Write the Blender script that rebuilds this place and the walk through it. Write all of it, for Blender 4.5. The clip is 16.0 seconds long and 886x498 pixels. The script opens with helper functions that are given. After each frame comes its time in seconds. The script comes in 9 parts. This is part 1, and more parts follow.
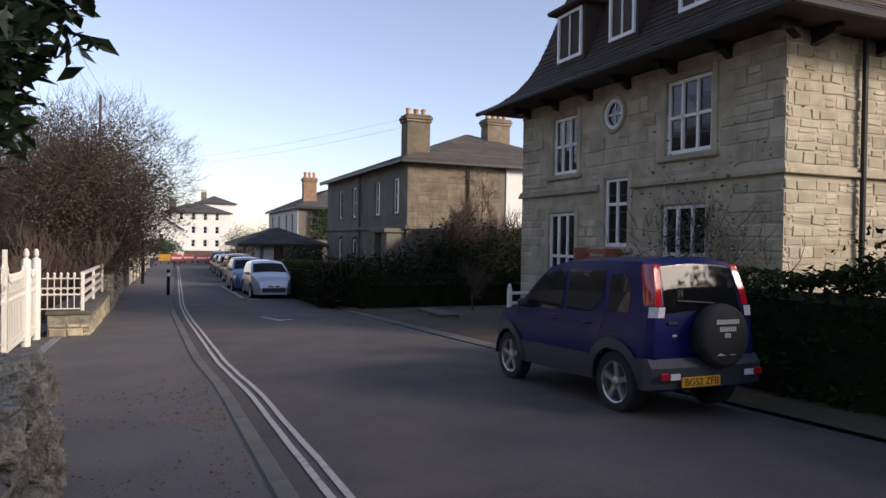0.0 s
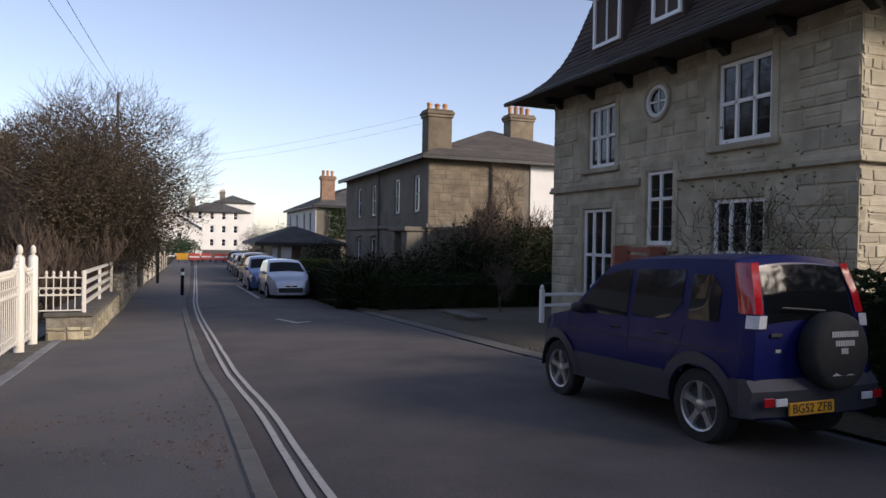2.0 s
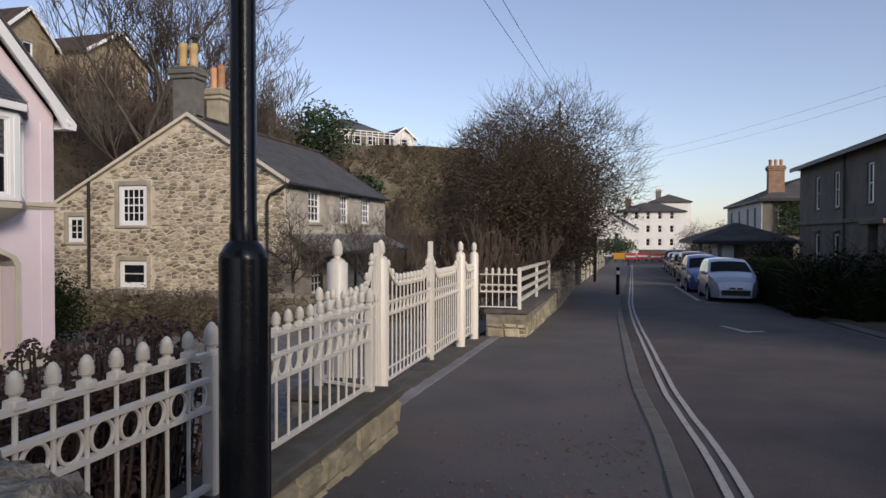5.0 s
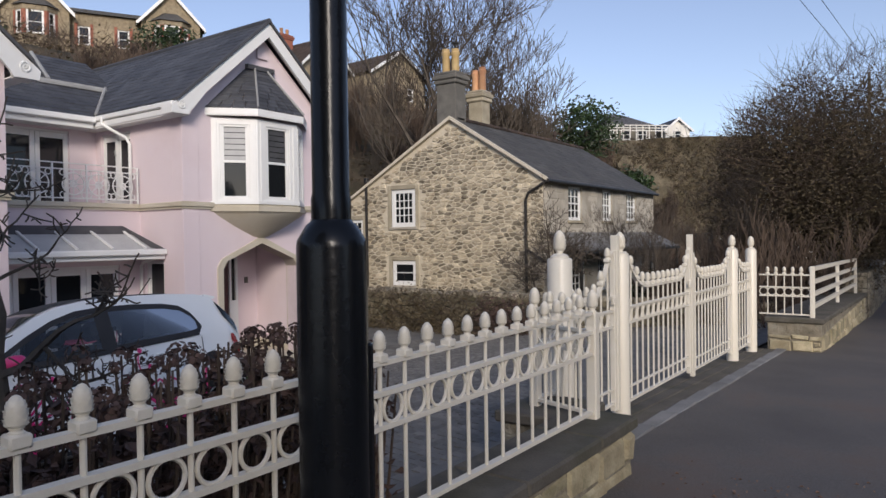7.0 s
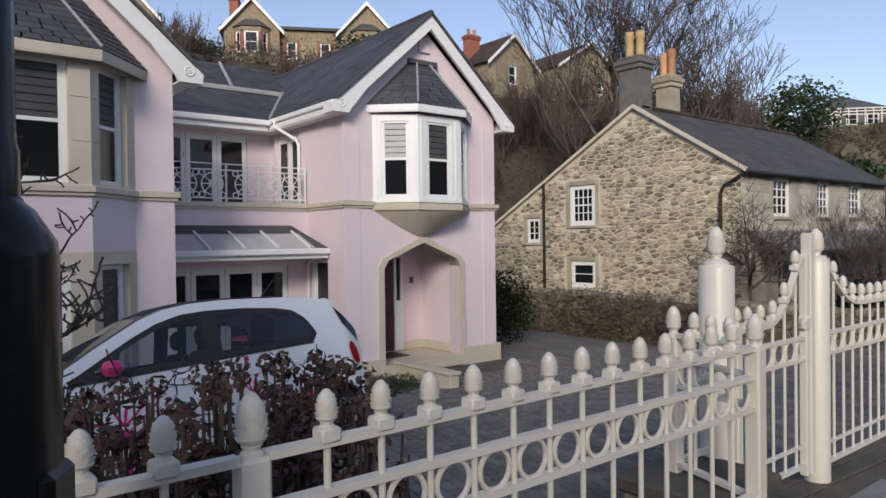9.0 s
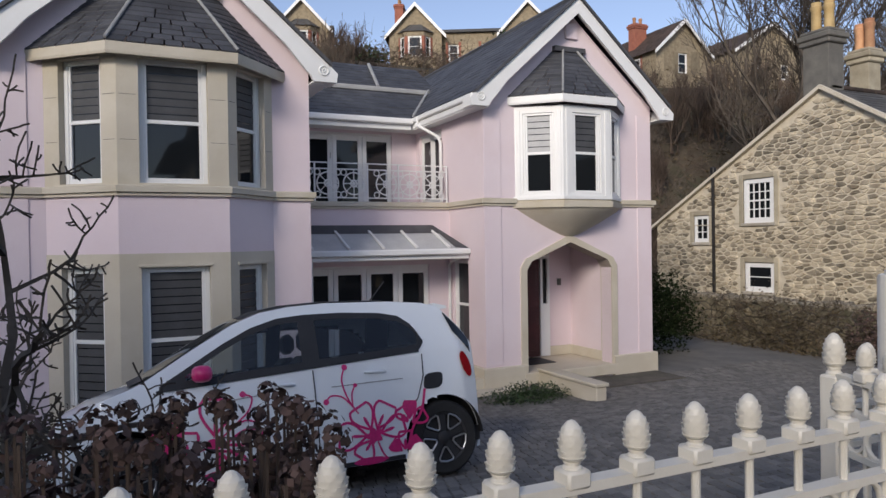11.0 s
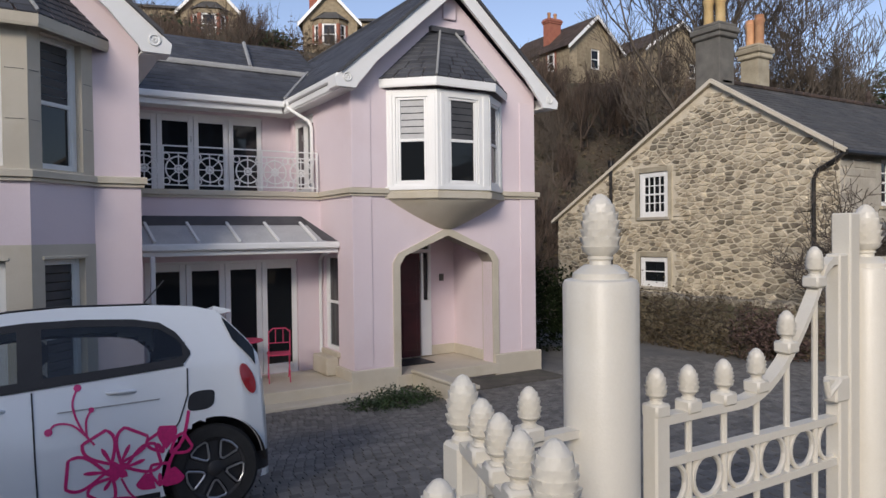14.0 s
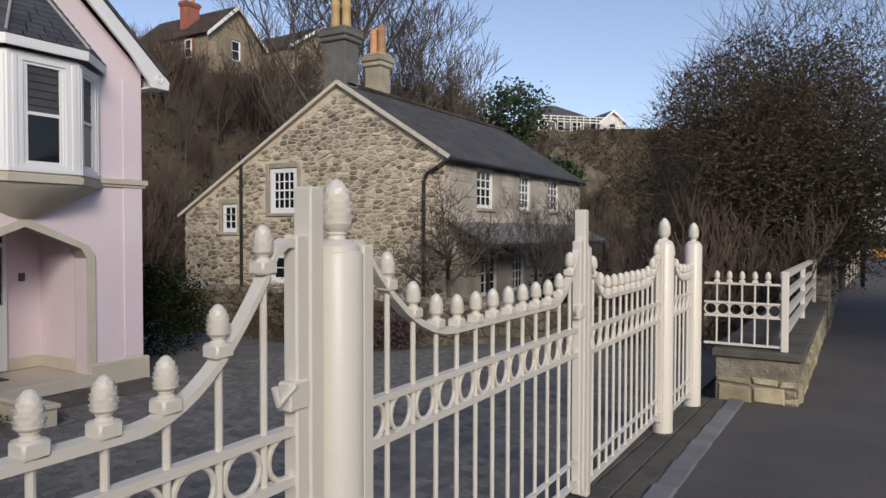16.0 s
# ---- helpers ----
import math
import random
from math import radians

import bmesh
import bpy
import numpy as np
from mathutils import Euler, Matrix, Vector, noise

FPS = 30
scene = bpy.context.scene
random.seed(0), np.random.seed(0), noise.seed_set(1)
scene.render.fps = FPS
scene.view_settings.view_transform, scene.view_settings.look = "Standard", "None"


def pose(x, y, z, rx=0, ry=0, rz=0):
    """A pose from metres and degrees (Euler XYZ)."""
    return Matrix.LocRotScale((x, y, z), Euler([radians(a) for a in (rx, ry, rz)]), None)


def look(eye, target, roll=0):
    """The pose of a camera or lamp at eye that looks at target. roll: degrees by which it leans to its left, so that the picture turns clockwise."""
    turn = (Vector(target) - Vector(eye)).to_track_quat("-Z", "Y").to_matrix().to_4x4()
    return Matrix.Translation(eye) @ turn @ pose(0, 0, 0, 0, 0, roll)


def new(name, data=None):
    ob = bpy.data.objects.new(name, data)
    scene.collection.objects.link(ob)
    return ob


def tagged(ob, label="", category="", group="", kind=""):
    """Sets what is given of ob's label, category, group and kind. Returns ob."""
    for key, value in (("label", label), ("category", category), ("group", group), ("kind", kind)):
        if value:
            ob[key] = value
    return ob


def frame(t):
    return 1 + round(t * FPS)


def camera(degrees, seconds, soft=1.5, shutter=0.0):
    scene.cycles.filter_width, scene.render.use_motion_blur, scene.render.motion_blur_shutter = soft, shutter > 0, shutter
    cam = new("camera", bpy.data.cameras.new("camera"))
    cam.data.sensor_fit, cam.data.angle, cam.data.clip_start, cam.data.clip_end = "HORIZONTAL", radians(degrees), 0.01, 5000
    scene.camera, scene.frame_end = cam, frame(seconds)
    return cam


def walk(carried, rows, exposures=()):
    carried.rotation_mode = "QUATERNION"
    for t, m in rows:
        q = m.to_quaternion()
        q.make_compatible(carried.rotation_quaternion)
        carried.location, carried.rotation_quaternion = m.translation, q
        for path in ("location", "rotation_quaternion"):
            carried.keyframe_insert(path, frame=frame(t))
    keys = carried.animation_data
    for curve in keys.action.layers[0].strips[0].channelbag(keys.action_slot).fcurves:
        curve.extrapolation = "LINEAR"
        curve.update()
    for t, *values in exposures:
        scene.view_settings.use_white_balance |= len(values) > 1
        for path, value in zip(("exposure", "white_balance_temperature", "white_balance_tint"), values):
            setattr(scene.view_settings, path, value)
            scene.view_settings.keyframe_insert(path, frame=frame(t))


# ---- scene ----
cam = camera(65.0, 16.0)
EXPOSURES = [(0, 0.52, 7000, 15), (2.5, 0.32, 6850, 14), (4, 0.05, 6850, 14), (5, -0.02, 6750, 13), (7.5, 0.04, 6550, 10.5), (9, 0.04, 6500, 10), (13, 0.12, 6500, 10), (14, 0.04, 6500, 10), (15, 0.02, 6500, 10), (16, -0.06, 6480, 10)]
PATH = [
    (0, (0.309, 0.11, 1.509), (1.091, 1.951, 1.487), 0.9),
    (0.5, (0.411, 0.369, 1.51), (1.187, 2.212, 1.486), 1.0),
    (1, (0.437, 0.683, 1.466), (1.205, 2.53, 1.447), 1.0),
    (1.5, (0.449, 0.944, 1.474), (1.208, 2.795, 1.452), 1.0),
    (2, (0.527, 1.21, 1.453), (1.263, 3.07, 1.43), 1.0),
    (2.5, (0.525, 1.454, 1.428), (1.149, 3.354, 1.405), 1.0),
    (3, (0.45, 1.741, 1.45), (0.905, 3.688, 1.42), 0.8),
    (3.5, (0.523, 2.019, 1.413), (0.681, 4.012, 1.378), 0.7),
    (4, (0.625, 2.125, 1.41), (0.564, 4.123, 1.375), 0.2),
    (4.5, (0.617, 2.403, 1.399), (0.354, 4.385, 1.362), 0.1),
    (5, (0.638, 2.7, 1.364), (0.18, 4.646, 1.329), 0.1),
    (7.5, (0.565, 3.935, 1.302), (-0.724, 5.463, 1.273), -0.8),
    (8, (0.469, 4.248, 1.31), (-0.922, 5.686, 1.281), -0.7),
    (8.5, (0.439, 4.527, 1.306), (-1.018, 5.898, 1.278), -0.9),
    (9, (0.328, 4.767, 1.298), (-1.229, 6.022, 1.273), -0.8),
    (9.5, (0.144, 4.972, 1.315), (-1.469, 6.153, 1.289), -0.8),
    (10, (0.074, 5.144, 1.287), (-1.612, 6.219, 1.264), -0.8),
    (12.5, (-0.287, 6.121, 1.29), (-2.164, 6.811, 1.273), -1.1),
    (13, (-0.384, 6.352, 1.283), (-2.242, 7.092, 1.253), -1.0),
    (13.5, (-0.372, 6.588, 1.261), (-2.178, 7.448, 1.224), -0.7),
    (14, (-0.313, 6.772, 1.26), (-2.023, 7.809, 1.221), -0.7),
    (14.5, (-0.382, 6.98, 1.256), (-1.946, 8.225, 1.207), -0.5),
    (15, (-0.422, 7.191, 1.246), (-1.784, 8.655, 1.193), -0.3),
    (15.5, (-0.337, 7.36, 1.213), (-1.496, 8.989, 1.159), 0.0),
    (16, (-0.277, 7.494, 1.203), (-1.289, 9.219, 1.152), 0.1),
]
walk(cam, [(t, look(eye, target, roll)) for t, eye, target, roll in PATH], EXPOSURES)

# ---- light ----
SUN_AZ, SUN_EL = radians(137), radians(23)   # clockwise from +y, above the horizon
world = bpy.data.worlds.new("sky")
scene.world = world
world.use_nodes = True
_n, _l = world.node_tree.nodes, world.node_tree.links
_n.clear()
_sky = _n.new("ShaderNodeTexSky")
_sky.sky_type, _sky.sun_disc = "NISHITA", False
_sky.sun_elevation, _sky.sun_rotation = SUN_EL, SUN_AZ
_sky.air_density, _sky.dust_density, _sky.ozone_density = 1.0, 0.6, 2.5
_bg, _out = _n.new("ShaderNodeBackground"), _n.new("ShaderNodeOutputWorld")
_bg.inputs["Strength"].default_value = 0.145
_hsv = _n.new("ShaderNodeHueSaturation")   # a hazy, paler sky
_hsv.inputs["Saturation"].default_value = 0.80
_l.new(_sky.outputs[0], _hsv.inputs["Color"])
_tint = _n.new("ShaderNodeMix")
_tint.data_type, _tint.blend_type = "RGBA", "MULTIPLY"
_tint.inputs[0].default_value, _tint.inputs[7].default_value = 1.0, (1.0, 0.985, 1.08, 1)
_l.new(_hsv.outputs[0], _tint.inputs[6])
_l.new(_tint.outputs[2], _bg.inputs[0])
_l.new(_bg.outputs[0], _out.inputs[0])
sun = new("sun", bpy.data.lights.new("sun", "SUN"))
sun.data.energy, sun.data.angle, sun.data.color = 2.9, radians(16), (1.0, 0.905, 0.80)
_d = Vector((math.sin(SUN_AZ) * math.cos(SUN_EL), math.cos(SUN_AZ) * math.cos(SUN_EL), math.sin(SUN_EL)))
sun.matrix_world = look(_d * 80, (0, 0, 0))

# ---- materials ----


def material(name, col_a, col_b, size=0.3, rough=0.8, bump=0.3, grain=0.01, metal=0.0, island=0.0, stain=None, stain_size=1.5, bump_dist=0.01, coat=0.0, objvar=0.0, stretch=(1, 1, 1), spec=0.5, speckle=0.13):
    """Two-scale noise between two colours, grain relief, optional stains and variation per piece."""
    m = bpy.data.materials.new(name)
    m.use_nodes = True
    nt = m.node_tree
    b = nt.nodes["Principled BSDF"]
    tc, mp = nt.nodes.new("ShaderNodeTexCoord"), nt.nodes.new("ShaderNodeMapping")
    mp.inputs["Scale"].default_value = stretch
    nt.links.new(tc.outputs["Object"], mp.inputs[0])
    big, fine = nt.nodes.new("ShaderNodeTexNoise"), nt.nodes.new("ShaderNodeTexNoise")
    big.inputs["Scale"].default_value, big.inputs["Detail"].default_value = 1 / size, 5
    fine.inputs["Scale"].default_value, fine.inputs["Detail"].default_value = 1 / grain, 3
    nt.links.new(mp.outputs[0], big.inputs["Vector"])
    nt.links.new(mp.outputs[0], fine.inputs["Vector"])
    ramp = nt.nodes.new("ShaderNodeMapRange")
    ramp.inputs[1].default_value, ramp.inputs[2].default_value = 0.3, 0.7
    nt.links.new(big.outputs[0], ramp.inputs[0])
    mix = nt.nodes.new("ShaderNodeMix")
    mix.data_type = "RGBA"
    mix.inputs[6].default_value, mix.inputs[7].default_value = (*col_a, 1), (*col_b, 1)
    nt.links.new(ramp.outputs[0], mix.inputs[0])
    col = mix.outputs[2]
    fm = nt.nodes.new("ShaderNodeMapRange")
    fm.inputs[1].default_value, fm.inputs[2].default_value, fm.inputs[3].default_value, fm.inputs[4].default_value = 0.25, 0.75, 1 - speckle, 1 + speckle
    nt.links.new(fine.outputs[0], fm.inputs[0])
    value = fm.outputs[0]
    for amount, kind in ((island, "g"), (objvar, "o")):
        if amount:
            src = nt.nodes.new("ShaderNodeNewGeometry").outputs["Random Per Island"] if kind == "g" else nt.nodes.new("ShaderNodeObjectInfo").outputs["Random"]
            r = nt.nodes.new("ShaderNodeMapRange")
            r.inputs[3].default_value, r.inputs[4].default_value = 1 - amount, 1 + amount
            nt.links.new(src, r.inputs[0])
            mul = nt.nodes.new("ShaderNodeMath")
            mul.operation = "MULTIPLY"
            nt.links.new(value, mul.inputs[0])
            nt.links.new(r.outputs[0], mul.inputs[1])
            value = mul.outputs[0]
    hsv = nt.nodes.new("ShaderNodeHueSaturation")
    nt.links.new(col, hsv.inputs["Color"])
    nt.links.new(value, hsv.inputs["Value"])
    col = hsv.outputs[0]
    if stain:
        st = nt.nodes.new("ShaderNodeTexNoise")
        st.inputs["Scale"].default_value, st.inputs["Detail"].default_value, st.inputs["Roughness"].default_value = 1 / stain_size, 8, 0.65
        nt.links.new(tc.outputs["Object"], st.inputs["Vector"])
        sr = nt.nodes.new("ShaderNodeMapRange")
        sr.inputs[1].default_value, sr.inputs[2].default_value, sr.inputs[4].default_value = 0.5, 0.72, 0.85
        nt.links.new(st.outputs[0], sr.inputs[0])
        sm = nt.nodes.new("ShaderNodeMix")
        sm.data_type = "RGBA"
        sm.inputs[7].default_value = (*stain, 1)
        nt.links.new(sr.outputs[0], sm.inputs[0])
        nt.links.new(col, sm.inputs[6])
        col = sm.outputs[2]
    nt.links.new(col, b.inputs["Base Color"])
    b.inputs["Roughness"].default_value, b.inputs["Metallic"].default_value = rough, metal
    b.inputs["Specular IOR Level"].default_value = spec
    b.inputs["Coat Weight"].default_value, b.inputs["Coat Roughness"].default_value = coat, 0.06
    if bump:
        add = nt.nodes.new("ShaderNodeMath")
        add.operation = "MULTIPLY_ADD"
        add.inputs[1].default_value = 0.6
        nt.links.new(fine.outputs[0], add.inputs[0])
        nt.links.new(big.outputs[0], add.inputs[2])
        bp = nt.nodes.new("ShaderNodeBump")
        bp.inputs["Strength"].default_value, bp.inputs["Distance"].default_value = bump, bump_dist
        nt.links.new(add.outputs[0], bp.inputs["Height"])
        nt.links.new(bp.outputs[0], b.inputs["Normal"])
    return m


def glass_dark(name, col, rough=0.03, spec=0.42):
    m = bpy.data.materials.new(name)
    m.use_nodes = True
    b = m.node_tree.nodes["Principled BSDF"]
    b.inputs["Base Color"].default_value = (*col, 1)
    b.inputs["Roughness"].default_value, b.inputs["Specular IOR Level"].default_value = rough, spec
    return m


ASPHALT = material("asphalt", (0.059, 0.049, 0.045), (0.098, 0.080, 0.073), 0.9, 0.85, 0.8, 0.014, stain=(0.115, 0.088, 0.072), stain_size=1.3, speckle=0.32)
PAVING = material("pavement_asphalt", (0.086, 0.078, 0.073), (0.128, 0.117, 0.109), 1.1, 0.85, 0.7, 0.011, stain=(0.125, 0.088, 0.070), stain_size=1.1, speckle=0.28)
KERB = material("kerb_stone", (0.095, 0.09, 0.08), (0.145, 0.135, 0.118), 0.3, 0.85, 0.5, 0.012, objvar=0.15)
KERB_PALE = material("pale_kerb_stone", (0.15, 0.15, 0.152), (0.23, 0.228, 0.225), 0.3, 0.85, 0.5, 0.012, objvar=0.15)
LINE = material("road_paint", (0.36, 0.34, 0.30), (0.52, 0.50, 0.45), 0.12, 0.8, 0.3, 0.01, stain=(0.12, 0.11, 0.10), stain_size=0.12)
CONCRETE = material("concrete", (0.085, 0.078, 0.07), (0.13, 0.12, 0.105), 0.8, 0.9, 0.4, 0.02)
SOIL = material("hill_soil", (0.055, 0.042, 0.027), (0.10, 0.078, 0.05), 1.8, 0.95, 0.8, 0.06, stain=(0.04, 0.05, 0.02), stain_size=3.0, bump_dist=0.08)
SETT = material("sett", (0.12, 0.115, 0.108), (0.18, 0.17, 0.155), 0.4, 0.75, 0.5, 0.012, island=0.3)
SETT_ONE = material("sett_single", (0.12, 0.115, 0.108), (0.18, 0.17, 0.155), 0.4, 0.75, 0.5, 0.012, objvar=0.3)
RENDER_PINK = material("pink_render", (0.72, 0.605, 0.635), (0.77, 0.665, 0.69), 1.6, 0.85, 0.15, 0.01, stain=(0.69, 0.57, 0.585), stain_size=2.2, speckle=0.03)
CREAM_STONE = material("cream_stone", (0.53, 0.475, 0.375), (0.61, 0.555, 0.45), 0.7, 0.8, 0.2, 0.01, stain=(0.50, 0.44, 0.32), stain_size=0.8, speckle=0.05)
WHITE = material("white_paint", (0.78, 0.78, 0.76), (0.82, 0.82, 0.80), 0.5, 0.45, 0.05, 0.01, speckle=0.02)
FENCE = material("cream_metal_paint", (0.72, 0.675, 0.575), (0.78, 0.735, 0.64), 0.35, 0.38, 0.12, 0.006, stain=(0.68, 0.63, 0.52), stain_size=0.35, speckle=0.02)
SLATE = material("slate", (0.045, 0.047, 0.055), (0.075, 0.078, 0.088), 0.5, 0.6, 0.3, 0.02, island=0.22)
SLATE_OLD = material("old_slate", (0.052, 0.052, 0.052), (0.09, 0.085, 0.08), 0.8, 0.8, 0.4, 0.03, island=0.2)
SLATE_BROWN = material("brown_slate", (0.052, 0.044, 0.038), (0.088, 0.074, 0.063), 0.8, 0.85, 0.4, 0.03, island=0.2, stain=(0.07, 0.062, 0.045), stain_size=1.5)
TILE_BROWN = material("brown_tile", (0.040, 0.028, 0.022), (0.075, 0.05, 0.038), 0.6, 0.85, 0.4, 0.03, island=0.3)
LEAD = material("lead", (0.26, 0.26, 0.26), (0.36, 0.36, 0.35), 0.3, 0.6, 0.15, 0.02)
LEAD_DARK = material("dark_lead", (0.055, 0.055, 0.06), (0.085, 0.085, 0.09), 0.3, 0.6, 0.15, 0.02)
BLACK_IRON = material("black_gloss_paint", (0.005, 0.006, 0.008), (0.010, 0.011, 0.013), 0.2, 0.25, 0.25, 0.02, bump_dist=0.004, spec=0.32)
PIPE = material("black_pipe", (0.012, 0.011, 0.011), (0.022, 0.02, 0.018), 0.2, 0.5, 0.1, 0.02)
STONE = material("golden_rubble", (0.22, 0.18, 0.125), (0.48, 0.42, 0.31), 0.3, 0.9, 0.6, 0.02, island=0.6, bump_dist=0.02)
STONE_ONE = material("golden_rubble_piece", (0.22, 0.18, 0.125), (0.48, 0.42, 0.31), 0.3, 0.9, 0.6, 0.02, objvar=0.6, bump_dist=0.02)
MORTAR = material("lime_mortar", (0.52, 0.46, 0.35), (0.63, 0.565, 0.44), 0.3, 0.95, 0.5, 0.012)
ASHLAR = material("ashlar", (0.32, 0.28, 0.20), (0.48, 0.425, 0.315), 0.4, 0.9, 0.6, 0.015, island=0.2, stain=(0.30, 0.255, 0.165), stain_size=0.9)
ASHLAR_ONE = material("ashlar_piece", (0.32, 0.28, 0.20), (0.48, 0.425, 0.315), 0.4, 0.9, 0.6, 0.015, objvar=0.2, stain=(0.30, 0.255, 0.165), stain_size=0.9)
MOSS_STONE = material("mossy_wall_stone", (0.10, 0.085, 0.055), (0.24, 0.205, 0.14), 0.2, 0.95, 0.8, 0.02, objvar=0.35, island=0.2, stain=(0.05, 0.055, 0.028), stain_size=0.5, bump_dist=0.02)
VERANDAH = material("weathered_verandah_slate", (0.16, 0.155, 0.145), (0.25, 0.24, 0.225), 0.5, 0.8, 0.4, 0.02, island=0.2)
GREY_ASHLAR = material("grey_dressed_stone", (0.36, 0.325, 0.265), (0.50, 0.46, 0.385), 0.5, 0.9, 0.5, 0.015, island=0.12, objvar=0.12, stain=(0.30, 0.265, 0.20), stain_size=0.9)
RUBBLE_GREY = material("lichen_rubble", (0.075, 0.064, 0.048), (0.36, 0.315, 0.235), 0.07, 0.95, 1.0, 0.012, objvar=0.3, speckle=0.4, stain=(0.36, 0.34, 0.28), stain_size=0.16, bump_dist=0.03)
RUBBLE_STUFF = material("lichen_rubble_wall", (0.13, 0.115, 0.085), (0.27, 0.235, 0.175), 0.13, 0.95, 0.9, 0.02, island=0.25, stain=(0.36, 0.34, 0.28), stain_size=0.22, bump_dist=0.03)
WALL_STONE = material("low_wall_stone", (0.27, 0.225, 0.14), (0.50, 0.44, 0.30), 0.2, 0.9, 0.7, 0.015, objvar=0.3, stain=(0.10, 0.105, 0.05), stain_size=0.35, bump_dist=0.02)
COPING = material("dark_coping", (0.075, 0.068, 0.058), (0.125, 0.112, 0.092), 0.25, 0.9, 0.6, 0.012, stain=(0.05, 0.052, 0.03), stain_size=0.4)
GLASS = glass_dark("window_glass", (0.012, 0.014, 0.016))
BLIND = material("grey_blind", (0.05, 0.05, 0.052), (0.075, 0.075, 0.078), 0.3, 0.6, 0.0, 0.02)
BLIND_PALE = material("pale_blind", (0.42, 0.42, 0.42), (0.50, 0.50, 0.49), 0.3, 0.7, 0.0, 0.02)
DOOR_RED = material("maroon_door", (0.05, 0.010, 0.014), (0.085, 0.016, 0.02), 0.3, 0.35, 0.1, 0.02)
TERRA = material("terracotta", (0.42, 0.20, 0.11), (0.55, 0.32, 0.17), 0.3, 0.85, 0.4, 0.02, objvar=0.25)
BUFF_POT = material("buff_pot", (0.50, 0.34, 0.14), (0.60, 0.44, 0.22), 0.3, 0.85, 0.4, 0.02, objvar=0.15)
CHIMNEY_RENDER = material("grey_render", (0.10, 0.095, 0.085), (0.17, 0.16, 0.14), 0.4, 0.95, 0.6, 0.02)
WHITE_RENDER = material("white_render", (0.68, 0.66, 0.60), (0.76, 0.74, 0.69), 1.5, 0.85, 0.2, 0.03)
BRICK_RED = material("red_brick_dressing", (0.26, 0.09, 0.06), (0.34, 0.13, 0.085), 0.3, 0.9, 0.4, 0.02)
HILL_STONE = material("hill_house_stone", (0.20, 0.16, 0.105), (0.31, 0.255, 0.17), 0.25, 0.9, 0.7, 0.02, island=0.3, bump_dist=0.03)
BARK = material("bark", (0.065, 0.052, 0.04), (0.12, 0.098, 0.078), 0.2, 0.95, 0.5, 0.03)
BARK_PALE = material("pale_bark", (0.11, 0.09, 0.07), (0.18, 0.15, 0.12), 0.2, 0.95, 0.5, 0.03)
TWIG = material("brown_twig", (0.062, 0.043, 0.032), (0.115, 0.083, 0.062), 0.8, 0.95, 0.2, 0.03, island=0.35)
LEAF = material("evergreen_leaf", (0.018, 0.035, 0.012), (0.04, 0.07, 0.022), 0.3, 0.45, 0.1, 0.02, island=0.4)
LEAF_BUSH = material("olive_brown_leaf", (0.050, 0.038, 0.020), (0.098, 0.073, 0.038), 0.6, 0.8, 0.1, 0.02, island=0.4)
HEDGE_LEAF = material("dark_hedge_leaf", (0.010, 0.016, 0.007), (0.024, 0.034, 0.014), 0.4, 0.9, 0.1, 0.02, island=0.4, spec=0.04)
DRY_LEAF = material("dry_flower_brown", (0.045, 0.028, 0.023), (0.115, 0.072, 0.062), 0.25, 0.9, 0.1, 0.02, island=0.45)
TYRE = material("tyre", (0.012, 0.012, 0.012), (0.02, 0.02, 0.02), 0.1, 0.85, 0.2, 0.01)
ALLOY = material("alloy", (0.42, 0.42, 0.43), (0.5, 0.5, 0.5), 0.1, 0.3, 0.0, 0.02, metal=0.8)
PLASTIC = material("dark_plastic", (0.016, 0.016, 0.018), (0.024, 0.024, 0.026), 0.2, 0.6, 0.1, 0.01)
CAR_WHITE = material("white_car_paint", (0.80, 0.83, 0.84), (0.82, 0.85, 0.86), 1.0, 0.3, 0.0, 0.05, coat=1.0, speckle=0.004)
CAR_NAVY = material("navy_car_paint", (0.007, 0.010, 0.072), (0.009, 0.012, 0.085), 1.0, 0.3, 0.0, 0.05, coat=0.12, spec=0.15, speckle=0.004)
CLAD_GREY = material("grey_cladding", (0.032, 0.033, 0.045), (0.04, 0.041, 0.054), 0.5, 0.5, 0.1, 0.01)
PINK = material("magenta_decal", (0.62, 0.022, 0.16), (0.66, 0.03, 0.19), 0.5, 0.35, 0.0, 0.02, coat=0.4)
PINK_METAL = material("pink_garden_metal", (0.55, 0.05, 0.12), (0.6, 0.07, 0.15), 0.2, 0.5, 0.0, 0.02)
RED_LAMP = material("red_lens", (0.34, 0.006, 0.012), (0.40, 0.010, 0.018), 0.2, 0.12, 0.0, 0.02, coat=1.0)
CLEAR_LAMP = material("clear_lens", (0.55, 0.56, 0.58), (0.62, 0.62, 0.63), 0.05, 0.12, 0.0, 0.02, coat=1.0)
PLATE_Y = material("yellow_plate", (0.60, 0.29, 0.02), (0.64, 0.32, 0.03), 0.3, 0.4, 0.0, 0.02)
CABIN = material("dark_cabin_trim", (0.020, 0.021, 0.023), (0.034, 0.035, 0.038), 0.3, 0.8, 0.2, 0.02)
CLEAR_GLASS = bpy.data.materials.new("tinted_car_glass")
CLEAR_GLASS.use_nodes = True
_n, _l = CLEAR_GLASS.node_tree.nodes, CLEAR_GLASS.node_tree.links
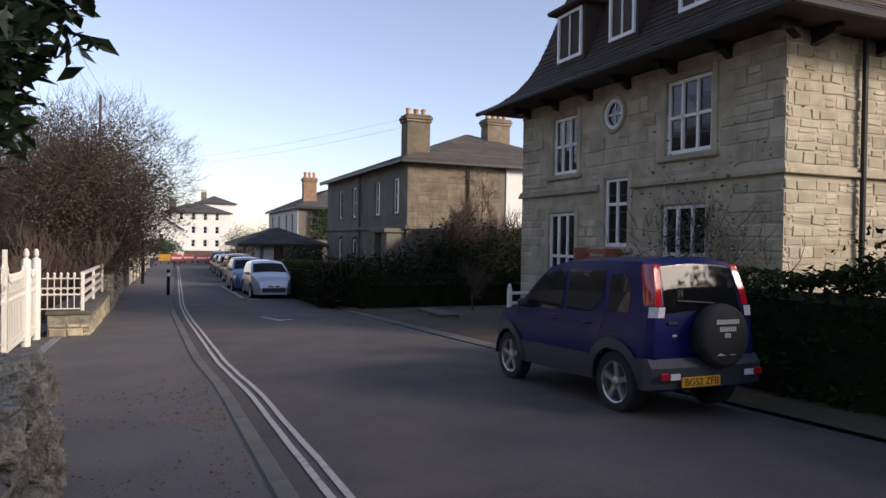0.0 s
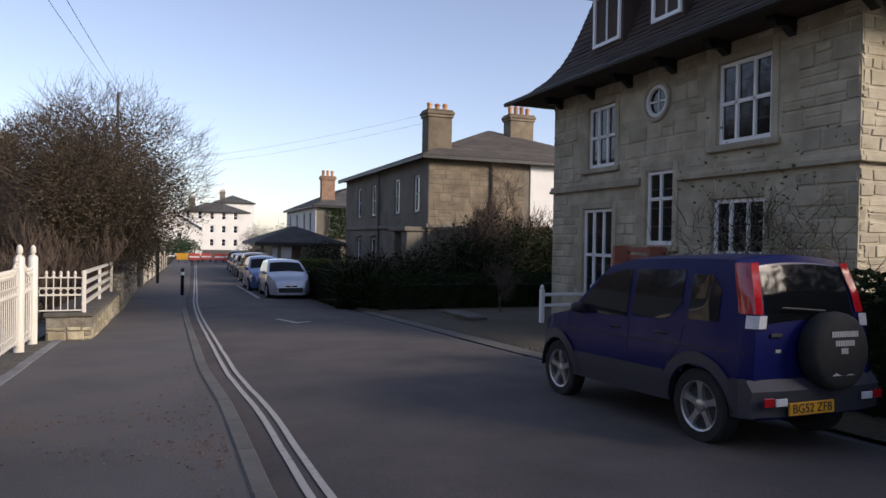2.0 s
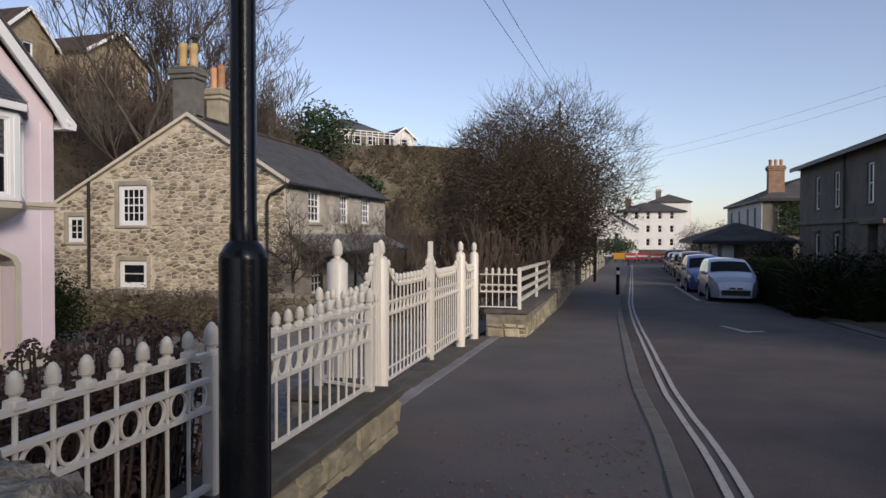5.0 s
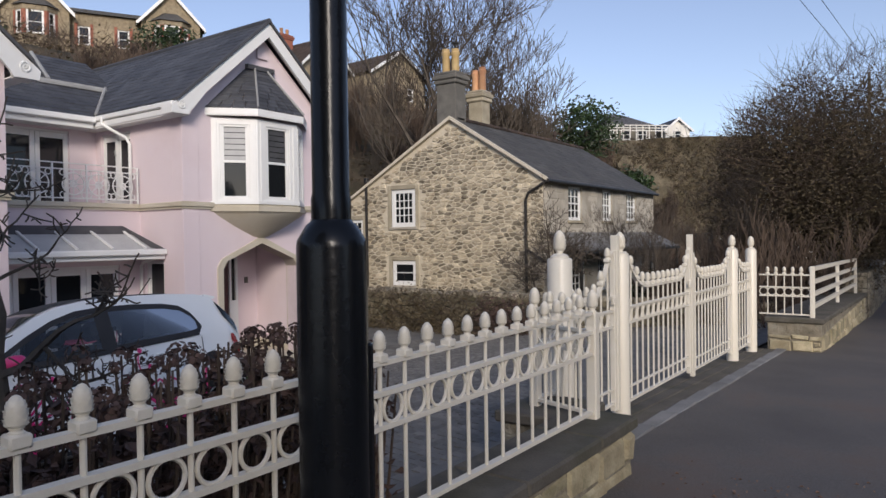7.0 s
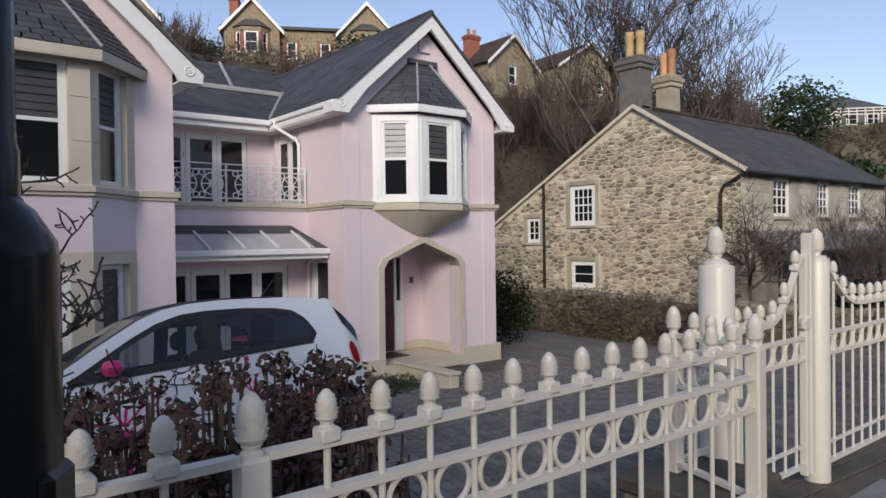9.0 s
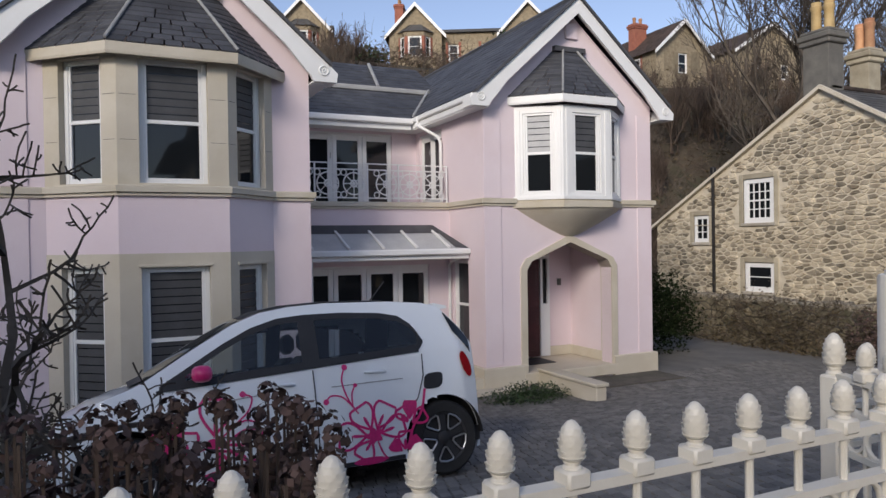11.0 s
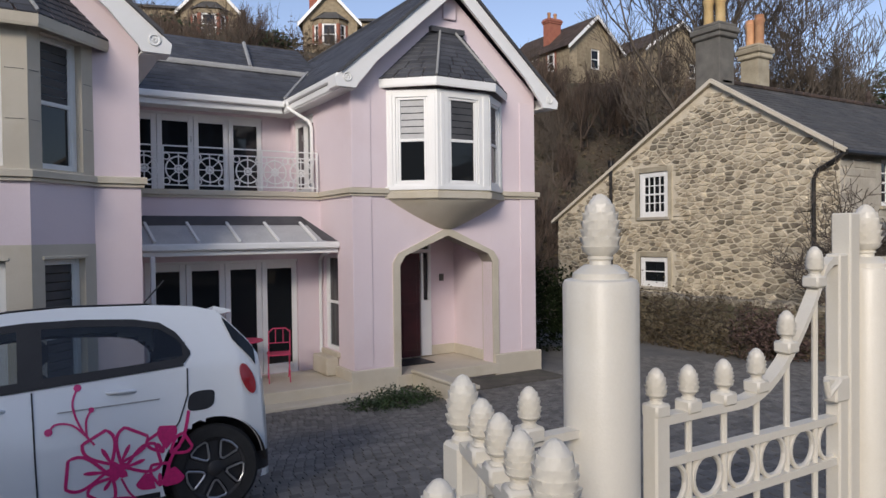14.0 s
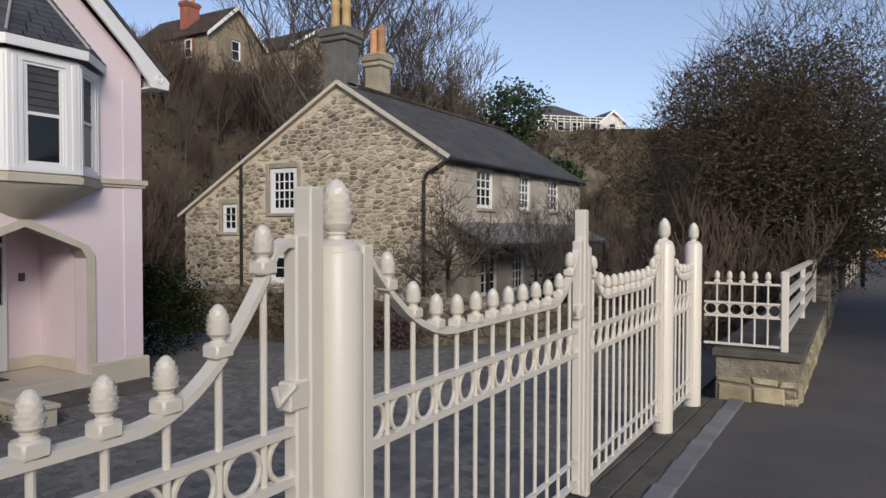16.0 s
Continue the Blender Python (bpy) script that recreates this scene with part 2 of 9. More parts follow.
_tr, _gl, _mx, _fr = _n.new("ShaderNodeBsdfTransparent"), _n.new("ShaderNodeBsdfGlossy"), _n.new("ShaderNodeMixShader"), _n.new("ShaderNodeFresnel")
_tr.inputs[0].default_value = (0.62, 0.66, 0.68, 1)
_gl.inputs["Roughness"].default_value = 0.02
_fr.inputs["IOR"].default_value = 1.6
_l.new(_fr.outputs[0], _mx.inputs[0])
_l.new(_tr.outputs[0], _mx.inputs[1])
_l.new(_gl.outputs[0], _mx.inputs[2])
_l.new(_mx.outputs[0], _n["Material Output"].inputs[0])
REAR_GLASS = glass_dark("privacy_glass", (0.006, 0.007, 0.008), 0.05, 0.06)
CAR_GLASS = glass_dark("car_glass", (0.012, 0.015, 0.018), 0.03, 0.5)

# ---- building blocks ----


class Shape:
    """A growing list of corners and faces."""

    def __init__(self):
        self.v, self.f = [], []

    def add(self, verts, faces):
        k = len(self.v)
        self.v += [tuple(p) for p in verts]
        self.f += [tuple(k + i for i in f) for f in faces]
        return self

    def box(self, x0, x1, y0, y1, z0, z1, m=None):
        vs = [Vector((x, y, z)) for z in (z0, z1) for y in (y0, y1) for x in (x0, x1)]
        if m is not None:
            vs = [m @ p for p in vs]
        return self.add(vs, [(0, 2, 3, 1), (4, 5, 7, 6), (0, 1, 5, 4), (2, 6, 7, 3), (0, 4, 6, 2), (1, 3, 7, 5)])

    def cbox(self, x0, x1, y0, y1, z0, z1, c=0.01, m=None):
        """A box with chamfered edges."""
        vs, idx = [], {}
        lo, hi = (x0, y0, z0), (x1, y1, z1)
        for sx in (0, 1):
            for sy in (0, 1):
                for sz in (0, 1):
                    s = (sx, sy, sz)
                    for a in range(3):
                        p = []
                        for k in range(3):
                            e = hi[k] if s[k] else lo[k]
                            p.append(e if k == a else e + (-c if s[k] else c))
                        idx[s, a] = len(vs)
                        vs.append(Vector(p))
        if m is not None:
            vs = [m @ p for p in vs]
        fs = []
        for a in range(3):
            b, d = (a + 1) % 3, (a + 2) % 3
            for e in (0, 1):
                q = []
                for i, j in ((0, 0), (1, 0), (1, 1), (0, 1)):
                    s = [0, 0, 0]
                    s[a], s[b], s[d] = e, i, j
                    q.append(idx[tuple(s), a])
                fs.append(q if e else q[::-1])
            for i in (0, 1):
                for j in (0, 1):
                    s0, s1 = [0, 0, 0], [0, 0, 0]
                    s0[b], s0[d], s1[b], s1[d], s1[a] = i, j, i, j, 1
                    q = [idx[tuple(s0), b], idx[tuple(s1), b], idx[tuple(s1), d], idx[tuple(s0), d]]
                    fs.append(q if (i + j) % 2 else q[::-1])
        for s in [(i, j, k) for i in (0, 1) for j in (0, 1) for k in (0, 1)]:
            q = [idx[s, 0], idx[s, 1], idx[s, 2]]
            fs.append(q if sum(s) % 2 else q[::-1])
        return self.add(vs, fs)

    def prism(self, poly, a0, a1, axis="x", m=None):
        """A flat outline pushed from a0 to a1 along an axis; the outline's two numbers are the other axes in order."""
        def put(p, a):
            q = {"x": (a, p[0], p[1]), "y": (p[0], a, p[1]), "z": (p[0], p[1], a)}[axis]
            return m @ Vector(q) if m is not None else Vector(q)
        n = len(poly)
        vs = [put(p, a0) for p in poly] + [put(p, a1) for p in poly]
        fs = [tuple(range(n))[::-1], tuple(range(n, 2 * n))] + [(i, (i + 1) % n, n + (i + 1) % n, n + i) for i in range(n)]
        return self.add(vs, fs)

    def loft(self, rings, closed=True, cap=True):
        n = len(rings[0])
        k = len(self.v)
        self.v += [tuple(p) for r in rings for p in r]
        for i in range(len(rings) - 1):
            for j in range(n if closed else n - 1):
                a, b = k + i * n + j, k + i * n + (j + 1) % n
                self.f.append((a, b, b + n, a + n))
        if cap and closed:
            self.f.append(tuple(range(k, k + n))[::-1])
            e = k + (len(rings) - 1) * n
            self.f.append(tuple(range(e, e + n)))
        return self

    def lathe(self, profile, centre=(0, 0, 0), n=12, cap=True, squash=None):
        c = Vector(centre)
        rings = [[c + Vector((r * math.cos(2 * math.pi * j / n), r * math.sin(2 * math.pi * j / n), z)) for j in range(n)] for r, z in profile]
        return self.loft(rings, True, cap)

    def tube(self, pts, radii, n=6, cap=True):
        pts = [Vector(p) for p in pts]
        if not hasattr(radii, "__len__"):
            radii = [radii] * len(pts)
        rings, side = [], None
        for i, p in enumerate(pts):
            d = (pts[min(i + 1, len(pts) - 1)] - pts[max(i - 1, 0)]).normalized()
            if side is None:
                side = d.orthogonal().normalized()
            side = (side - d * side.dot(d))
            side = side.normalized() if side.length > 1e-6 else d.orthogonal().normalized()
            up = d.cross(side)
            rings.append([p + radii[i] * (math.cos(2 * math.pi * j / n) * side + math.sin(2 * math.pi * j / n) * up) for j in range(n)])
        return self.loft(rings, True, cap)

    def ring(self, centre, r, thick, normal="x", n=16, k=5):
        """A round hoop."""
        c = Vector(centre)
        u, w = {"x": ((0, 1, 0), (0, 0, 1)), "y": ((1, 0, 0), (0, 0, 1)), "z": ((1, 0, 0), (0, 1, 0))}[normal]
        u, w = Vector(u), Vector(w)
        a = u.cross(w)
        rings = []
        for i in range(n + 1):
            t = 2 * math.pi * i / n
            d = math.cos(t) * u + math.sin(t) * w
            rings.append([c + d * (r + thick * math.cos(2 * math.pi * j / k)) + a * thick * math.sin(2 * math.pi * j / k) for j in range(k)])
        return self.loft(rings, True, False)

    def mesh(self, name, mats, smooth=None):
        me = bpy.data.meshes.new(name)
        me.from_pydata(self.v, [], self.f)
        for m in (mats if isinstance(mats, (list, tuple)) else [mats]):
            me.materials.append(m)
        if smooth:
            me.polygons.foreach_set("use_smooth", [True] * len(me.polygons))
            me.set_sharp_from_angle(angle=radians(smooth))
        me.update()
        return me


def fix_normals(me):
    bm = bmesh.new()
    bm.from_mesh(me)
    bmesh.ops.recalc_face_normals(bm, faces=bm.faces)
    bm.to_mesh(me)
    bm.free()


def part(name, shape, mat, parent, label="", smooth=None, m=None):
    me = shape if isinstance(shape, bpy.types.Mesh) else shape.mesh(name, mat, smooth)
    ob = new(name, me)
    ob.parent = parent
    if m is not None:
        ob.matrix_basis = m
    return tagged(ob, label)


def thing(name, x, y, z, rz=0, label="", category="", group="", kind=""):
    ob = new(name)
    ob.empty_display_size = 0.2
    ob.matrix_basis = pose(x, y, z, 0, 0, rz)
    return tagged(ob, label, category, group, kind)


def structure(name, shape, mat, label="", category="", smooth=None):
    ob = new(name, shape.mesh(name, mat, smooth))
    return tagged(ob, label, category, kind="structure")


def wall_sheet(s, m, w, h, t, holes):
    """A wall in the plane x (along) and z (up), front at y=0, back at y=t, with rectangular holes (x0, x1, z0, z1), placed by m."""
    xs = sorted({0, w, *[v for q in holes for v in q[:2]]})
    zs = sorted({0, h, *[v for q in holes for v in q[2:]]})
    solid = lambda i, j: 0 <= i < len(xs) - 1 and 0 <= j < len(zs) - 1 and not any(
        q[0] - 1e-6 <= xs[i] and xs[i + 1] <= q[1] + 1e-6 and q[2] - 1e-6 <= zs[j] and zs[j + 1] <= q[3] + 1e-6 for q in holes)
    for i in range(len(xs) - 1):
        for j in range(len(zs) - 1):
            if not solid(i, j):
                continue
            a, b, c, d = xs[i], xs[i + 1], zs[j], zs[j + 1]
            P = lambda x, y, z: m @ Vector((x, y, z))
            s.add([P(a, 0, c), P(b, 0, c), P(b, 0, d), P(a, 0, d)], [(0, 1, 2, 3)])
            s.add([P(a, t, c), P(b, t, c), P(b, t, d), P(a, t, d)], [(3, 2, 1, 0)])
            for e, di, dj in (((a, c, a, d), -1, 0), ((b, d, b, c), 1, 0), ((b, c, a, c), 0, -1), ((a, d, b, d), 0, 1)):
                if not solid(i + di, j + dj):
                    s.add([P(e[0], 0, e[1]), P(e[0], t, e[1]), P(e[2], t, e[3]), P(e[2], 0, e[3])], [(0, 3, 2, 1)])
    return s


def facing(x, y, z, rz):
    """Local frame of a wall: x along it, y into it, z up. rz 0: the wall looks towards -y; 90: towards +x; -90: towards -x."""
    return pose(x, y, z, 0, 0, rz)


def sash_window(parent, m, w, h, style="sash", frame=0.07, depth=0.12, cols=1, rows=1, mat=None, blind=None, sill=None, blind_part=0.5, name="window", glass=None, proud=0.0):
    """A window in a wall's local frame m (x along, y inwards, z up), its lower left corner at m's origin. Parts: frame, sashes and bars in one, panes, blind, sill."""
    mat = mat or WHITE
    s = Shape()
    y0, y1 = depth - 0.06 - proud, depth
    for a in ((0, frame, 0, h), (w - frame, w, 0, h), (frame, w - frame, 0, frame * 1.1), (frame, w - frame, h - frame, h)):
        s.cbox(a[0], a[1], y0, y1, a[2], a[3], 0.006, m)
    iw, ih = w - 2 * frame, h - 2.1 * frame
    b = 0.028
    if style == "sash":
        s.cbox(frame, w - frame, y0 + 0.012, y1 - 0.004, frame * 1.1 + ih / 2 - 0.025, frame * 1.1 + ih / 2 + 0.025, 0.005, m)
        s.cbox(frame, frame + 0.035, y0 + 0.01, y1 - 0.003, frame * 1.1, h - frame, 0.004, m)
        s.cbox(w - frame - 0.035, w - frame, y0 + 0.01, y1 - 0.003, frame * 1.1, h - frame, 0.004, m)
    for i in range(1, cols):
        x = frame + iw * i / cols
        s.box(x - b / 2, x + b / 2, y0 + 0.014, y1 - 0.005, frame * 1.1, h - frame, m)
    for j in range(1, rows):
        z = frame * 1.1 + ih * j / rows
        s.box(frame, w - frame, y0 + 0.016, y1 - 0.006, z - b / 2, z + b / 2, m)
    win = part(name, s, mat, parent)
    part("pane", Shape().box(frame - 0.01, w - frame + 0.01, y1 - 0.02, y1 - 0.012, frame, h - frame + 0.01, m), glass or GLASS, win)
    if blind:
        s = Shape()
        zt = h - frame
        n = max(2, int(ih * blind_part / 0.1))
        for k in range(n):
            z1 = zt - k * ih * blind_part / n
            s.box(frame, w - frame, y1 - 0.030 if k % 2 else y1 - 0.026, y1 - 0.021, z1 - ih * blind_part / n * 0.9, z1 - 0.004, m)
        part("blind", s, blind, win, "horizontal slatted blind")
    if sill:
        part("sill", Shape().cbox(-0.06, w + 0.06, -0.06, depth - 0.02, -0.09, -0.004, 0.012, m), sill, win)
    return win


def roof_rows(s, m, w, run, pitch_rise, row=0.2, slate=0.28, t=0.012, left=None, right=None, seed=1, jitter=0.006):
    """Overlapping slates on a slope. Local: x along the eave, y up the slope in plan (0 to run), z up by pitch_rise at the ridge. left/right(y): clip of x at that depth."""
    rnd = random.Random(seed)
    length = math.hypot(run, pitch_rise)
    n = max(1, int(length / row))
    for i in range(n):
        f0, f1 = i / n, min(1, (i + 1.25) / n)
        x0 = left(f0 * run) if left else 0
        x1 = right(f0 * run) if right else w
        if x1 - x0 < 0.05:
            continue
        x = x0 - (slate * 0.5 if i % 2 else 0)
        lift = 0.022
        while x < x1:
            a, b = max(x + 0.003, x0), min(x + slate - 0.003, x1)
            if b - a > 0.02:
                j = rnd.uniform(-jitter, jitter)
                P = lambda xx, f, up: m @ Vector((xx, f * run, f * pitch_rise + up))
                la = max(a, left(f1 * run)) if left else a
                lb = min(b, right(f1 * run)) if right else b
                if lb < la:
                    la = lb = (max(min(la, b), a) + max(min(lb, b), a)) / 2
                s.add([P(a, f0, lift + j), P(b, f0, lift + j), P(lb, f1, 0.006), P(la, f1, 0.006), P(a, f0, 0.0), P(b, f0, 0.0)], [(0, 1, 2, 3), (4, 5, 1, 0)])
            x += slate
    return s


def stones(m, w, h, holes, course=0.16, length=(0.18, 0.42), proud=0.02, seed=3, rough=0.02, gap=0.014, clip=None, wild=0.0):
    """Lays irregular stones over a wall's front; gives (local x0, x1, z0, z1, jitters) of each."""
    rnd = random.Random(seed)
    out, z = [], 0.0
    while z < h - 0.04:
        hh = min(course * rnd.uniform(0.7, 1.35), h - z)
        x = -rnd.uniform(0, length[0])
        while x < w:
            ww = rnd.uniform(*length)
            a, b = max(x, 0), min(x + ww, w)
            if w - b < length[0] * 0.5:
                b = w
            x = b if b == w else x + ww
            parts = [(z, z + hh)]
            if hh > course * 0.95 and rnd.random() < 0.35:
                k = z + hh * rnd.uniform(0.4, 0.6)
                parts = [(z, k), (k, z + hh)]
            for c, d in parts:
                if b - a < 0.05:
                    continue
                for q in holes:
                    if a < q[1] and b > q[0] and c < q[3] and d > q[2]:
                        break
                else:
                    if clip is None or clip((a + b) / 2, d):
                        wa, wb = rnd.uniform(-wild, wild) * (d - c), rnd.uniform(-wild, wild) * (d - c)
                        out.append((a + gap / 2, b - gap / 2, c + gap / 2 + max(0, wa), d - gap / 2 + min(0, wb), proud * rnd.uniform(0.5, 1.4), [rnd.uniform(-rough, rough) for _ in range(8)]))
        z += hh
    return out


def stone_shape(s, st, m):
    a, b, c, d, p, j = st
    k = min(0.018, (b - a) / 4, (d - c) / 4)
    o = [(a + j[0] * 0.5, c + j[1] * 0.5), (b + j[2] * 0.5, c + j[3] * 0.5), (b + j[4] * 0.5, d + j[5] * 0.5), (a + j[6] * 0.5, d + j[7] * 0.5)]
    i = [(o[0][0] + k, o[0][1] + k), (o[1][0] - k, o[1][1] + k), (o[2][0] - k, o[2][1] - k), (o[3][0] + k, o[3][1] - k)]
    vs = [m @ Vector((x, 0.004, z)) for x, z in o] + [m @ Vector((x, -p + j[n] * 0.25, z)) for n, (x, z) in enumerate(i)]
    s.add(vs, [(4, 5, 6, 7), (0, 1, 5, 4), (1, 2, 6, 5), (2, 3, 7, 6), (3, 0, 4, 7)])


def lay_stones(parent, m, sts, mat_one, mat_stuff, n_parts, key, name="stone", stuff_name="stonework"):
    """The stones nearest (by key) as pieces of their own, the rest in one."""
    sts = sorted(sts, key=key)
    for st in sts[:n_parts]:
        s = Shape()
        stone_shape(s, st, m)
        part(name, s, mat_one, parent)
    rest = Shape()
    for st in sts[n_parts:]:
        stone_shape(rest, st, m)
    if rest.f:
        tagged(part(stuff_name, rest, mat_stuff, parent), kind="stuff")


def rubble_cells(w, h, seed, size=0.2, flat=0.62, gap=0.014, keep=None):
    """Random rubble: rounded polygons that fill a wall, as lists of (x, z) corners."""
    rnd = random.Random(seed)
    sx, sz = size / flat ** 0.5, size * flat ** 0.5
    nx, nz = int(w / sx) + 3, int(h / sz) + 3
    P = {}
    for i in range(nx):
        for j in range(nz):
            P[i, j] = ((i - 1 + rnd.uniform(0.02, 0.98) + 0.5 * (j % 2)) * sx, (j - 1 + rnd.uniform(0.02, 0.98)) * sz)
    cells = []
    for (i, j), p in P.items():
        poly = [(p[0] - 2 * sx, p[1] - 2 * sz), (p[0] + 2 * sx, p[1] - 2 * sz), (p[0] + 2 * sx, p[1] + 2 * sz), (p[0] - 2 * sx, p[1] + 2 * sz)]
        for di in range(-2, 3):
            for dj in range(-2, 3):
                q = P.get((i + di, j + dj))
                if q is None or q == p:
                    continue
                k = 1 / flat
                nxv, nzv = (q[0] - p[0]), (q[1] - p[1]) * k * k
                ln = math.hypot(nxv, nzv)
                mx, mz = (p[0] + q[0]) / 2, (p[1] + q[1]) / 2
                side = [((x - mx) * nxv + (z - mz) * nzv) / ln + gap / 2 for x, z in poly]
                out = []
                for a in range(len(poly)):
                    b = (a + 1) % len(poly)
                    if side[a] <= 0:
                        out.append(poly[a])
                    if (side[a] <= 0) != (side[b] <= 0):
                        t = side[a] / (side[a] - side[b])
                        out.append((poly[a][0] + (poly[b][0] - poly[a][0]) * t, poly[a][1] + (poly[b][1] - poly[a][1]) * t))
                poly = out
                if len(poly) < 3:
                    break
            if len(poly) < 3:
                break
        if len(poly) < 3:
            continue
        poly = [(min(max(x, 0.004), w - 0.004), min(max(z, 0.0), h)) for x, z in poly]
        cx, cz = sum(x for x, _ in poly) / len(poly), sum(z for _, z in poly) / len(poly)
        ext = max(x for x, _ in poly) - min(x for x, _ in poly), max(z for _, z in poly) - min(z for _, z in poly)
        if min(ext) < 0.035 or (keep and not all(keep(x, z) for x, z in poly)):
            continue
        cells.append((cx, cz, poly, rnd.uniform(0.5, 1.5)))
    return cells


def cell_stone(s, cell, m, proud):
    cx, cz, poly, k = cell
    n = len(poly)
    inner = [(cx + (x - cx) * 0.86, cz + (z - cz) * 0.84) for x, z in poly]
    s.add([m @ Vector((x, 0.003, z)) for x, z in poly] + [m @ Vector((x, -proud * k, z)) for x, z in inner],
          [tuple(range(n, 2 * n))] + [(a, (a + 1) % n, n + (a + 1) % n, n + a) for a in range(n)])


def lay_rubble(parent, m, cells, one, stuff, n_parts, key, proud=0.03, name="stone"):
    cells = sorted(cells, key=key)
    for c in cells[:n_parts]:
        s = Shape()
        cell_stone(s, c, m, proud)
        part(name, s, one, parent)
    rest = Shape()
    for c in cells[n_parts:]:
        cell_stone(rest, c, m, proud)
    if rest.f:
        tagged(part("stonework", rest, stuff, parent), kind="stuff")

# ---- the ground ----


def street(y):
    """Height of the pavement along the street, which falls away from the start."""
    if y < 17:
        return -0.035 * (max(y, -40) - 6)
    if y < 22:
        return -0.385 - 0.035 * (y - 17)
    return -0.56 - 0.012 * (min(y, 70) - 22)


def smooth(a, b, x):
    t = min(1, max(0, (x - a) / (b - a)))
    return t * t * (3 - 2 * t)


def bend(y):
    """How far the street has swung to the east at y."""
    return (0.0 if y < 25 else 0.035 * (y - 25)) - 0.10 * smooth(7.3, 10.5, y) * (1 - smooth(17, 28, y))


def terrain(x, y):
    g = street(y) - 0.02
    if x > -1.3:
        return g - 0.22 * smooth(-1.3, -0.9, x) * (1 - smooth(5.4, 6.2, x)) if -1.3 < x < 7 and -60 < y < 200 else g
    f = min(1, (-1.3 - x) / 8.0) ** 1.22
    low = g + (-1.36 - g) * f if y < 60 else g
    edge = -18.5 + 5.5 * smooth(34, 62, y)
    hill = 12.5 * smooth(0, 22, edge - x) + 0.22 * max(0, edge - 16 - x)
    hill *= smooth(-60, -20, y) * (1 - 0.6 * smooth(80, 190, y))
    return low + min(hill, 26) + 0.25 * noise.noise(Vector((x * 0.2, y * 0.2, 0))) * smooth(0, 3, edge - x)


def grid(xs, ys, zf, name, mat, label, category):
    s = Shape()
    n = len(xs)
    s.v = [(x, y, zf(x, y)) for y in ys for x in xs]
    s.f = [(j * n + i, j * n + i + 1, (j + 1) * n + i + 1, (j + 1) * n + i) for j in range(len(ys) - 1) for i in range(n - 1)]
    return structure(name, s, mat, label, category, smooth=60)


def spread(*stretches):
    out = []
    for a, b, n in stretches:
        out += [a + (b - a) * i / n for i in range(n)]
    return out + [stretches[-1][1]]


grid(spread((-900, -80, 8), (-80, -14, 44), (-14, -1.6, 16), (-1.6, 8, 24), (8, 40, 8), (40, 900, 8)), spread((-900, -40, 8), (-40, 0, 12), (0, 26, 30), (26, 100, 30), (100, 900, 10)), terrain, "ground", SOIL, "brown earth and winter scrub ground rising to a hillside", "ground")

YS = spread((-30, 0, 10), (0, 24, 48), (24, 60, 18), (60, 140, 16))
KIN, KOUT, RIGHT = 0.97, 1.10, 5.55


def strip(name, x0, x1, dz, mat, label, category, cols=8, camber=0.0, ys=YS):
    s = Shape()
    for y in ys:
        for i in range(cols + 1):
            f = i / cols
            a, b = (q(y) if callable(q) else q + bend(y) for q in (x0, x1))
            s.v.append((a + (b - a) * f, y, street(y) + dz + camber * 4 * f * (1 - f) + 0.006 * noise.noise(Vector((f * 6, y * 0.6, dz)))))
    n = cols + 1
    s.f = [(j * n + i, j * n + i + 1, (j + 1) * n + i + 1, (j + 1) * n + i) for j in range(len(ys) - 1) for i in range(cols)]
    return structure(name, s, mat, label, category, smooth=60)


strip("pavement", lambda y: (-0.88 if y < 7.4 or y > 14 else -1.16) + bend(y), KIN + 0.012, 0.0, PAVING, "dark grey asphalt pavement with brown leaf litter", "pavement")
strip("road", KOUT, RIGHT, -0.10, ASPHALT, "worn grey asphalt road with patched surface", "road", cols=14, camber=0.05)
strip("driveway_apron", RIGHT + 0.12, lambda y: 30 + bend(y), -0.085, CONCRETE, "pale concrete drive in front of the stone house", "driveway", ys=spread((9.0, 20.5, 12)))
strip("verge", RIGHT + 0.12, lambda y: 8.5 + bend(y), -0.07, SOIL, "dark earth verge under the hedge", "verge", ys=spread((-30, 9.0, 14)))

# kerb stones, along both sides
kerb = thing("kerb", KIN, 0, 0, label="worn grey stone kerb along the pavement", category="kerb", kind="structure")
kerb_mesh = Shape().cbox(0, 0.13, 0.005, 0.905, -0.25, 0.012, 0.014).mesh("kerb_stone", KERB)
y = -3.0
while y < 64:
    part("kerb_stone", kerb_mesh, None, kerb, m=pose(bend(y), y, street(y), -1.7, 0, -math.degrees(math.atan2(bend(y + 0.91) - bend(y), 0.91))))
    y += 0.91
edge = thing("edging", RIGHT, 0, 0, label="flush dark stone edging along the far side of the road", category="kerb", kind="structure")
edge_mesh = Shape().cbox(0, 0.125, 0.003, 1.215, -0.2, -0.004, 0.01).mesh("edging_stone", LEAD_DARK)
y = -3.0
while y < 26:
    part("edging_stone", edge_mesh, None, edge, m=pose(bend(y), y, street(y) - 0.10, -1.9))
    y += 1.22

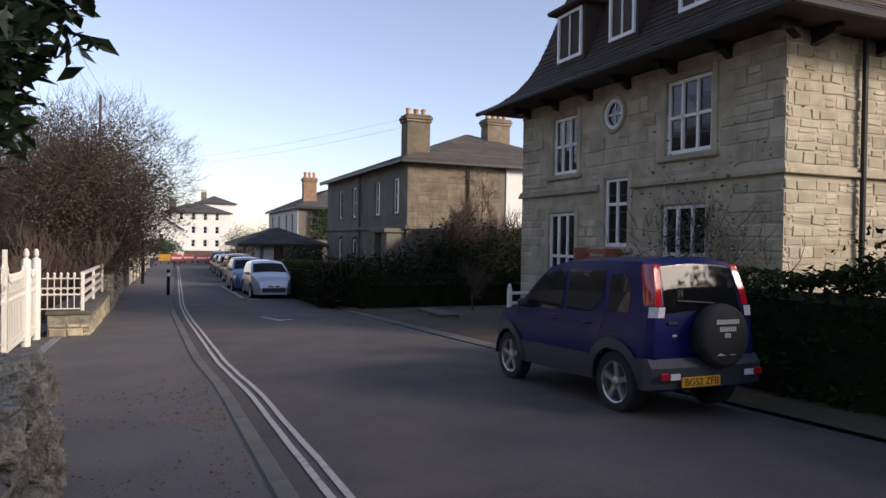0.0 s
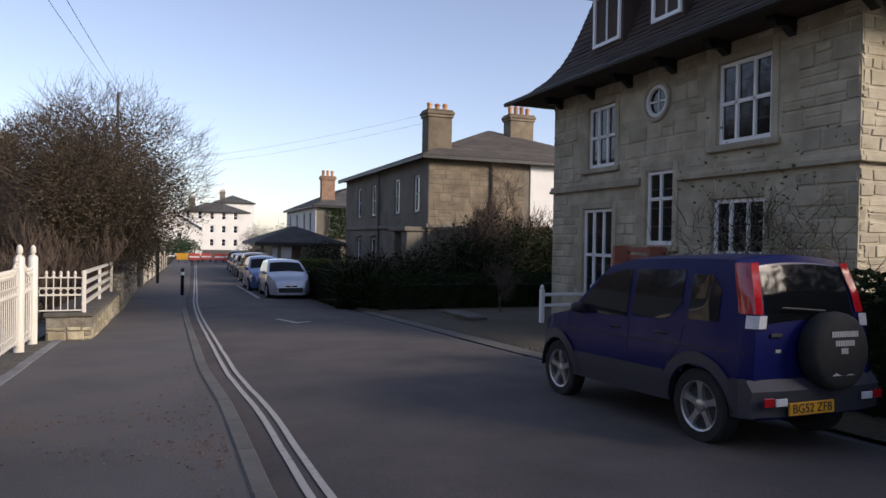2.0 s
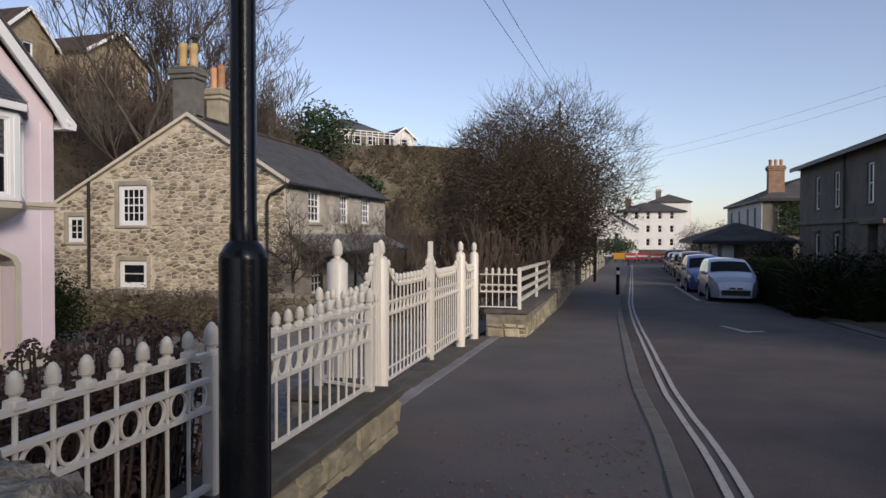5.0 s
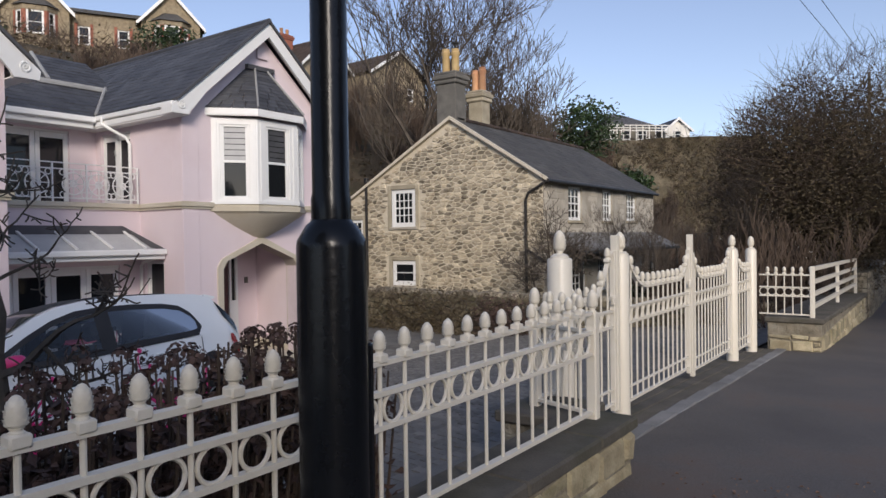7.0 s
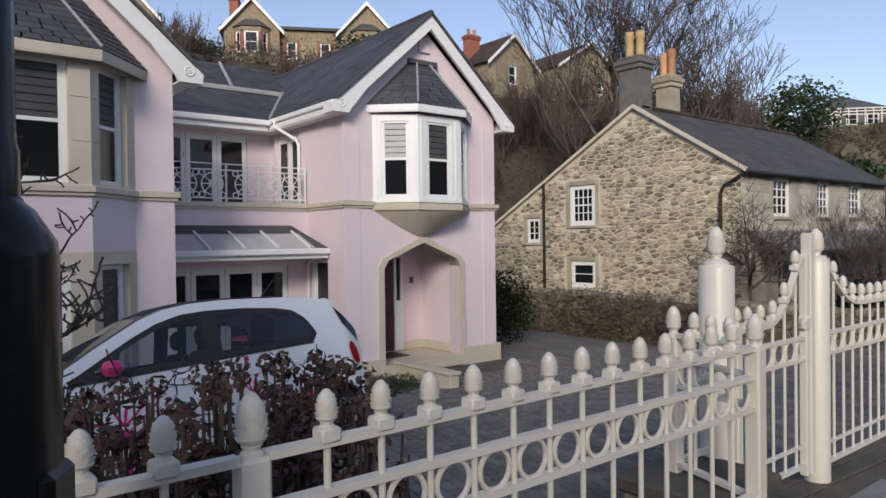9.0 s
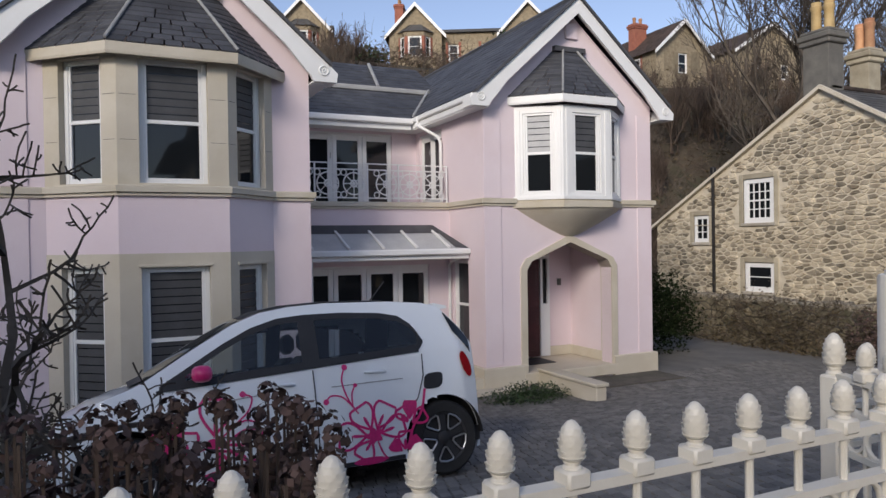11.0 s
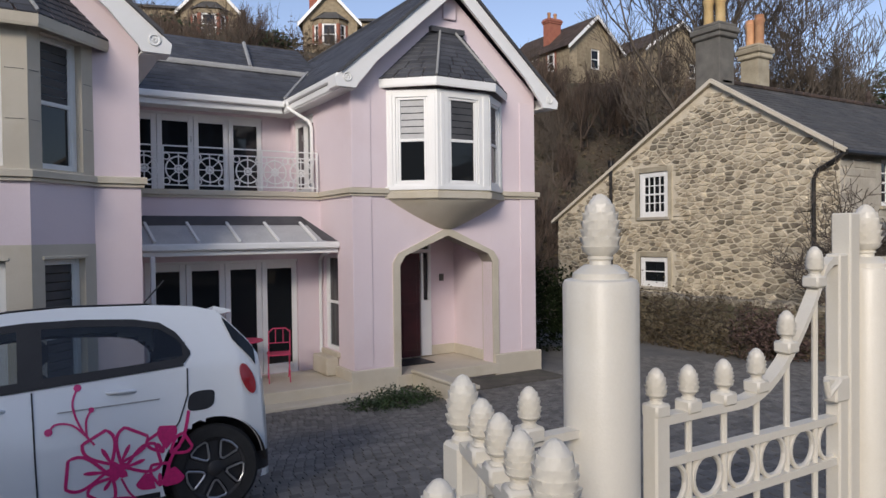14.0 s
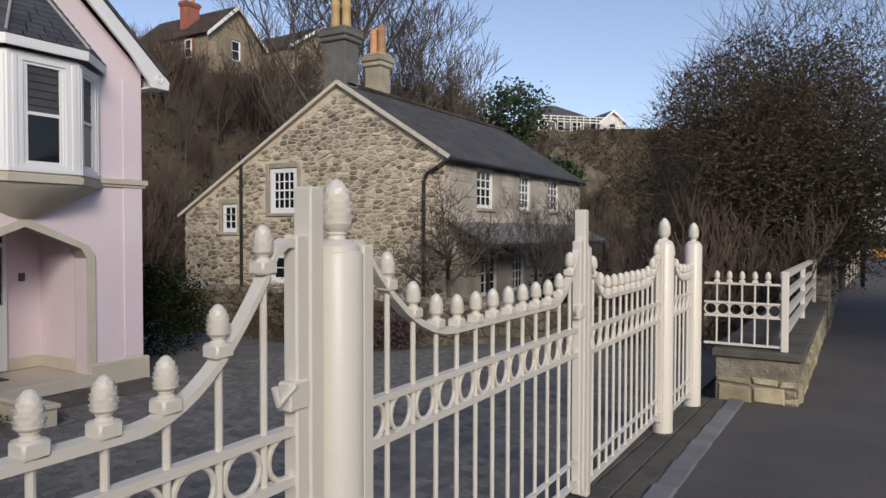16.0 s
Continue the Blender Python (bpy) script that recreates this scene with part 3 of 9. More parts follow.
# worn double lines beside the kerb, bay marking further on
for x in (1.30, 1.405):
    s = Shape()
    ys = spread((-6, 24, 60), (24, 70, 30))
    for yy in ys:
        wob = 0.012 * noise.noise(Vector((yy * 1.3, x * 9, 0)))
        zz = street(yy) - 0.10 + 0.05 * 4 * (x - KOUT) / 4.4 * (1 - (x - KOUT) / 4.4) + 0.008
        s.v += [(x + bend(yy) + wob, yy, zz), (x + 0.052 + bend(yy) + wob, yy, zz)]
    s.f = [(2 * i, 2 * i + 1, 2 * i + 3, 2 * i + 2) for i in range(len(ys) - 1)]
    structure("road_line", s, LINE, "worn double parking line painted on the road", "road marking")
for x0, y0, x1, y1 in ((2.95, 17.9, 3.25, 16.6), (3.1, 16.75, 3.55, 16.9), (3.55, 25.2, 4.0, 25.2), (3.5, 26, 3.5, 34)):
    d = Vector((x1 - x0, y1 - y0, 0)).normalized()
    q = d.cross(Vector((0, 0, 1))) * 0.06
    zz = lambda yy: street(yy) - 0.10 + 0.06
    structure("bay_mark", Shape().add([(x0 - q.x, y0 - q.y, zz(y0)), (x0 + q.x, y0 + q.y, zz(y0)), (x1 + q.x, y1 + q.y, zz(y1)), (x1 - q.x, y1 - q.y, zz(y1))], [(0, 1, 2, 3)]), LINE, "white parking bay mark on the road", "road marking")

# setts of the forecourt
court = grid(spread((-17, -1.5, 40)), spread((2.5, 21, 44)), lambda x, y: terrain(x, y) + 0.012, "forecourt", SETT, "grey sett paved forecourt sloping down to the houses", "forecourt")
sett_mesh = Shape()
sett_mesh.add([(0.0, 0.0, -0.05), (0.118, 0.0, -0.05), (0.118, 0.088, -0.05), (0.0, 0.088, -0.05), (0.006, 0.006, 0.012), (0.112, 0.006, 0.012), (0.112, 0.082, 0.012), (0.006, 0.082, 0.012)],
              [(4, 5, 6, 7), (0, 1, 5, 4), (1, 2, 6, 5), (2, 3, 7, 6), (3, 0, 4, 7)])
sett_one = sett_mesh.mesh("sett", SETT_ONE)
rest, count = Shape(), 0
rnd = random.Random(5)
ix = 0
x = -10.5
while x < -1.9:
    yy = 5.2 + (0.05 if ix % 2 else 0)
    while yy < 18.5:
        dz = rnd.uniform(-0.004, 0.004)
        zz = terrain(x, yy) + 0.016 + dz
        if -5.2 < x < -4.1 and 8.3 < yy < 11.0 and count < 300:
            part("sett", sett_one, None, court, m=pose(x, yy, zz, rnd.uniform(-1, 1), 4.5 + rnd.uniform(-1, 1), rnd.uniform(-2, 2)))
            count += 1
        else:
            rest.add([(x + a, yy + b, zz + c - (0.075 * a)) for a, b, c in sett_mesh.v], sett_mesh.f)
        yy += 0.097 + rnd.uniform(-0.003, 0.003)
    x += 0.125
    ix += 1
tagged(part("setts", rest, SETT, court), kind="stuff")

# ---- fence, gates and street walls ----


def pinecone(s, x, y, z, h=0.095, r=0.028, cols=8, rows=6, neck=0.27):
    """A cast pine-cone finial: a turned cup, then overlapping scales in staggered rows; its base at z."""
    n = cols * 2
    rings = []
    for rr, zz in ((0.70, 0.0), (0.70, 0.18), (0.54, 0.34), (0.54, 0.48), (0.64, 0.52), (0.64, 0.60), (0.57, 0.63), (0.86, 0.80), (0.99, 1.0)):
        rings.append([(x + r * rr * math.cos(2 * math.pi * i / n), y + r * rr * math.sin(2 * math.pi * i / n), z + h * zz * neck) for i in range(n)])
    for k in range(rows):
        for f in (0.0, 0.55, 1.0):
            v = (k + f) / rows
            zz = neck + (0.96 - neck) * v
            base = max(0.0, 1 - (max(0.0, v - 0.12) / 0.92) ** 3.0) ** 0.55
            row = []
            for i in range(n):
                tip = (1.0 if (i + k) % 2 else 0.15) * (1 - 0.4 * v)
                q = r * base * (0.88 + (0.19 * f * tip if f < 1 else 0.22 * tip))
                a = 2 * math.pi * i / n
                row.append((x + q * math.cos(a), y + q * math.sin(a), z + h * (zz + (0.02 * tip if f == 1.0 else 0))))
            rings.append(row)
    rings.append([(x + 0.1 * r * math.cos(2 * math.pi * i / n), y + 0.1 * r * math.sin(2 * math.pi * i / n), z + h) for i in range(n)])
    s.loft(rings)
    return s


cone_small = pinecone(Shape().cbox(-0.024, 0.024, -0.024, 0.024, -0.012, 0.020, 0.005), 0, 0, 0.018, 0.083, 0.0245).mesh("finial", FENCE, 38)
cone_mid = pinecone(Shape(), 0, 0, 0, 0.128, 0.033, 8, 6, 0.30).mesh("finial", FENCE, 38)
cone_big = pinecone(Shape().lathe([(0.062, -0.01), (0.06, 0.012), (0.036, 0.03)], n=14), 0, 0, 0.012, 0.172, 0.043, 9, 6, 0.34).mesh("finial", FENCE, 38)
ring_mesh = Shape().ring((0, 0, 0), 0.052, 0.0075, "x", 18, 6).mesh("ring", FENCE, 60)


def rail(s, a, b, w=0.034, h=0.018):
    """A flat bar from a to b."""
    a, b = Vector(a), Vector(b)
    d = (b - a).normalized()
    side = d.cross(Vector((0, 0, 1))).normalized() * w / 2
    up = side.cross(d).normalized() * h / 2
    s.loft([[p + i * side + j * up for i, j in ((-1, -1), (1, -1), (1, 1), (-1, 1))] for p in (a, b)])
    return s


def fence_panel(parent, a, b, n, z_bot, z_top=0.872, rings=True, z_r0=0.645, z_r1=0.765, bar=0.0085, slope=0.0):
    """n balusters between two posts at a and b (x, y), with two ring rails, top and bottom rails and finials."""
    A, B = Vector((*a, 0)), Vector((*b, 0))
    yaw = math.degrees(math.atan2(B.y - A.y, B.x - A.x)) - 90
    for z in (z_bot, z_r0, z_r1, z_top):
        part("rail", rail(Shape(), A + Vector((0, 0, z)), B + Vector((0, 0, z + slope))), FENCE, parent)
    for i in range(1, n + 1):
        p = A.lerp(B, i / (n + 1))
        dz = slope * i / (n + 1)
        part("baluster", Shape().tube([p + Vector((0, 0, z_bot + dz)), p + Vector((0, 0, z_top + dz))], bar, 8), FENCE, parent, smooth=40)
        part("finial", cone_small, None, parent, m=pose(p.x, p.y, z_top + dz + 0.012, 0, 0, yaw))
    if rings:
        for i in range(n + 1):
            p = A.lerp(B, (i + 0.5) / (n + 1))
            part("ring", ring_mesh, None, parent, m=pose(p.x, p.y, (z_r0 + z_r1) / 2 + slope * (i + 0.5) / (n + 1), 0, 0, yaw))


def square_post(parent, x, y, z0, z1, w=0.058, cone=None, name="post"):
    p = part(name, Shape().cbox(x - w / 2, x + w / 2, y - w / 2, y + w / 2, z0, z1, 0.007), FENCE, parent)
    if cone:
        part("finial", cone, None, p, m=pose(x, y, z1))
    return p


street_fence = thing("street_fence", 0, 0, 0, label="cream cast iron fence with pine cone finials on low wall", category="fence")
FX = -0.985
for y in (3.32, 5.33, 7.34):
    square_post(street_fence, FX, y, 0.24, 0.875, 0.062, cone_mid)
fence_panel(street_fence, (FX, 3.35), (FX, 5.30), 13, 0.315)
fence_panel(street_fence, (FX, 5.36), (FX, 7.31), 13, 0.315)
square_post(street_fence, -1.43, 7.49, 0.2, 0.865, 0.062, cone_mid)
fence_panel(street_fence, (FX - 0.03, 7.35), (-1.40, 7.48), 3, 0.30, 0.865)
fence_panel(street_fence, (-1.43, 7.52), (-1.43, 7.78), 1, 0.30, 0.838)


def pillar(x, y, r, z1, label, name="gate_pillar"):
    z0 = street(y) - 0.1
    t = thing(name, x, y, z0, label=label, category="gate post", group="gate pillars")
    h = z1 - z0
    part("shaft", Shape().lathe([(r, 0), (r, h - 0.012), (r - 0.004, h - 0.003), (r - 0.012, h), (0.02, h)], n=28), FENCE, t, smooth=40)
    part("finial", cone_big, None, t, m=pose(0, 0, h))
    return t


pillar(-1.43, 7.85, 0.082, 1.162, "thick cream round gate pillar with pine cone finial")
pillar(-1.42, 8.90, 0.069, 1.152, "cream round gate pillar with hinges and pine cone finial")
pillar(-1.42, 12.55, 0.069, 1.115, "cream round gate pillar at the end of the double gate")
pillar(-1.42, 13.61, 0.070, 1.095, "cream round gate pillar beside the stone pier")


def swoop(f, lo, hi):
    """Height of a gate's top along its length: high at f = 1, sweeping down to level."""
    return lo + (hi - lo) * max(0.0, (f - 0.35) / 0.65) ** 2.4


def gate(name, y0, y1, z0, tops, n, high, label, tall_bar=None, zs=0.0, hinge=None):
    """A gate leaf on the line of the pillars; tops(f) is the height of its swept top bar."""
    t = thing(name, -1.42, y0, 0, label=label, category="gate", group="gate leaves")
    L = y1 - y0
    for yy in (0.02, L - 0.02):
        f = yy / L
        part("stile", Shape().cbox(-0.022, 0.022, yy - 0.024, yy + 0.024, z0, tops(f) + 0.02, 0.005), FENCE, t)
    pts = [Vector((0, L * i / 24, tops(i / 24))) for i in range(25)]
    s = Shape()
    s.loft([[p + Vector((i, 0, j)) for i, j in ((-0.018, -0.011), (0.018, -0.011), (0.018, 0.011), (-0.018, 0.011))] for p in pts])
    part("top_bar", s, FENCE, t)
    za, zb = 0.61 + zs, 0.73 + zs
    for z in (z0 + 0.06, za, zb):
        part("rail", rail(Shape(), (0, 0.04, z), (0, L - 0.04, z), 0.03, 0.02), FENCE, t)
    part("rail", rail(Shape(), (0, 0.04, z0 + 0.17), (0, L - 0.04, z0 + 0.17), 0.02, 0.014), FENCE, t)
    for i in range(1, n + 1):
        f = i / (n + 1)
        part("baluster", Shape().tube([(0, f * L, z0 + 0.06), (0, f * L, tops(f))], 0.0085, 8), FENCE, t, smooth=40)
        part("finial", cone_small, None, t, m=pose(0, f * L, tops(f) + 0.016))
    for i in range(n + 1):
        part("ring", ring_mesh, None, t, m=pose(0, (i + 0.5) / (n + 1) * L, (za + zb) / 2))
    if n == 5:
        part("finial", cone_small, None, t, m=pose(0, 0.02 if hinge == 0 else L - 0.02, tops(0.02 if hinge == 0 else 0.98) + 0.02))
    if tall_bar is not None:
        part("lock_bar", Shape().cbox(-0.028, 0.028, tall_bar - 0.026, tall_bar + 0.024, z0, high, 0.004), FENCE, t)
        part("latch", Shape().tube([(0.0, tall_bar - 0.03, 0.83), (0.03, tall_bar - 0.09, 0.84), (0.03, tall_bar - 0.14, 0.81), (0.03, tall_bar - 0.15, 0.85)], 0.009, 7).cbox(-0.012, 0.03, tall_bar - 0.10, tall_bar - 0.03, 0.78, 0.85, 0.005), FENCE, t, "cream latch with curled handle")
    for z in (0.56, 0.10):
        e, sg = (0.0, 1) if hinge == 0 else (L, -1)
        part("hinge", Shape().tube([(0, e - sg * 0.075, z), (0, e + sg * 0.02, z)], 0.015, 8).tube([(0, e - sg * 0.035, z - 0.045), (0, e - sg * 0.035, z + 0.045)], [0.024, 0.024], 10).tube([(0, e - sg * 0.035, z + 0.045), (0, e - sg * 0.035, z + 0.065)], [0.014, 0.010], 8), FENCE, t, "round knuckle hinge", smooth=40)
    return t


gate("side_gate", 7.99, 8.77, -0.04, lambda f: 0.83 + min(0.345, 0.36 * (max(0.0, f - 0.4) / 0.5) ** 2), 5, 1.31, "cream iron side gate with swept top and pine cone finials", tall_bar=0.805, hinge=0)
dip = lambda f, lo, hi: lo + (hi - lo) * max(0.0, 1 - f / 0.30) ** 2.2 + (hi - lo) * max(0.0, (f - 0.78) / 0.22) ** 2.2
gate("double_gate_leaf", 8.99, 10.76, -0.08, lambda f: dip(f, 0.875, 1.17), 12, 1.31, "cream iron carriage gate leaf with dipped top and pine cone finials", tall_bar=1.80, hinge=0)
gate("double_gate_leaf", 10.84, 12.46, -0.13, lambda f: dip(1 - f, 0.85, 1.14), 12, 1.2, "cream iron carriage gate leaf with dipped top and pine cone finials", hinge=1, zs=-0.02)
gate("side_gate", 12.65, 13.52, -0.19, lambda f: swoop(1 - f, 0.83, 1.12), 5, 1.2, "cream iron side gate with swept top and pine cone finials", hinge=1, zs=-0.03)

# stone threshold under the gates
sill = thing("threshold", 0, 0, 0, label="grey stone threshold strip and brick channel under the gates", category="threshold", kind="structure")
for i in range(12):
    y = 7.55 + i * 0.54
    part("kerb_stone", Shape().cbox(-1.19, -1.06, y, y + 0.53, street(y) - 0.1, street(y + 0.27) + 0.012, 0.008), KERB_PALE, sill)
    for k in range(9):
        x, yy = -1.60 + 0.134 * (k // 3), y + 0.18 * (k % 3)
        part("paving_stone", Shape().cbox(x, x + 0.126, yy, yy + 0.17, street(yy) - 0.14, street(yy + 0.09) + 0.004, 0.008), COPING, sill)
    part("bedding", Shape().box(-1.62, -1.2, y, y + 0.54, street(y) - 0.3, street(y + 0.54) - 0.006), COPING, sill)


def stone_wall(name, x0, x1, y0, y1, z0, z1, label, seed, ends=(), coping=None, course=0.13, one=True, mat=None, tilt=0.0, sides=("e",), lens=(0.16, 0.38), cop_h=0.07):
    """A low stone wall: core, stones on its faces as pieces, coping slabs."""
    t = thing(name, 0, 0, 0, label=label, category="wall", kind="structure")
    zt = lambda y: z1 + tilt * (y - y0) / max(0.01, y1 - y0)
    s = Shape()
    s.add([(x, y, z) for y, zz in ((y0, zt(y0)), (y1, zt(y1))) for x in (x0, x1) for z in (z0, zz - (cop_h if coping else 0))],
          [(0, 1, 3, 2), (4, 6, 7, 5), (0, 4, 5, 1), (2, 3, 7, 6), (1, 5, 7, 3), (0, 2, 6, 4)])
    part("core", s, RUBBLE_STUFF if mat is WALL_STONE else COPING, t)
    faces = []
    if "e" in sides:
        faces.append((facing(x1, y0, z0, 90), y1 - y0))
    if "s" in sides:
        faces.append((facing(x0, y0, z0, 0), x1 - x0))
    if "n" in sides:
        faces.append((facing(x1, y1, z0, 180), x1 - x0))
    for k, (m, w) in enumerate(faces):
        h = min(zt(y0), zt(y1)) - z0 - (cop_h if coping else 0)
        for st in stones(m, w, h, [], course, lens, 0.022, seed + k, 0.025):
            q = Shape()
            stone_shape(q, st, m)
            part("stone", q, mat or WALL_STONE, t)
    if coping:
        y, rnd = y0 - 0.03, random.Random(seed)
        while y < y1:
            e = min(y + rnd.uniform(0.55, 0.8), y1 + 0.03)
            za, zb = zt(y) - cop_h, zt(y)
            part("coping_stone", Shape().cbox(x0 - 0.04, x1 + 0.04, y, e - 0.006, za, zb, 0.012), coping, t)
            y = e
    return t


stone_wall("garden_wall_front", -1.15, -0.83, 4.9, 7.5, -0.4, 0.275, "low stone wall with dark coping carrying the fence", 11, coping=COPING, sides=("e", "n"), mat=WALL_STONE)
stone_wall("garden_wall_return", -1.55, -1.14, 7.28, 7.78, -0.4, 0.262, "short return of the low stone wall beside the side gate", 14, coping=COPING, sides=("e", "n"), mat=WALL_STONE)
stone_wall("garden_wall_rear", -1.13, -0.85, 2.0, 4.88, -0.3, 0.275, "low stone wall carrying the fence behind the rubble wall", 13, coping=COPING, sides=(), mat=WALL_STONE)
stone_wall("stone_pier_wall", -1.30, -0.64, 14.06, 21.0, -0.95, 0.165, "stone wall with dark coping and white railing beyond the gates", 15, coping=COPING, sides=("e", "s"), mat=WALL_STONE, tilt=-0.16, course=0.17, lens=(0.2, 0.5))

far_rail = thing("wall_railing", 0, 0, 0, label="cream iron railing with rings on the stone wall", category="fence")
square_post(far_rail, -0.76, 14.16, 0.15, 0.86, 0.06)
square_post(far_rail, -0.80, 17.45, 0.05, 0.80, 0.055)
square_post(far_rail, -0.80, 20.75, 0.0, 0.77, 0.055)
fence_panel(far_rail, (-1.42, 14.16), (-0.79, 14.16), 5, 0.20, 0.74, z_r0=0.45, z_r1=0.57)
for dz in (0.0, 0.17, 0.34, 0.52):
    part("rail", rail(Shape(), (-0.78, 14.18, 0.30 + dz), (-0.80, 20.75, 0.22 + dz), 0.05, 0.055), FENCE, far_rail)

# rough rubble wall beside the start of the walk
rubble = thing("rubble_wall", 0, 0, -0.05, label="weathered lichen-spotted rubble stone wall by the pavement", category="wall", kind="structure")
rnd = random.Random(21)


def boulder(cx, cy, cz, sx, sy, sz, seed, mat, parent, name="stone"):
    bm = bmesh.new()
    bmesh.ops.create_icosphere(bm, subdivisions=(4 if cy > 2.4 else 3) if cx > -0.9 and cy < 4 else 2, radius=1)
    off = Vector((seed * 3.1, seed * 1.7, seed))
    for v in bm.verts:
        p = v.co.copy()
        q = Vector([math.copysign(abs(c) ** 0.6, c) for c in p])
        k = 1 + 0.34 * noise.noise(p * 1.2 + off) + 0.16 * noise.noise(p * 3.4 + off) + 0.11 * noise.noise(p * 8.0 + off) + 0.05 * noise.noise(p * 17.0 + off)
        v.co = Vector((cx + q.x * sx * k, cy + q.y * sy * k, cz + q.z * sz * k))
    me = bpy.data.meshes.new(name)
    bm.to_mesh(me)
    bm.free()
    me.materials.append(mat)
    me.polygons.foreach_set("use_smooth", [True] * len(me.polygons))
    me.set_sharp_from_angle(angle=radians(38))
    return part(name, me, None, parent)


y, k = 3.44, 0
while y > -3.0:
    z, x = 0.0 + street(y), -0.40
    top = 0.93 if y > 3.2 else 0.98
    row = 0
    while z < street(y) + top - 0.08:
        h = rnd.uniform(0.11, 0.2)
        ln = rnd.uniform(0.16, 0.32)
        boulder(-0.18 + rnd.uniform(-0.025, 0.02) - 0.006 * row, y + rnd.uniform(-0.08, 0.04), z + h / 2, 0.17, ln / 2 * 1.15, h / 2 * 1.18, k, RUBBLE_GREY, rubble)
        z += h
        k += 1
        row += 1
    y -= 0.235
part("core", Shape().box(-0.75, -0.20, -3.2, 3.44, -0.1, 0.88), COPING, rubble)
for i in range(14):
    y = 3.48 - 0.23 * i
    boulder(-0.16 - rnd.uniform(0, 0.05), y, 0.875 + street(y) + rnd.uniform(-0.02, 0.02), rnd.uniform(0.10, 0.13), rnd.uniform(0.10, 0.14), rnd.uniform(0.07, 0.10), y * 3, RUBBLE_GREY, rubble)
    boulder(-0.40 - rnd.uniform(0, 0.05), y + 0.08, 0.875 + street(y) + rnd.uniform(-0.03, 0.02), rnd.uniform(0.11, 0.15), rnd.uniform(0.10, 0.15), rnd.uniform(0.07, 0.10), y * 5, RUBBLE_GREY, rubble)
for y in (3.44, 3.02, 2.6, 2.15, 1.7, 1.2, 0.7):
    boulder(-0.62, y - 0.1, 0.84 + street(y), 0.20, 0.25, 0.09, y + 5, RUBBLE_GREY, rubble)
for x, z, k in ((-0.30, 0.18, 1), (-0.55, 0.2, 2), (-0.28, 0.45, 3), (-0.6, 0.5, 4), (-0.32, 0.68, 5), (-0.58, 0.75, 6)):
    boulder(x, 3.46, z + street(3.5), 0.17, 0.13, 0.14, k + 40, RUBBLE_GREY, rubble)

# lamp post
lamp = thing("street_lamp", -0.56, 4.84, street(4.84), label="glossy black painted steel street lamp post with a wide base", category="street lamp")
part("base", Shape().lathe([(0.092, -0.05), (0.092, 0.02), (0.083, 0.05), (0.083, 1.245), (0.081, 1.262), (0.060, 1.297), (0.050, 1.305), (0.048, 1.31)], n=28), BLACK_IRON, lamp, smooth=35)
part("shaft", Shape().lathe([(0.047, 1.30), (0.047, 1.36), (0.044, 1.37), (0.042, 2.2), (0.043, 2.21), (0.043, 2.26), (0.040, 2.27), (0.034, 5.2)], n=24), BLACK_IRON, lamp, smooth=35)
part("access_door", Shape().cbox(0.055, 0.089, -0.035, 0.035, 0.35, 1.02, 0.008, pose(0, 0, 0, 0, 0, 60)), BLACK_IRON, lamp)
part("arm", Shape().tube([(0, 0, 5.15), (0.05, 0, 5.45), (0.35, 0, 5.6), (0.7, 0, 5.62)], 0.028, 8), BLACK_IRON, lamp)
part("lantern", Shape().loft([[(0.6, -0.09, 5.6), (0.6, 0.09, 5.6), (0.6, 0.07, 5.67), (0.6, -0.07, 5.67)], [(1.1, -0.12, 5.58), (1.1, 0.12, 5.58), (1.1, 0.05, 5.68), (1.1, -0.05, 5.68)]]), PLASTIC, lamp)

# ---- the pink house ----
pink = thing("pink_house", 0, 0, 0, label="pale pink rendered house with two gables, bay windows and slate roofs", category="house")
GZ, BAND, EAVE, APEX = -1.36, 2.0, 3.78, 6.0
RX, RY0, RY1 = -10.8, 11.40, 15.20      # right wing
LX, LY0, LY1 = -10.1, 4.22, 8.12        # left wing
BACK = -18.0


def wing(x, y0, y1, holes, side_holes_l=(), side_holes_r=()):
    s = Shape()
    H = EAVE - GZ
    wall_sheet(s, facing(x, y0, GZ, 90), y1 - y0, H, 0.3, holes)
    wall_sheet(s, facing(BACK, y0, GZ, 0), x - BACK - 0.301, H, 0.3, [(q[0] - BACK, q[1] - BACK, q[2] - GZ, q[3] - GZ) for q in side_holes_l])
    wall_sheet(s, facing(x - 0.301, y1, GZ, 180), x - BACK - 0.301, H, 0.3, [(x - 0.301 - q[1], x - 0.301 - q[0], q[2] - GZ, q[3] - GZ) for q in side_holes_r])
    wall_sheet(s, facing(BACK, y1, GZ, -90), y1 - y0, H, 0.3, [])
    mid = (y0 + y1) / 2
    s.prism([(y0, EAVE), (y1, EAVE), (y1, EAVE + 0.14), (mid, EAVE + (y1 - y0) / 2 * 0.93), (y0, EAVE + 0.14)], x - 0.3, x, "x")
    part("wall", s, RENDER_PINK, pink)


# right wing front: porch opening and oriel window opening
OY0, OY1 = 12.1, 14.35
PORCH = (12.26, 14.18)
wing(RX, RY0, RY1, [(PORCH[0] - RY0, PORCH[1] - RY0, 0.24, 2.70), (OY0 + 0.15 - RY0, OY1 - 0.15 - RY0, 3.45, 4.95)],
     side_holes_l=[(-12.06, -11.42, -0.72, 0.95), (-13.60, -12.50, 2.1, 3.55)])
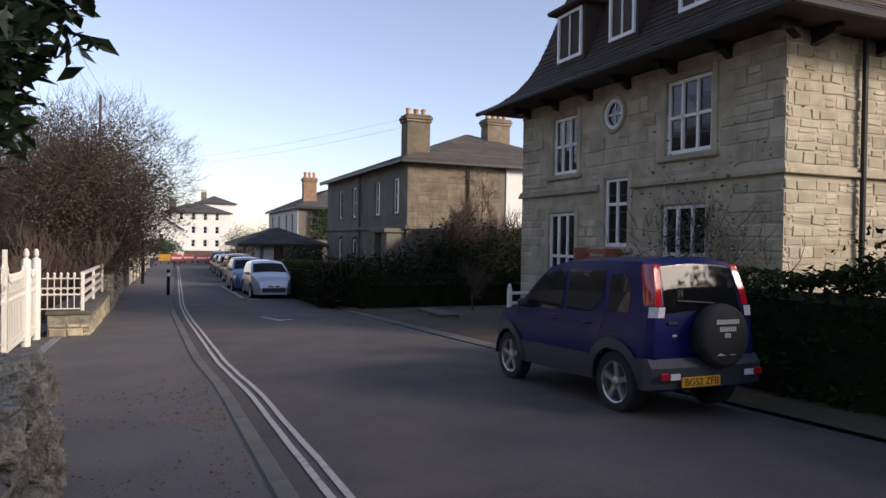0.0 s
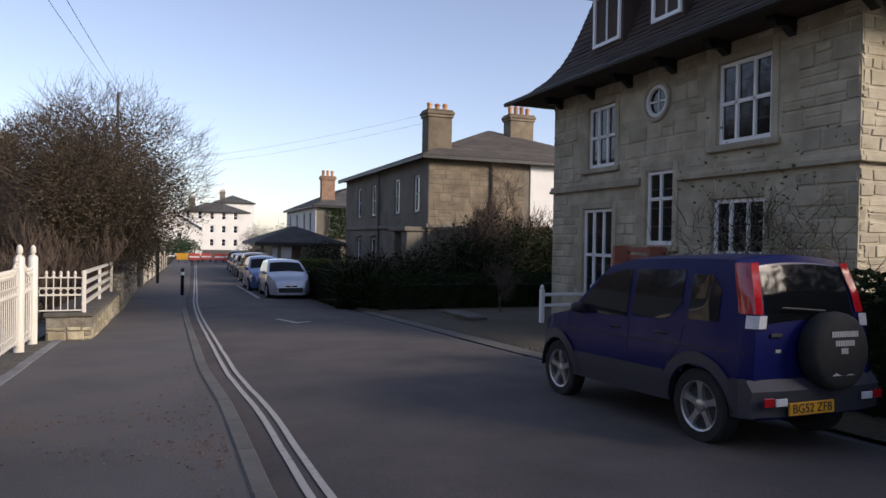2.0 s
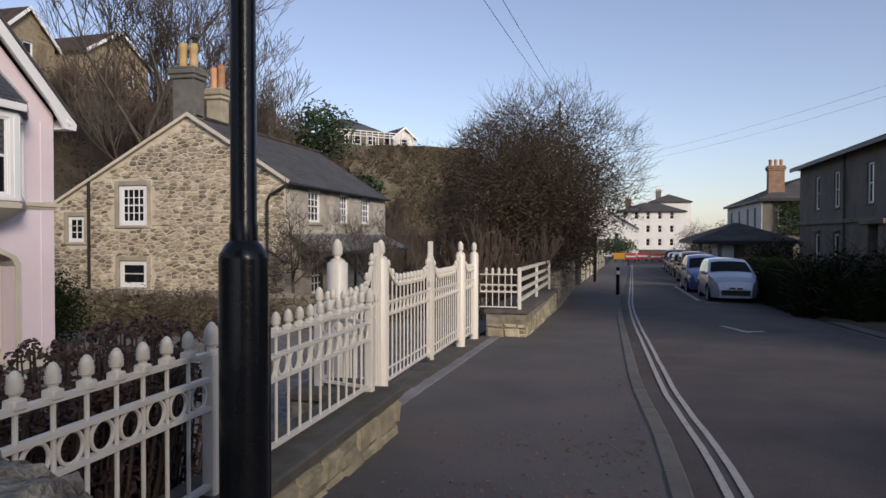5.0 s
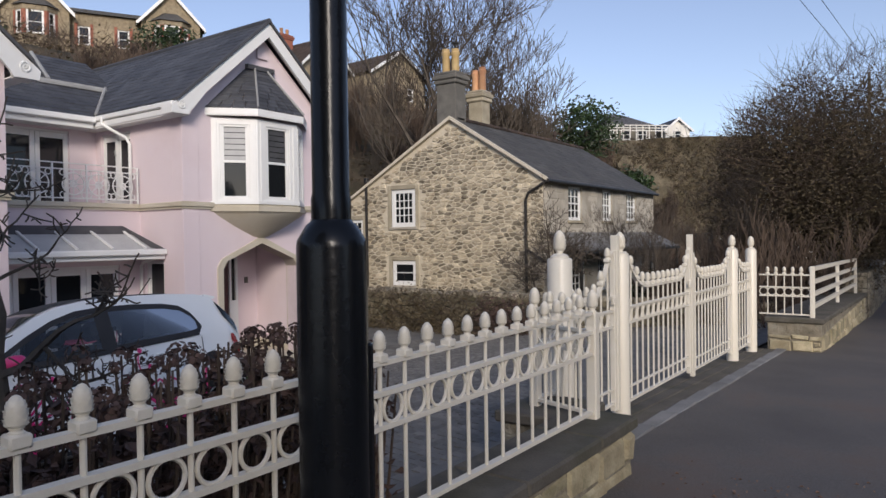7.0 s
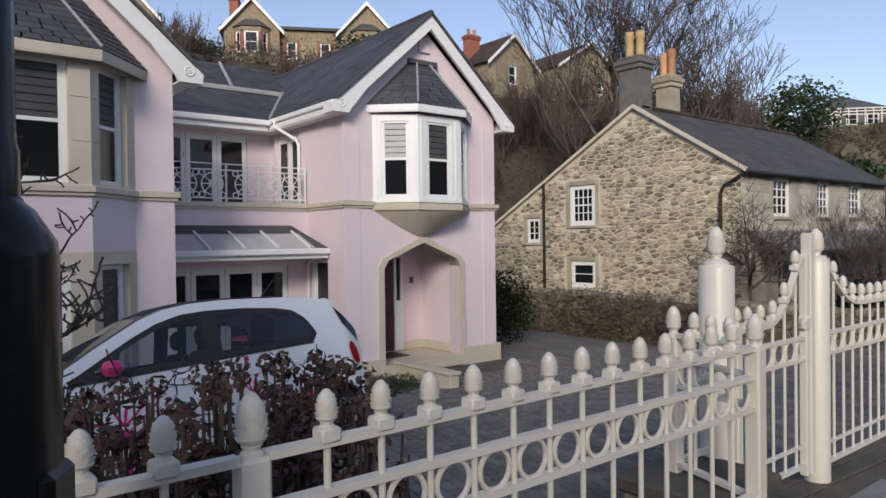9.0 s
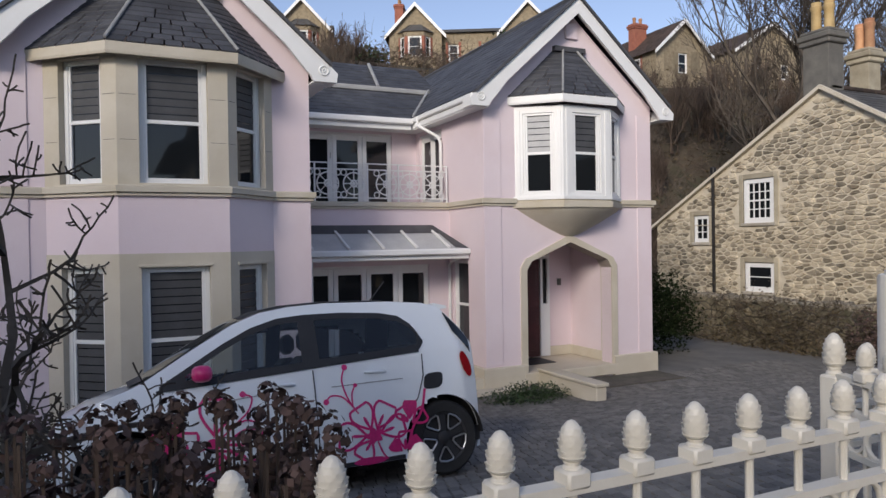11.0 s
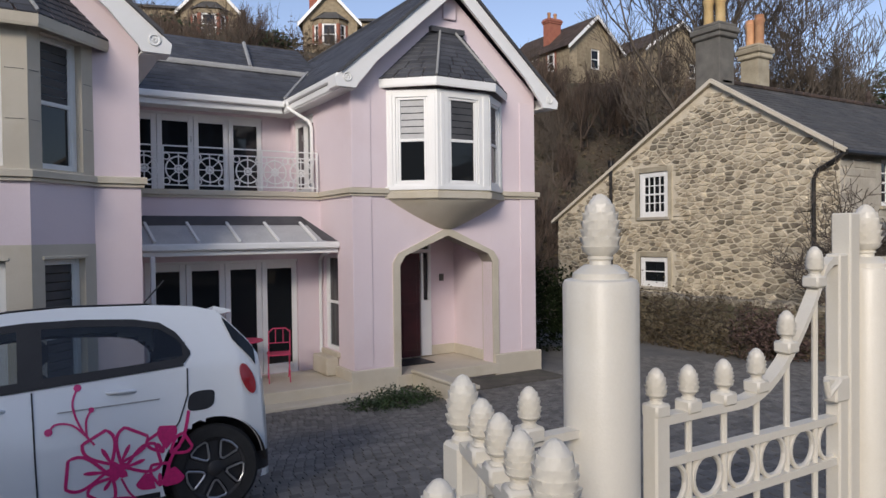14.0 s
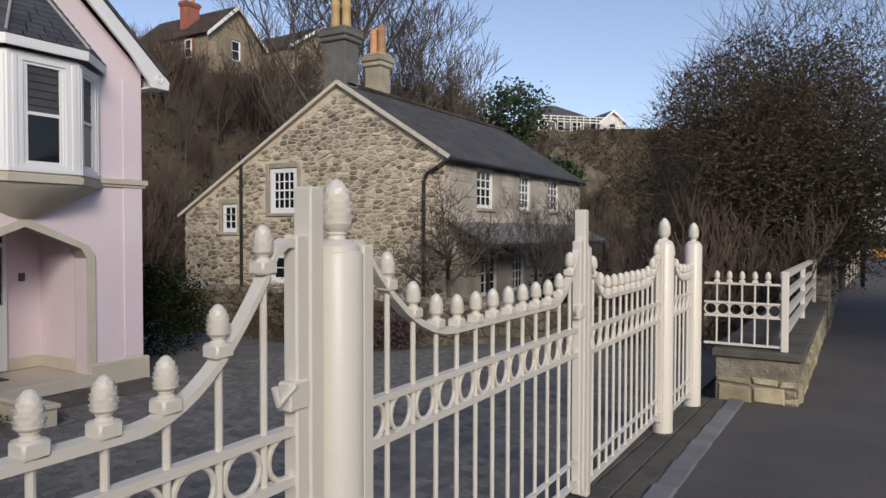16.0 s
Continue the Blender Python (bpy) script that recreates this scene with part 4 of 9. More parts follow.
# left wing front with the wide bay opening, two storeys
wing(LX, LY0, LY1, [(0.75, 3.15, 0.4, 2.45), (0.75, 3.15, 3.5, 4.95)], side_holes_r=())

# arched head of the porch: stone surround with straight-sided pointed arch
def arch_outline(y0, y1, zb, zs, za):
    m = (y0 + y1) / 2
    return [(y0, zb), (y0, zs), (y0 + 0.10, zs + 0.16), (m, za), (y1 - 0.10, zs + 0.16), (y1, zs), (y1, zb)]


outer = arch_outline(PORCH[0] - 0.13, PORCH[1] + 0.13, -1.1, 0.80, 1.40)
inner = arch_outline(PORCH[0], PORCH[1], -1.1, 0.76, 1.26)
s = Shape()
n = len(outer)
for i in range(n - 1):
    quad = [outer[i], outer[i + 1], inner[i + 1], inner[i]]
    s.prism(quad, RX - 0.32, RX + 0.035, "x")
part("porch_arch", s, CREAM_STONE, pink, "cream stone Tudor arch surround")
s = Shape()
m_ = sum(PORCH) / 2
for a, b in (((PORCH[0], 0.76), (PORCH[0] + 0.10, 0.92)), ((PORCH[0] + 0.10, 0.92), (m_, 1.26)), ((m_, 1.26), (PORCH[1] - 0.10, 0.92)), ((PORCH[1] - 0.10, 0.92), (PORCH[1], 0.76))):
    s.prism([a, b, (b[0], 1.45), (a[0], 1.45)], RX - 0.298, RX - 0.002, "x")
part("porch_spandrel", s, RENDER_PINK, pink)
# porch room
for a in ((-12.25, -12.15, 12.1, 14.35, -1.1, 1.5), (-12.15, RX - 0.3, 14.20, 14.3, -1.1, 1.5), (-12.15, RX - 0.3, 12.10, 12.22, -1.1, 1.5)):
    part("porch_wall", Shape().box(*a), RENDER_PINK, pink)
part("porch_ceiling", Shape().box(-12.148, RX - 0.302, 12.222, 14.198, 1.46, 1.52), RENDER_PINK, pink)
part("porch_skirting", Shape().box(-12.15, -12.12, 13.63, 14.17, -1.09, -0.9).box(-12.12, RX - 0.32, 14.17, 14.2, -1.09, -0.9), CREAM_STONE, pink)
s = Shape().cbox(-12.3, -10.72, PORCH[0] - 0.1, PORCH[1] + 0.1, -1.30, -1.10, 0.01)
part("porch_floor", s, CREAM_STONE, pink)
door = part("front_door", Shape().cbox(-12.15, -12.09, 12.55, 13.38, -1.08, 0.92, 0.006).cbox(-12.09, -12.078, 12.63, 12.94, -0.95, -0.2, 0.006).cbox(-12.09, -12.078, 12.99, 13.30, -0.95, -0.2, 0.006).cbox(-12.09, -12.078, 12.63, 13.30, -0.05, 0.8, 0.006), DOOR_RED, pink, "panelled maroon front door")
part("door_handle", Shape().tube([(-12.07, 12.62, 0.0), (-12.03, 12.62, 0.0), (-12.03, 12.70, 0.0)], 0.01, 6), LEAD, door, "metal handle")
s = Shape()
for a in ((13.39, 13.62, -1.08, 0.0), (13.39, 13.45, 0.0, 0.92), (13.56, 13.62, 0.0, 0.92), (12.50, 13.62, 0.925, 1.0), (12.50, 12.55, 1.0, 1.3), (13.57, 13.62, 1.0, 1.3)):
    s.cbox(-12.15, -12.07, a[0], a[1], a[2], a[3], 0.005)
side = part("sidelight", s, WHITE, pink, "white painted sidelight frame")
part("pane", Shape().box(-12.13, -12.12, 13.44, 13.57, 0.0, 0.93).box(-12.13, -12.12, 12.55, 13.57, 1.0, 1.3), GLASS, side)
part("door_number", Shape().cbox(-12.15, -12.135, 13.85, 13.95, 0.36, 0.50, 0.003), CHIMNEY_RENDER, pink, "small bronze house plaque")
part("doormat", Shape().cbox(-12.0, -11.4, 12.6, 13.3, -1.098, -1.085, 0.003), PLASTIC, pink, "dark doormat")


def band(pts, z, h=0.13, out=0.07, mat=CREAM_STONE, name="string_course", steps=((0.0, 0.35, 0.55), (0.35, 1.0, 1.0))):
    """A moulded course that follows a line of (x, y) corners; the outside is to the right of the line."""
    s = Shape()
    P = [Vector((*p, 0)) for p in pts]
    for f0, f1, o in steps:
        rings = []
        for i, p in enumerate(P):
            d0 = (p - P[i - 1]).normalized() if i else (P[1] - P[0]).normalized()
            d1 = (P[i + 1] - p).normalized() if i < len(P) - 1 else d0
            n0, n1 = Vector((d0.y, -d0.x, 0)), Vector((d1.y, -d1.x, 0))
            nn = (n0 + n1).normalized()
            k = out * o / max(0.4, nn.dot(n0))
            a, b = p - nn * 0.02, p + nn * k
            rings.append([(a.x, a.y, z + h * f0), (b.x, b.y, z + h * f0), (b.x, b.y, z + h * f1 - 0.012), (b.x - nn.x * 0.012, b.y - nn.y * 0.012, z + h * f1), (a.x, a.y, z + h * f1)])
        s.loft(rings)
    return part(name, s, mat, pink)


BAY = [(LX, 4.72), (-9.42, 5.55), (-9.42, 6.87), (LX, 7.58)]
ORIEL = [(RX, 12.05), (RX + 0.55, 12.72), (RX + 0.55, 13.76), (RX, 14.43)]
band([(-13, LY0), (LX, LY0), BAY[0], BAY[1], BAY[2], BAY[3], (LX, LY1), (-12.2, LY1)], 1.93)
band([(-12.2, LY1), (-12.2, RY0), (RX, RY0), (RX, OY0 - 0.05)], 1.93)
band([(RX, OY1 + 0.05), (RX, RY1), (-14, RY1)], 1.93)
# plinth
for pts in ([(-13, LY0), (LX, LY0), BAY[0], BAY[1], BAY[2], BAY[3], (LX, LY1), (-12.5, LY1)], [(-12.6, RY0), (RX, RY0), (RX, PORCH[0] - 0.02)], [(RX, PORCH[1] + 0.02), (RX, RY1), (-14, RY1)]):
    band(pts, -1.45, 0.50, 0.07, CREAM_STONE, "plinth", ((0, 1, 1.0),))
# thin vertical grooves and clasping strips near the corners
for x, y in ((RX, RY0 + 0.36), (RX, RY1 - 0.0), (LX, LY0 + 0.33)):
    part("groove_strip", Shape().cbox(x + 0.002, x + 0.018, y - 0.36, y - 0.012, -0.92, 1.92, 0.004).cbox(x + 0.002, x + 0.018, y - 0.36, y - 0.012, 2.07, EAVE - 0.05, 0.004), RENDER_PINK, pink)


def face_frame(p, q, z):
    """Wall frame along the line p to q with the outside on its right hand."""
    return pose(p[0], p[1], z, 0, 0, math.degrees(math.atan2(q[1] - p[1], q[0] - p[0])))


# left bay: two storeys of stone piers, windows and pink aprons
for i in range(3):
    p, q = BAY[i], BAY[i + 1]
    w = math.hypot(q[0] - p[0], q[1] - p[1])
    ww = 0.82 if i == 1 else 0.62
    a = (w - ww) / 2
    m = face_frame(p, q, 0)
    stone = Shape()
    mm = m @ pose(0, 0, -0.95)
    wall_sheet(stone, mm, w, 2.16, 0.2, [(a, w - a, 0.12, 1.98)])
    mm2 = m @ pose(0, 0, 2.05)
    wall_sheet(stone, mm2, w, 1.66, 0.2, [(a, w - a, 0.04, 1.60)])
    part("bay_stonework", stone, CREAM_STONE, pink)
    part("bay_apron", wall_sheet(Shape(), m @ pose(0, 0.004, 1.21), w, 0.72, 0.2, []), RENDER_PINK, pink)
    part("hood_mould", Shape().cbox(a - 0.03, w - a + 0.03, -0.02, 0.1, 1.035, 1.075, 0.006, m), CREAM_STONE, pink)
    sash_window(pink, m @ pose(a, 0.02, -0.83), ww, 1.86, "sash", 0.065, 0.13, blind=BLIND, blind_part=0.98)
    sash_window(pink, m @ pose(a, 0.02, 2.09), ww, 1.56, "sash", 0.065, 0.13, blind=BLIND, blind_part=0.5)
    # block joints in the piers
    part("pier_joint", Shape().box(0.03, a - 0.03, -0.003, 0.0, 2.62, 2.626, m).box(0.03, a - 0.03, -0.003, 0.0, 3.18, 3.186, m).box(w - a + 0.03, w - 0.03, -0.003, 0.0, 2.62, 2.626, m).box(w - a + 0.03, w - 0.03, -0.003, 0.0, 3.18, 3.186, m), CHIMNEY_RENDER, pink)


def bay_roof(pts, wall_x, z0, z1, over=0.16, top_in=0.28, label="dark slate bay roof with lead hips", fascia=WHITE):
    """A hipped roof over a bay, from its eave to the wall."""
    c = Vector((wall_x, sum(p[1] for p in pts) / len(pts), 0))
    eave = []
    for x, y in pts:
        d = Vector((x - c.x + 0.25, y - c.y, 0))
        k = 1 + over / max(d.length, 0.01)
        eave.append(Vector((min(wall_x + 0.0, 99) if abs(x - wall_x) < 0.01 else c.x - 0.25 + d.x * k, c.y + d.y * k, z0)))
    top = [Vector((wall_x + (0.06 if abs(p.x - wall_x) > 0.05 else 0.0), c.y + (p.y - c.y) * top_in, z1)) for p in eave]
    s = Shape()
    n = 11
    for i in range(len(eave) - 1):
        for k in range(n):
            f0, f1 = k / n, min(1, (k + 1.15) / n)
            cuts = max(1, int((eave[i + 1] - eave[i]).length * (1 - f0) / 0.22))
            a0, b0, a1, b1 = eave[i].lerp(top[i], f0), eave[i + 1].lerp(top[i + 1], f0), eave[i].lerp(top[i], f1), eave[i + 1].lerp(top[i + 1], f1)
            for c_ in range(cuts):
                u, v = c_ / cuts + 0.008, (c_ + 1) / cuts - 0.008
                up = Vector((0.004, 0, 0.016))
                s.add([a0.lerp(b0, u) + up, a0.lerp(b0, v) + up, a1.lerp(b1, v), a1.lerp(b1, u), a0.lerp(b0, u), a0.lerp(b0, v)], [(0, 1, 2, 3), (4, 5, 1, 0)])
    s.add([*eave, *top], [tuple(range(len(eave)))[::-1]])
    r = part("bay_roof", s, SLATE, pink, label)
    for i in range(1, len(eave) - 1):
        if abs(eave[i].x - wall_x) > 0.2:
            part("hip_lead", Shape().tube([eave[i] + Vector((0.01, 0, 0.03)), top[i] + Vector((0.01, 0, 0.03))], 0.022, 6), LEAD, r)
    f = Shape()
    f.loft([[p + Vector((0, 0, a)) + (p - c).normalized() * b for a, b in ((-0.10, -0.05), (-0.10, -0.015), (0.0, -0.005), (0.0, -0.05))] for p in eave])
    part("fascia", f, fascia, r, "white moulded fascia")
    part("flashing", Shape().prism([(t.y, t.z) for t in (top[0], top[-1])] + [(top[-1].y, z1 + 0.09), (top[0].y, z1 + 0.09)], wall_x + 0.0, wall_x + 0.09, "x"), LEAD_DARK, r)
    return r


bay_roof(BAY, LX, 3.78, 4.72, 0.2, 0.42, fascia=CREAM_STONE)
bay_roof(ORIEL, RX, 3.88, 4.80, 0.14, 0.26)

# oriel: stone bowl below, white joinery prow above
s = Shape()
levels = [(1.36, 0.03), (1.40, 0.16), (1.50, 0.36), (1.62, 0.58), (1.74, 0.78), (1.83, 0.92), (1.885, 0.98), (1.89, 1.04), (1.99, 1.06), (2.0, 1.0), (2.04, 1.0)]
rings = []
for z, k in levels:
    rings.append([(RX + (x - RX) * k, 13.21 + (y - 13.21) * k, z) for x, y in ORIEL])
s.loft(rings, True, True)
part("oriel_bowl", s, CREAM_STONE, pink, "carved cream stone oriel base", smooth=30)
for i in range(3):
    p, q = ORIEL[i], ORIEL[i + 1]
    w = math.hypot(q[0] - p[0], q[1] - p[1])
    m = face_frame(p, q, 2.04)
    ww = 0.62 if i == 1 else 0.56
    a = (w - ww) / 2
    s = wall_sheet(Shape(), m, w, 1.66, 0.1, [(a, w - a, 0.10, 1.54)])
    for xx in (a * 0.45, w - a * 0.45):
        s.cbox(xx - 0.035, xx + 0.035, -0.014, 0.0, 0.05, 1.6, 0.005, m)
    part("oriel_joinery", s, WHITE, pink, "white painted oriel joinery")
    sash_window(pink, m @ pose(a, -0.01, 0.10), ww, 1.44, "sash", 0.045, 0.09, blind=BLIND_PALE if i == 0 else BLIND, blind_part=0.5)
part("oriel_sill", Shape().loft([[(RX + (x - RX) * 1.0 + (0.03 if x > RX else 0), 13.21 + (y - 13.21) * 1.03, z) for x, y in ORIEL] for z in (2.03, 2.09)]), WHITE, pink)


# gable barge boards with round-ended brackets
def barge(x, mid, half, z_end, z_top, label="white barge board with roundel ends"):
    s = Shape()
    for sg in (-1, 1):
        e = mid + sg * half
        k = (z_top - z_end) / half
        pts = [(mid, z_top + 0.09), (e, z_end + 0.09), (e + sg * 0.12, z_end - 0.02), (e + sg * 0.10, z_end - 0.15), (e - sg * 0.24, z_end - 0.15), (e - sg * 0.29, z_end - 0.06), (e - sg * 0.40, z_end + 0.06), (e - sg * 0.62, z_end + 0.62 * k - 0.22), (mid, z_top - 0.20)]
        s.prism(pts if sg < 0 else pts[::-1], x, x + 0.05, "x")
    b = part("barge_board", s, WHITE, pink, label)
    for sg in (-1, 1):
        e = mid + sg * half
        part("roundel", Shape().ring((x + 0.055, e - sg * 0.09, z_end + 0.01), 0.065, 0.013, "x", 18, 6).ring((x + 0.055, e - sg * 0.09, z_end + 0.01), 0.022, 0.012, "x", 12, 6), WHITE, b, smooth=60)
        part("bracket", Shape().box(x - 0.3, x, e - sg * 0.02 - 0.12, e - sg * 0.02 + 0.12, z_end - 0.15, z_end + 0.02), WHITE, b)


SL = 0.88
for x, y0, y1 in ((RX, RY0, RY1), (LX, LY0, LY1)):
    mid, half = (y0 + y1) / 2, (y1 - y0) / 2 + 0.25
    zt = EAVE + (y1 - y0) / 2 * 0.93 + 0.13
    ze = zt - half * SL
    barge(x + 0.22, mid, half, ze, zt)
    part("gable_finish", Shape().cbox(x + 0.0, x + 0.05, mid - 0.13, mid + 0.13, zt - 0.62, zt - 0.32, 0.01), RENDER_PINK, pink)
    s = Shape()
    L = x + 0.30 - BACK
    for sg in (-1, 1):
        e = mid + sg * half
        if sg < 0:
            m = pose(BACK, e, ze + 0.11)
        else:
            m = pose(x + 0.30, e, ze + 0.11, 0, 0, 180)
        roof_rows(s, m, L, half, half * SL, 0.17, 0.26, seed=int(y0 * 10) + sg)
        s.add([m @ Vector(p) for p in ((0, 0, 0), (L, 0, 0), (L, half, half * SL), (0, half, half * SL))], [(0, 1, 2, 3)])
        s.add([m @ Vector(p) for p in ((0, 0, -0.03), (L, 0, -0.03), (L, half, half * SL - 0.03), (0, half, half * SL - 0.03))], [(3, 2, 1, 0)])
    r = part("roof", s, SLATE, pink, "blue-grey slate gable roof")
    part("ridge", Shape().tube([(BACK, mid, zt + 0.125), (x + 0.30, mid, zt + 0.125)], 0.055, 6), SLATE, r)
    part("soffit", Shape().add([(xx, mid + sg * d, zt - d * SL - 0.0) for sg in (-1, 1) for xx in (x, x + 0.24) for d in (0.0, half)], [(0, 1, 3, 2), (4, 6, 7, 5)]), WHITE, r)
    part("cap", Shape().prism([(mid - half - 0.02, ze + 0.07), (mid - half - 0.02, ze + 0.13), (mid, zt + 0.15), (mid + half + 0.02, ze + 0.13), (mid + half + 0.02, ze + 0.07), (mid, zt + 0.09)], x + 0.2, x + 0.31, "x"), LEAD_DARK, r)
    for sg in (-1, 1):
        e = mid + sg * half
        if not (x == LX and sg < 0):
            part("gutter", Shape().cbox(BACK, x + 0.18, e - 0.06, e + 0.06, ze - 0.02, ze + 0.085, 0.02).cbox(BACK, x + 0.18, e - sg * 0.03 - 0.05, e - sg * 0.03 + 0.05, ze - 0.14, ze - 0.03, 0.01), WHITE, r)
            part("eave_soffit", Shape().box(BACK, x + 0.2, min(e, y0 if sg < 0 else y1) , max(e, y0 if sg < 0 else y1), ze - 0.16, ze - 0.14), WHITE, r)

# recessed centre: balcony, french doors, roof
FX, CX = -12.2, -13.8    # lower front and balcony edge, upper wall set back
part("lower_wall", wall_sheet(Shape(), facing(FX, LY1, GZ, 90), RY0 - LY1, 3.29, 0.25, [(0.32, 2.84, 0.24, 2.24)]), RENDER_PINK, pink)
part("upper_wall", wall_sheet(Shape(), facing(CX, LY1, 1.93, 90), RY0 - LY1, EAVE - 1.93, 0.25, [(0.15, 2.73, 0.13, 1.66)]), RENDER_PINK, pink)
part("balcony_floor", Shape().box(CX, FX - 0.01, LY1 + 0.002, RY0 - 0.002, 1.935, 2.06), CREAM_STONE, pink)
part("terrace", Shape().cbox(FX, -10.75, LY1 - 0.1, 12.16, -1.34, -1.12, 0.012).cbox(FX, -10.42, LY1 - 0.1, 11.9, -1.50, -1.29, 0.012), CREAM_STONE, pink, "cream stone terrace with step")


def french_doors(m, w, h, n, bottom=0.28):
    d = part("folding_door", Shape().cbox(0, w, 0.03, 0.12, h - 0.05, h, 0.006, m), WHITE, pink, "white glazed folding doors")
    lw = w / n
    for i in range(n):
        x = i * lw
        s = Shape()
        for a in ((x + 0.005, x + 0.095, 0, h - 0.05), (x + lw - 0.095, x + lw - 0.005, 0, h - 0.05), (x + 0.095, x + lw - 0.095, 0, bottom * 0.6), (x + 0.095, x + lw - 0.095, h - 0.16, h - 0.05)):
            s.cbox(a[0], a[1], 0.05, 0.11, a[2], a[3], 0.006, m)
        part("door_leaf", s, WHITE, d)
    for i in range(n):
        x = i * lw
        part("pane", Shape().box(x + 0.09, x + lw - 0.09, 0.075, 0.085, bottom * 0.58, h - 0.15, m), GLASS, d)
    part("handle", Shape().tube([m @ Vector((w / 2 - 0.05, 0.05, 1.0)), m @ Vector((w / 2 - 0.05, 0.01, 1.0)), m @ Vector((w / 2 - 0.05, 0.01, 1.1))], 0.009, 6), LEAD, d)


french_doors(facing(FX, LY1 + 0.32, -1.12, 90), 2.52, 2.0, 4)
french_doors(facing(CX, LY1 + 0.15, 2.06, 90), 2.58, 1.53, 4, 0.15)
sash_window(pink, facing(-12.06, RY0, -0.72, 0), 0.64, 1.67, "sash", 0.06, 0.10, sill=CREAM_STONE)
french_doors(facing(-13.60, RY0, 2.1, 0), 1.10, 1.45, 2, 0.15)
# glazed canopy, hipped at the wing
CA, CB_, CY0, CY1 = -12.19, -11.36, 8.13, 11.39      # wall, front edge, ends
part("canopy_flashing", Shape().add([(CA, CY0, 1.63), (CA, CY1 - 0.36, 1.63), (CA + 0.24, CY1 - 0.30, 1.47), (CA + 0.24, CY0, 1.47)], [(0, 1, 2, 3)]).add([(CA, CY1 - 0.36, 1.63), (CB_, CY1, 1.18), (CB_ - 0.04, CY1 - 0.26, 1.20), (CA + 0.24, CY1 - 0.34, 1.475)], [(0, 3, 2, 1)]), LEAD_DARK, pink)
part("canopy_glass", Shape().add([(CA + 0.2, CY0, 1.485), (CA + 0.2, CY1 - 0.33, 1.485), (CB_, CY1 - 0.2, 1.175), (CB_, CY0, 1.175)], [(0, 1, 2, 3)]), BLIND_PALE, pink, "pale translucent canopy glazing")
for i in range(5):
    y = 8.42 + i * 0.63
    part("glazing_bar", rail(Shape(), (CA + 0.18, y, 1.52), (CB_, y + 0.05, 1.205), 0.04, 0.03), WHITE, pink)
part("canopy_gutter", Shape().cbox(CB_ - 0.03, CB_ + 0.08, CY0, CY1, 1.07, 1.18, 0.02), WHITE, pink)
part("canopy_fascia", Shape().cbox(CB_ - 0.09, CB_, CY0, CY1, 0.99, 1.07, 0.01), WHITE, pink)
part("canopy_soffit", Shape().box(FX, CB_ - 0.09, CY0, CY1, 1.03, 1.045), WHITE, pink)
part("canopy_downpipe", Shape().tube([(CB_ - 0.05, 11.25, 1.02), (-12.0, 11.34, 0.92), (-12.12, 11.35, 0.85), (-12.12, 11.35, -1.1)], 0.03, 8), WHITE, pink)
part("canopy_post", Shape().cbox(CB_ - 0.06, CB_ + 0.01, 8.40, 8.47, -1.1, 1.0, 0.01), WHITE, pink)
part("step_block", Shape().cbox(-12.06, -11.40, 11.16, 11.39, -1.11, -0.80, 0.02), CREAM_STONE, pink)
part("downpipe", Shape().tube([(-13.0, 11.10, 3.82), (-13.0, 11.10, 3.68), (-12.50, 11.32, 3.38), (-12.42, 11.34, 3.26), (-12.42, 11.34, 2.06)], 0.033, 8), WHITE, pink)
# main roof behind the recess
GX, GZ2 = -13.30, 3.80     # eave
s = Shape()
m = pose(GX, LY1 - 0.9, GZ2 + 0.05, 0, 0, 90)
roof_rows(s, m, RY0 - LY1 + 1.8, 1.4, 0.89, 0.17, 0.26, seed=77)
s.add([m @ Vector(p) for p in ((0, 0, 0), (5.1, 0, 0), (5.1, 1.4, 0.89), (0, 1.4, 0.89))], [(0, 1, 2, 3)])
r = part("roof", s, SLATE, pink, "blue-grey slate roof over the balcony")
part("lead_roll", Shape().tube([(-14.68, 7.2, 4.76), (-14.68, 12.3, 4.76)], 0.045, 6).cbox(-14.72, -14.52, 7.2, 12.2, 4.66, 4.73, 0.01), LEAD, r)
part("valley", Shape().tube([(GX, 11.15, 3.92), (-14.68, 12.12, 4.80)], 0.035, 6), LEAD, r)
m = pose(-14.7, LY1 - 0.9, 4.72, 0, 0, 90)
s = roof_rows(Shape(), m, 5.2, 1.4, 0.9, 0.17, 0.26, seed=78)
s.add([m @ Vector(p) for p in ((0, 0, 0), (5.1, 0, 0), (5.1, 1.4, 0.9), (0, 1.4, 0.9))], [(0, 1, 2, 3)])
part("upper_roof", s, SLATE, r)
part("upper_roll", Shape().tube([(-14.7, 10.9, 4.80), (-15.9, 11.1, 5.60)], 0.04, 6), LEAD, r)
part("gutter", Shape().cbox(GX - 0.04, GX + 0.08, LY1 - 0.3, 11.12, GZ2 - 0.07, GZ2 + 0.05, 0.02), WHITE, r)
part("fascia", Shape().cbox(GX - 0.08, GX - 0.01, LY1, 11.10, GZ2 - 0.18, GZ2 - 0.07, 0.01), WHITE, r)
part("soffit", Shape().box(CX, GX - 0.06, LY1, RY0, GZ2 - 0.16, GZ2 - 0.14), WHITE, r)

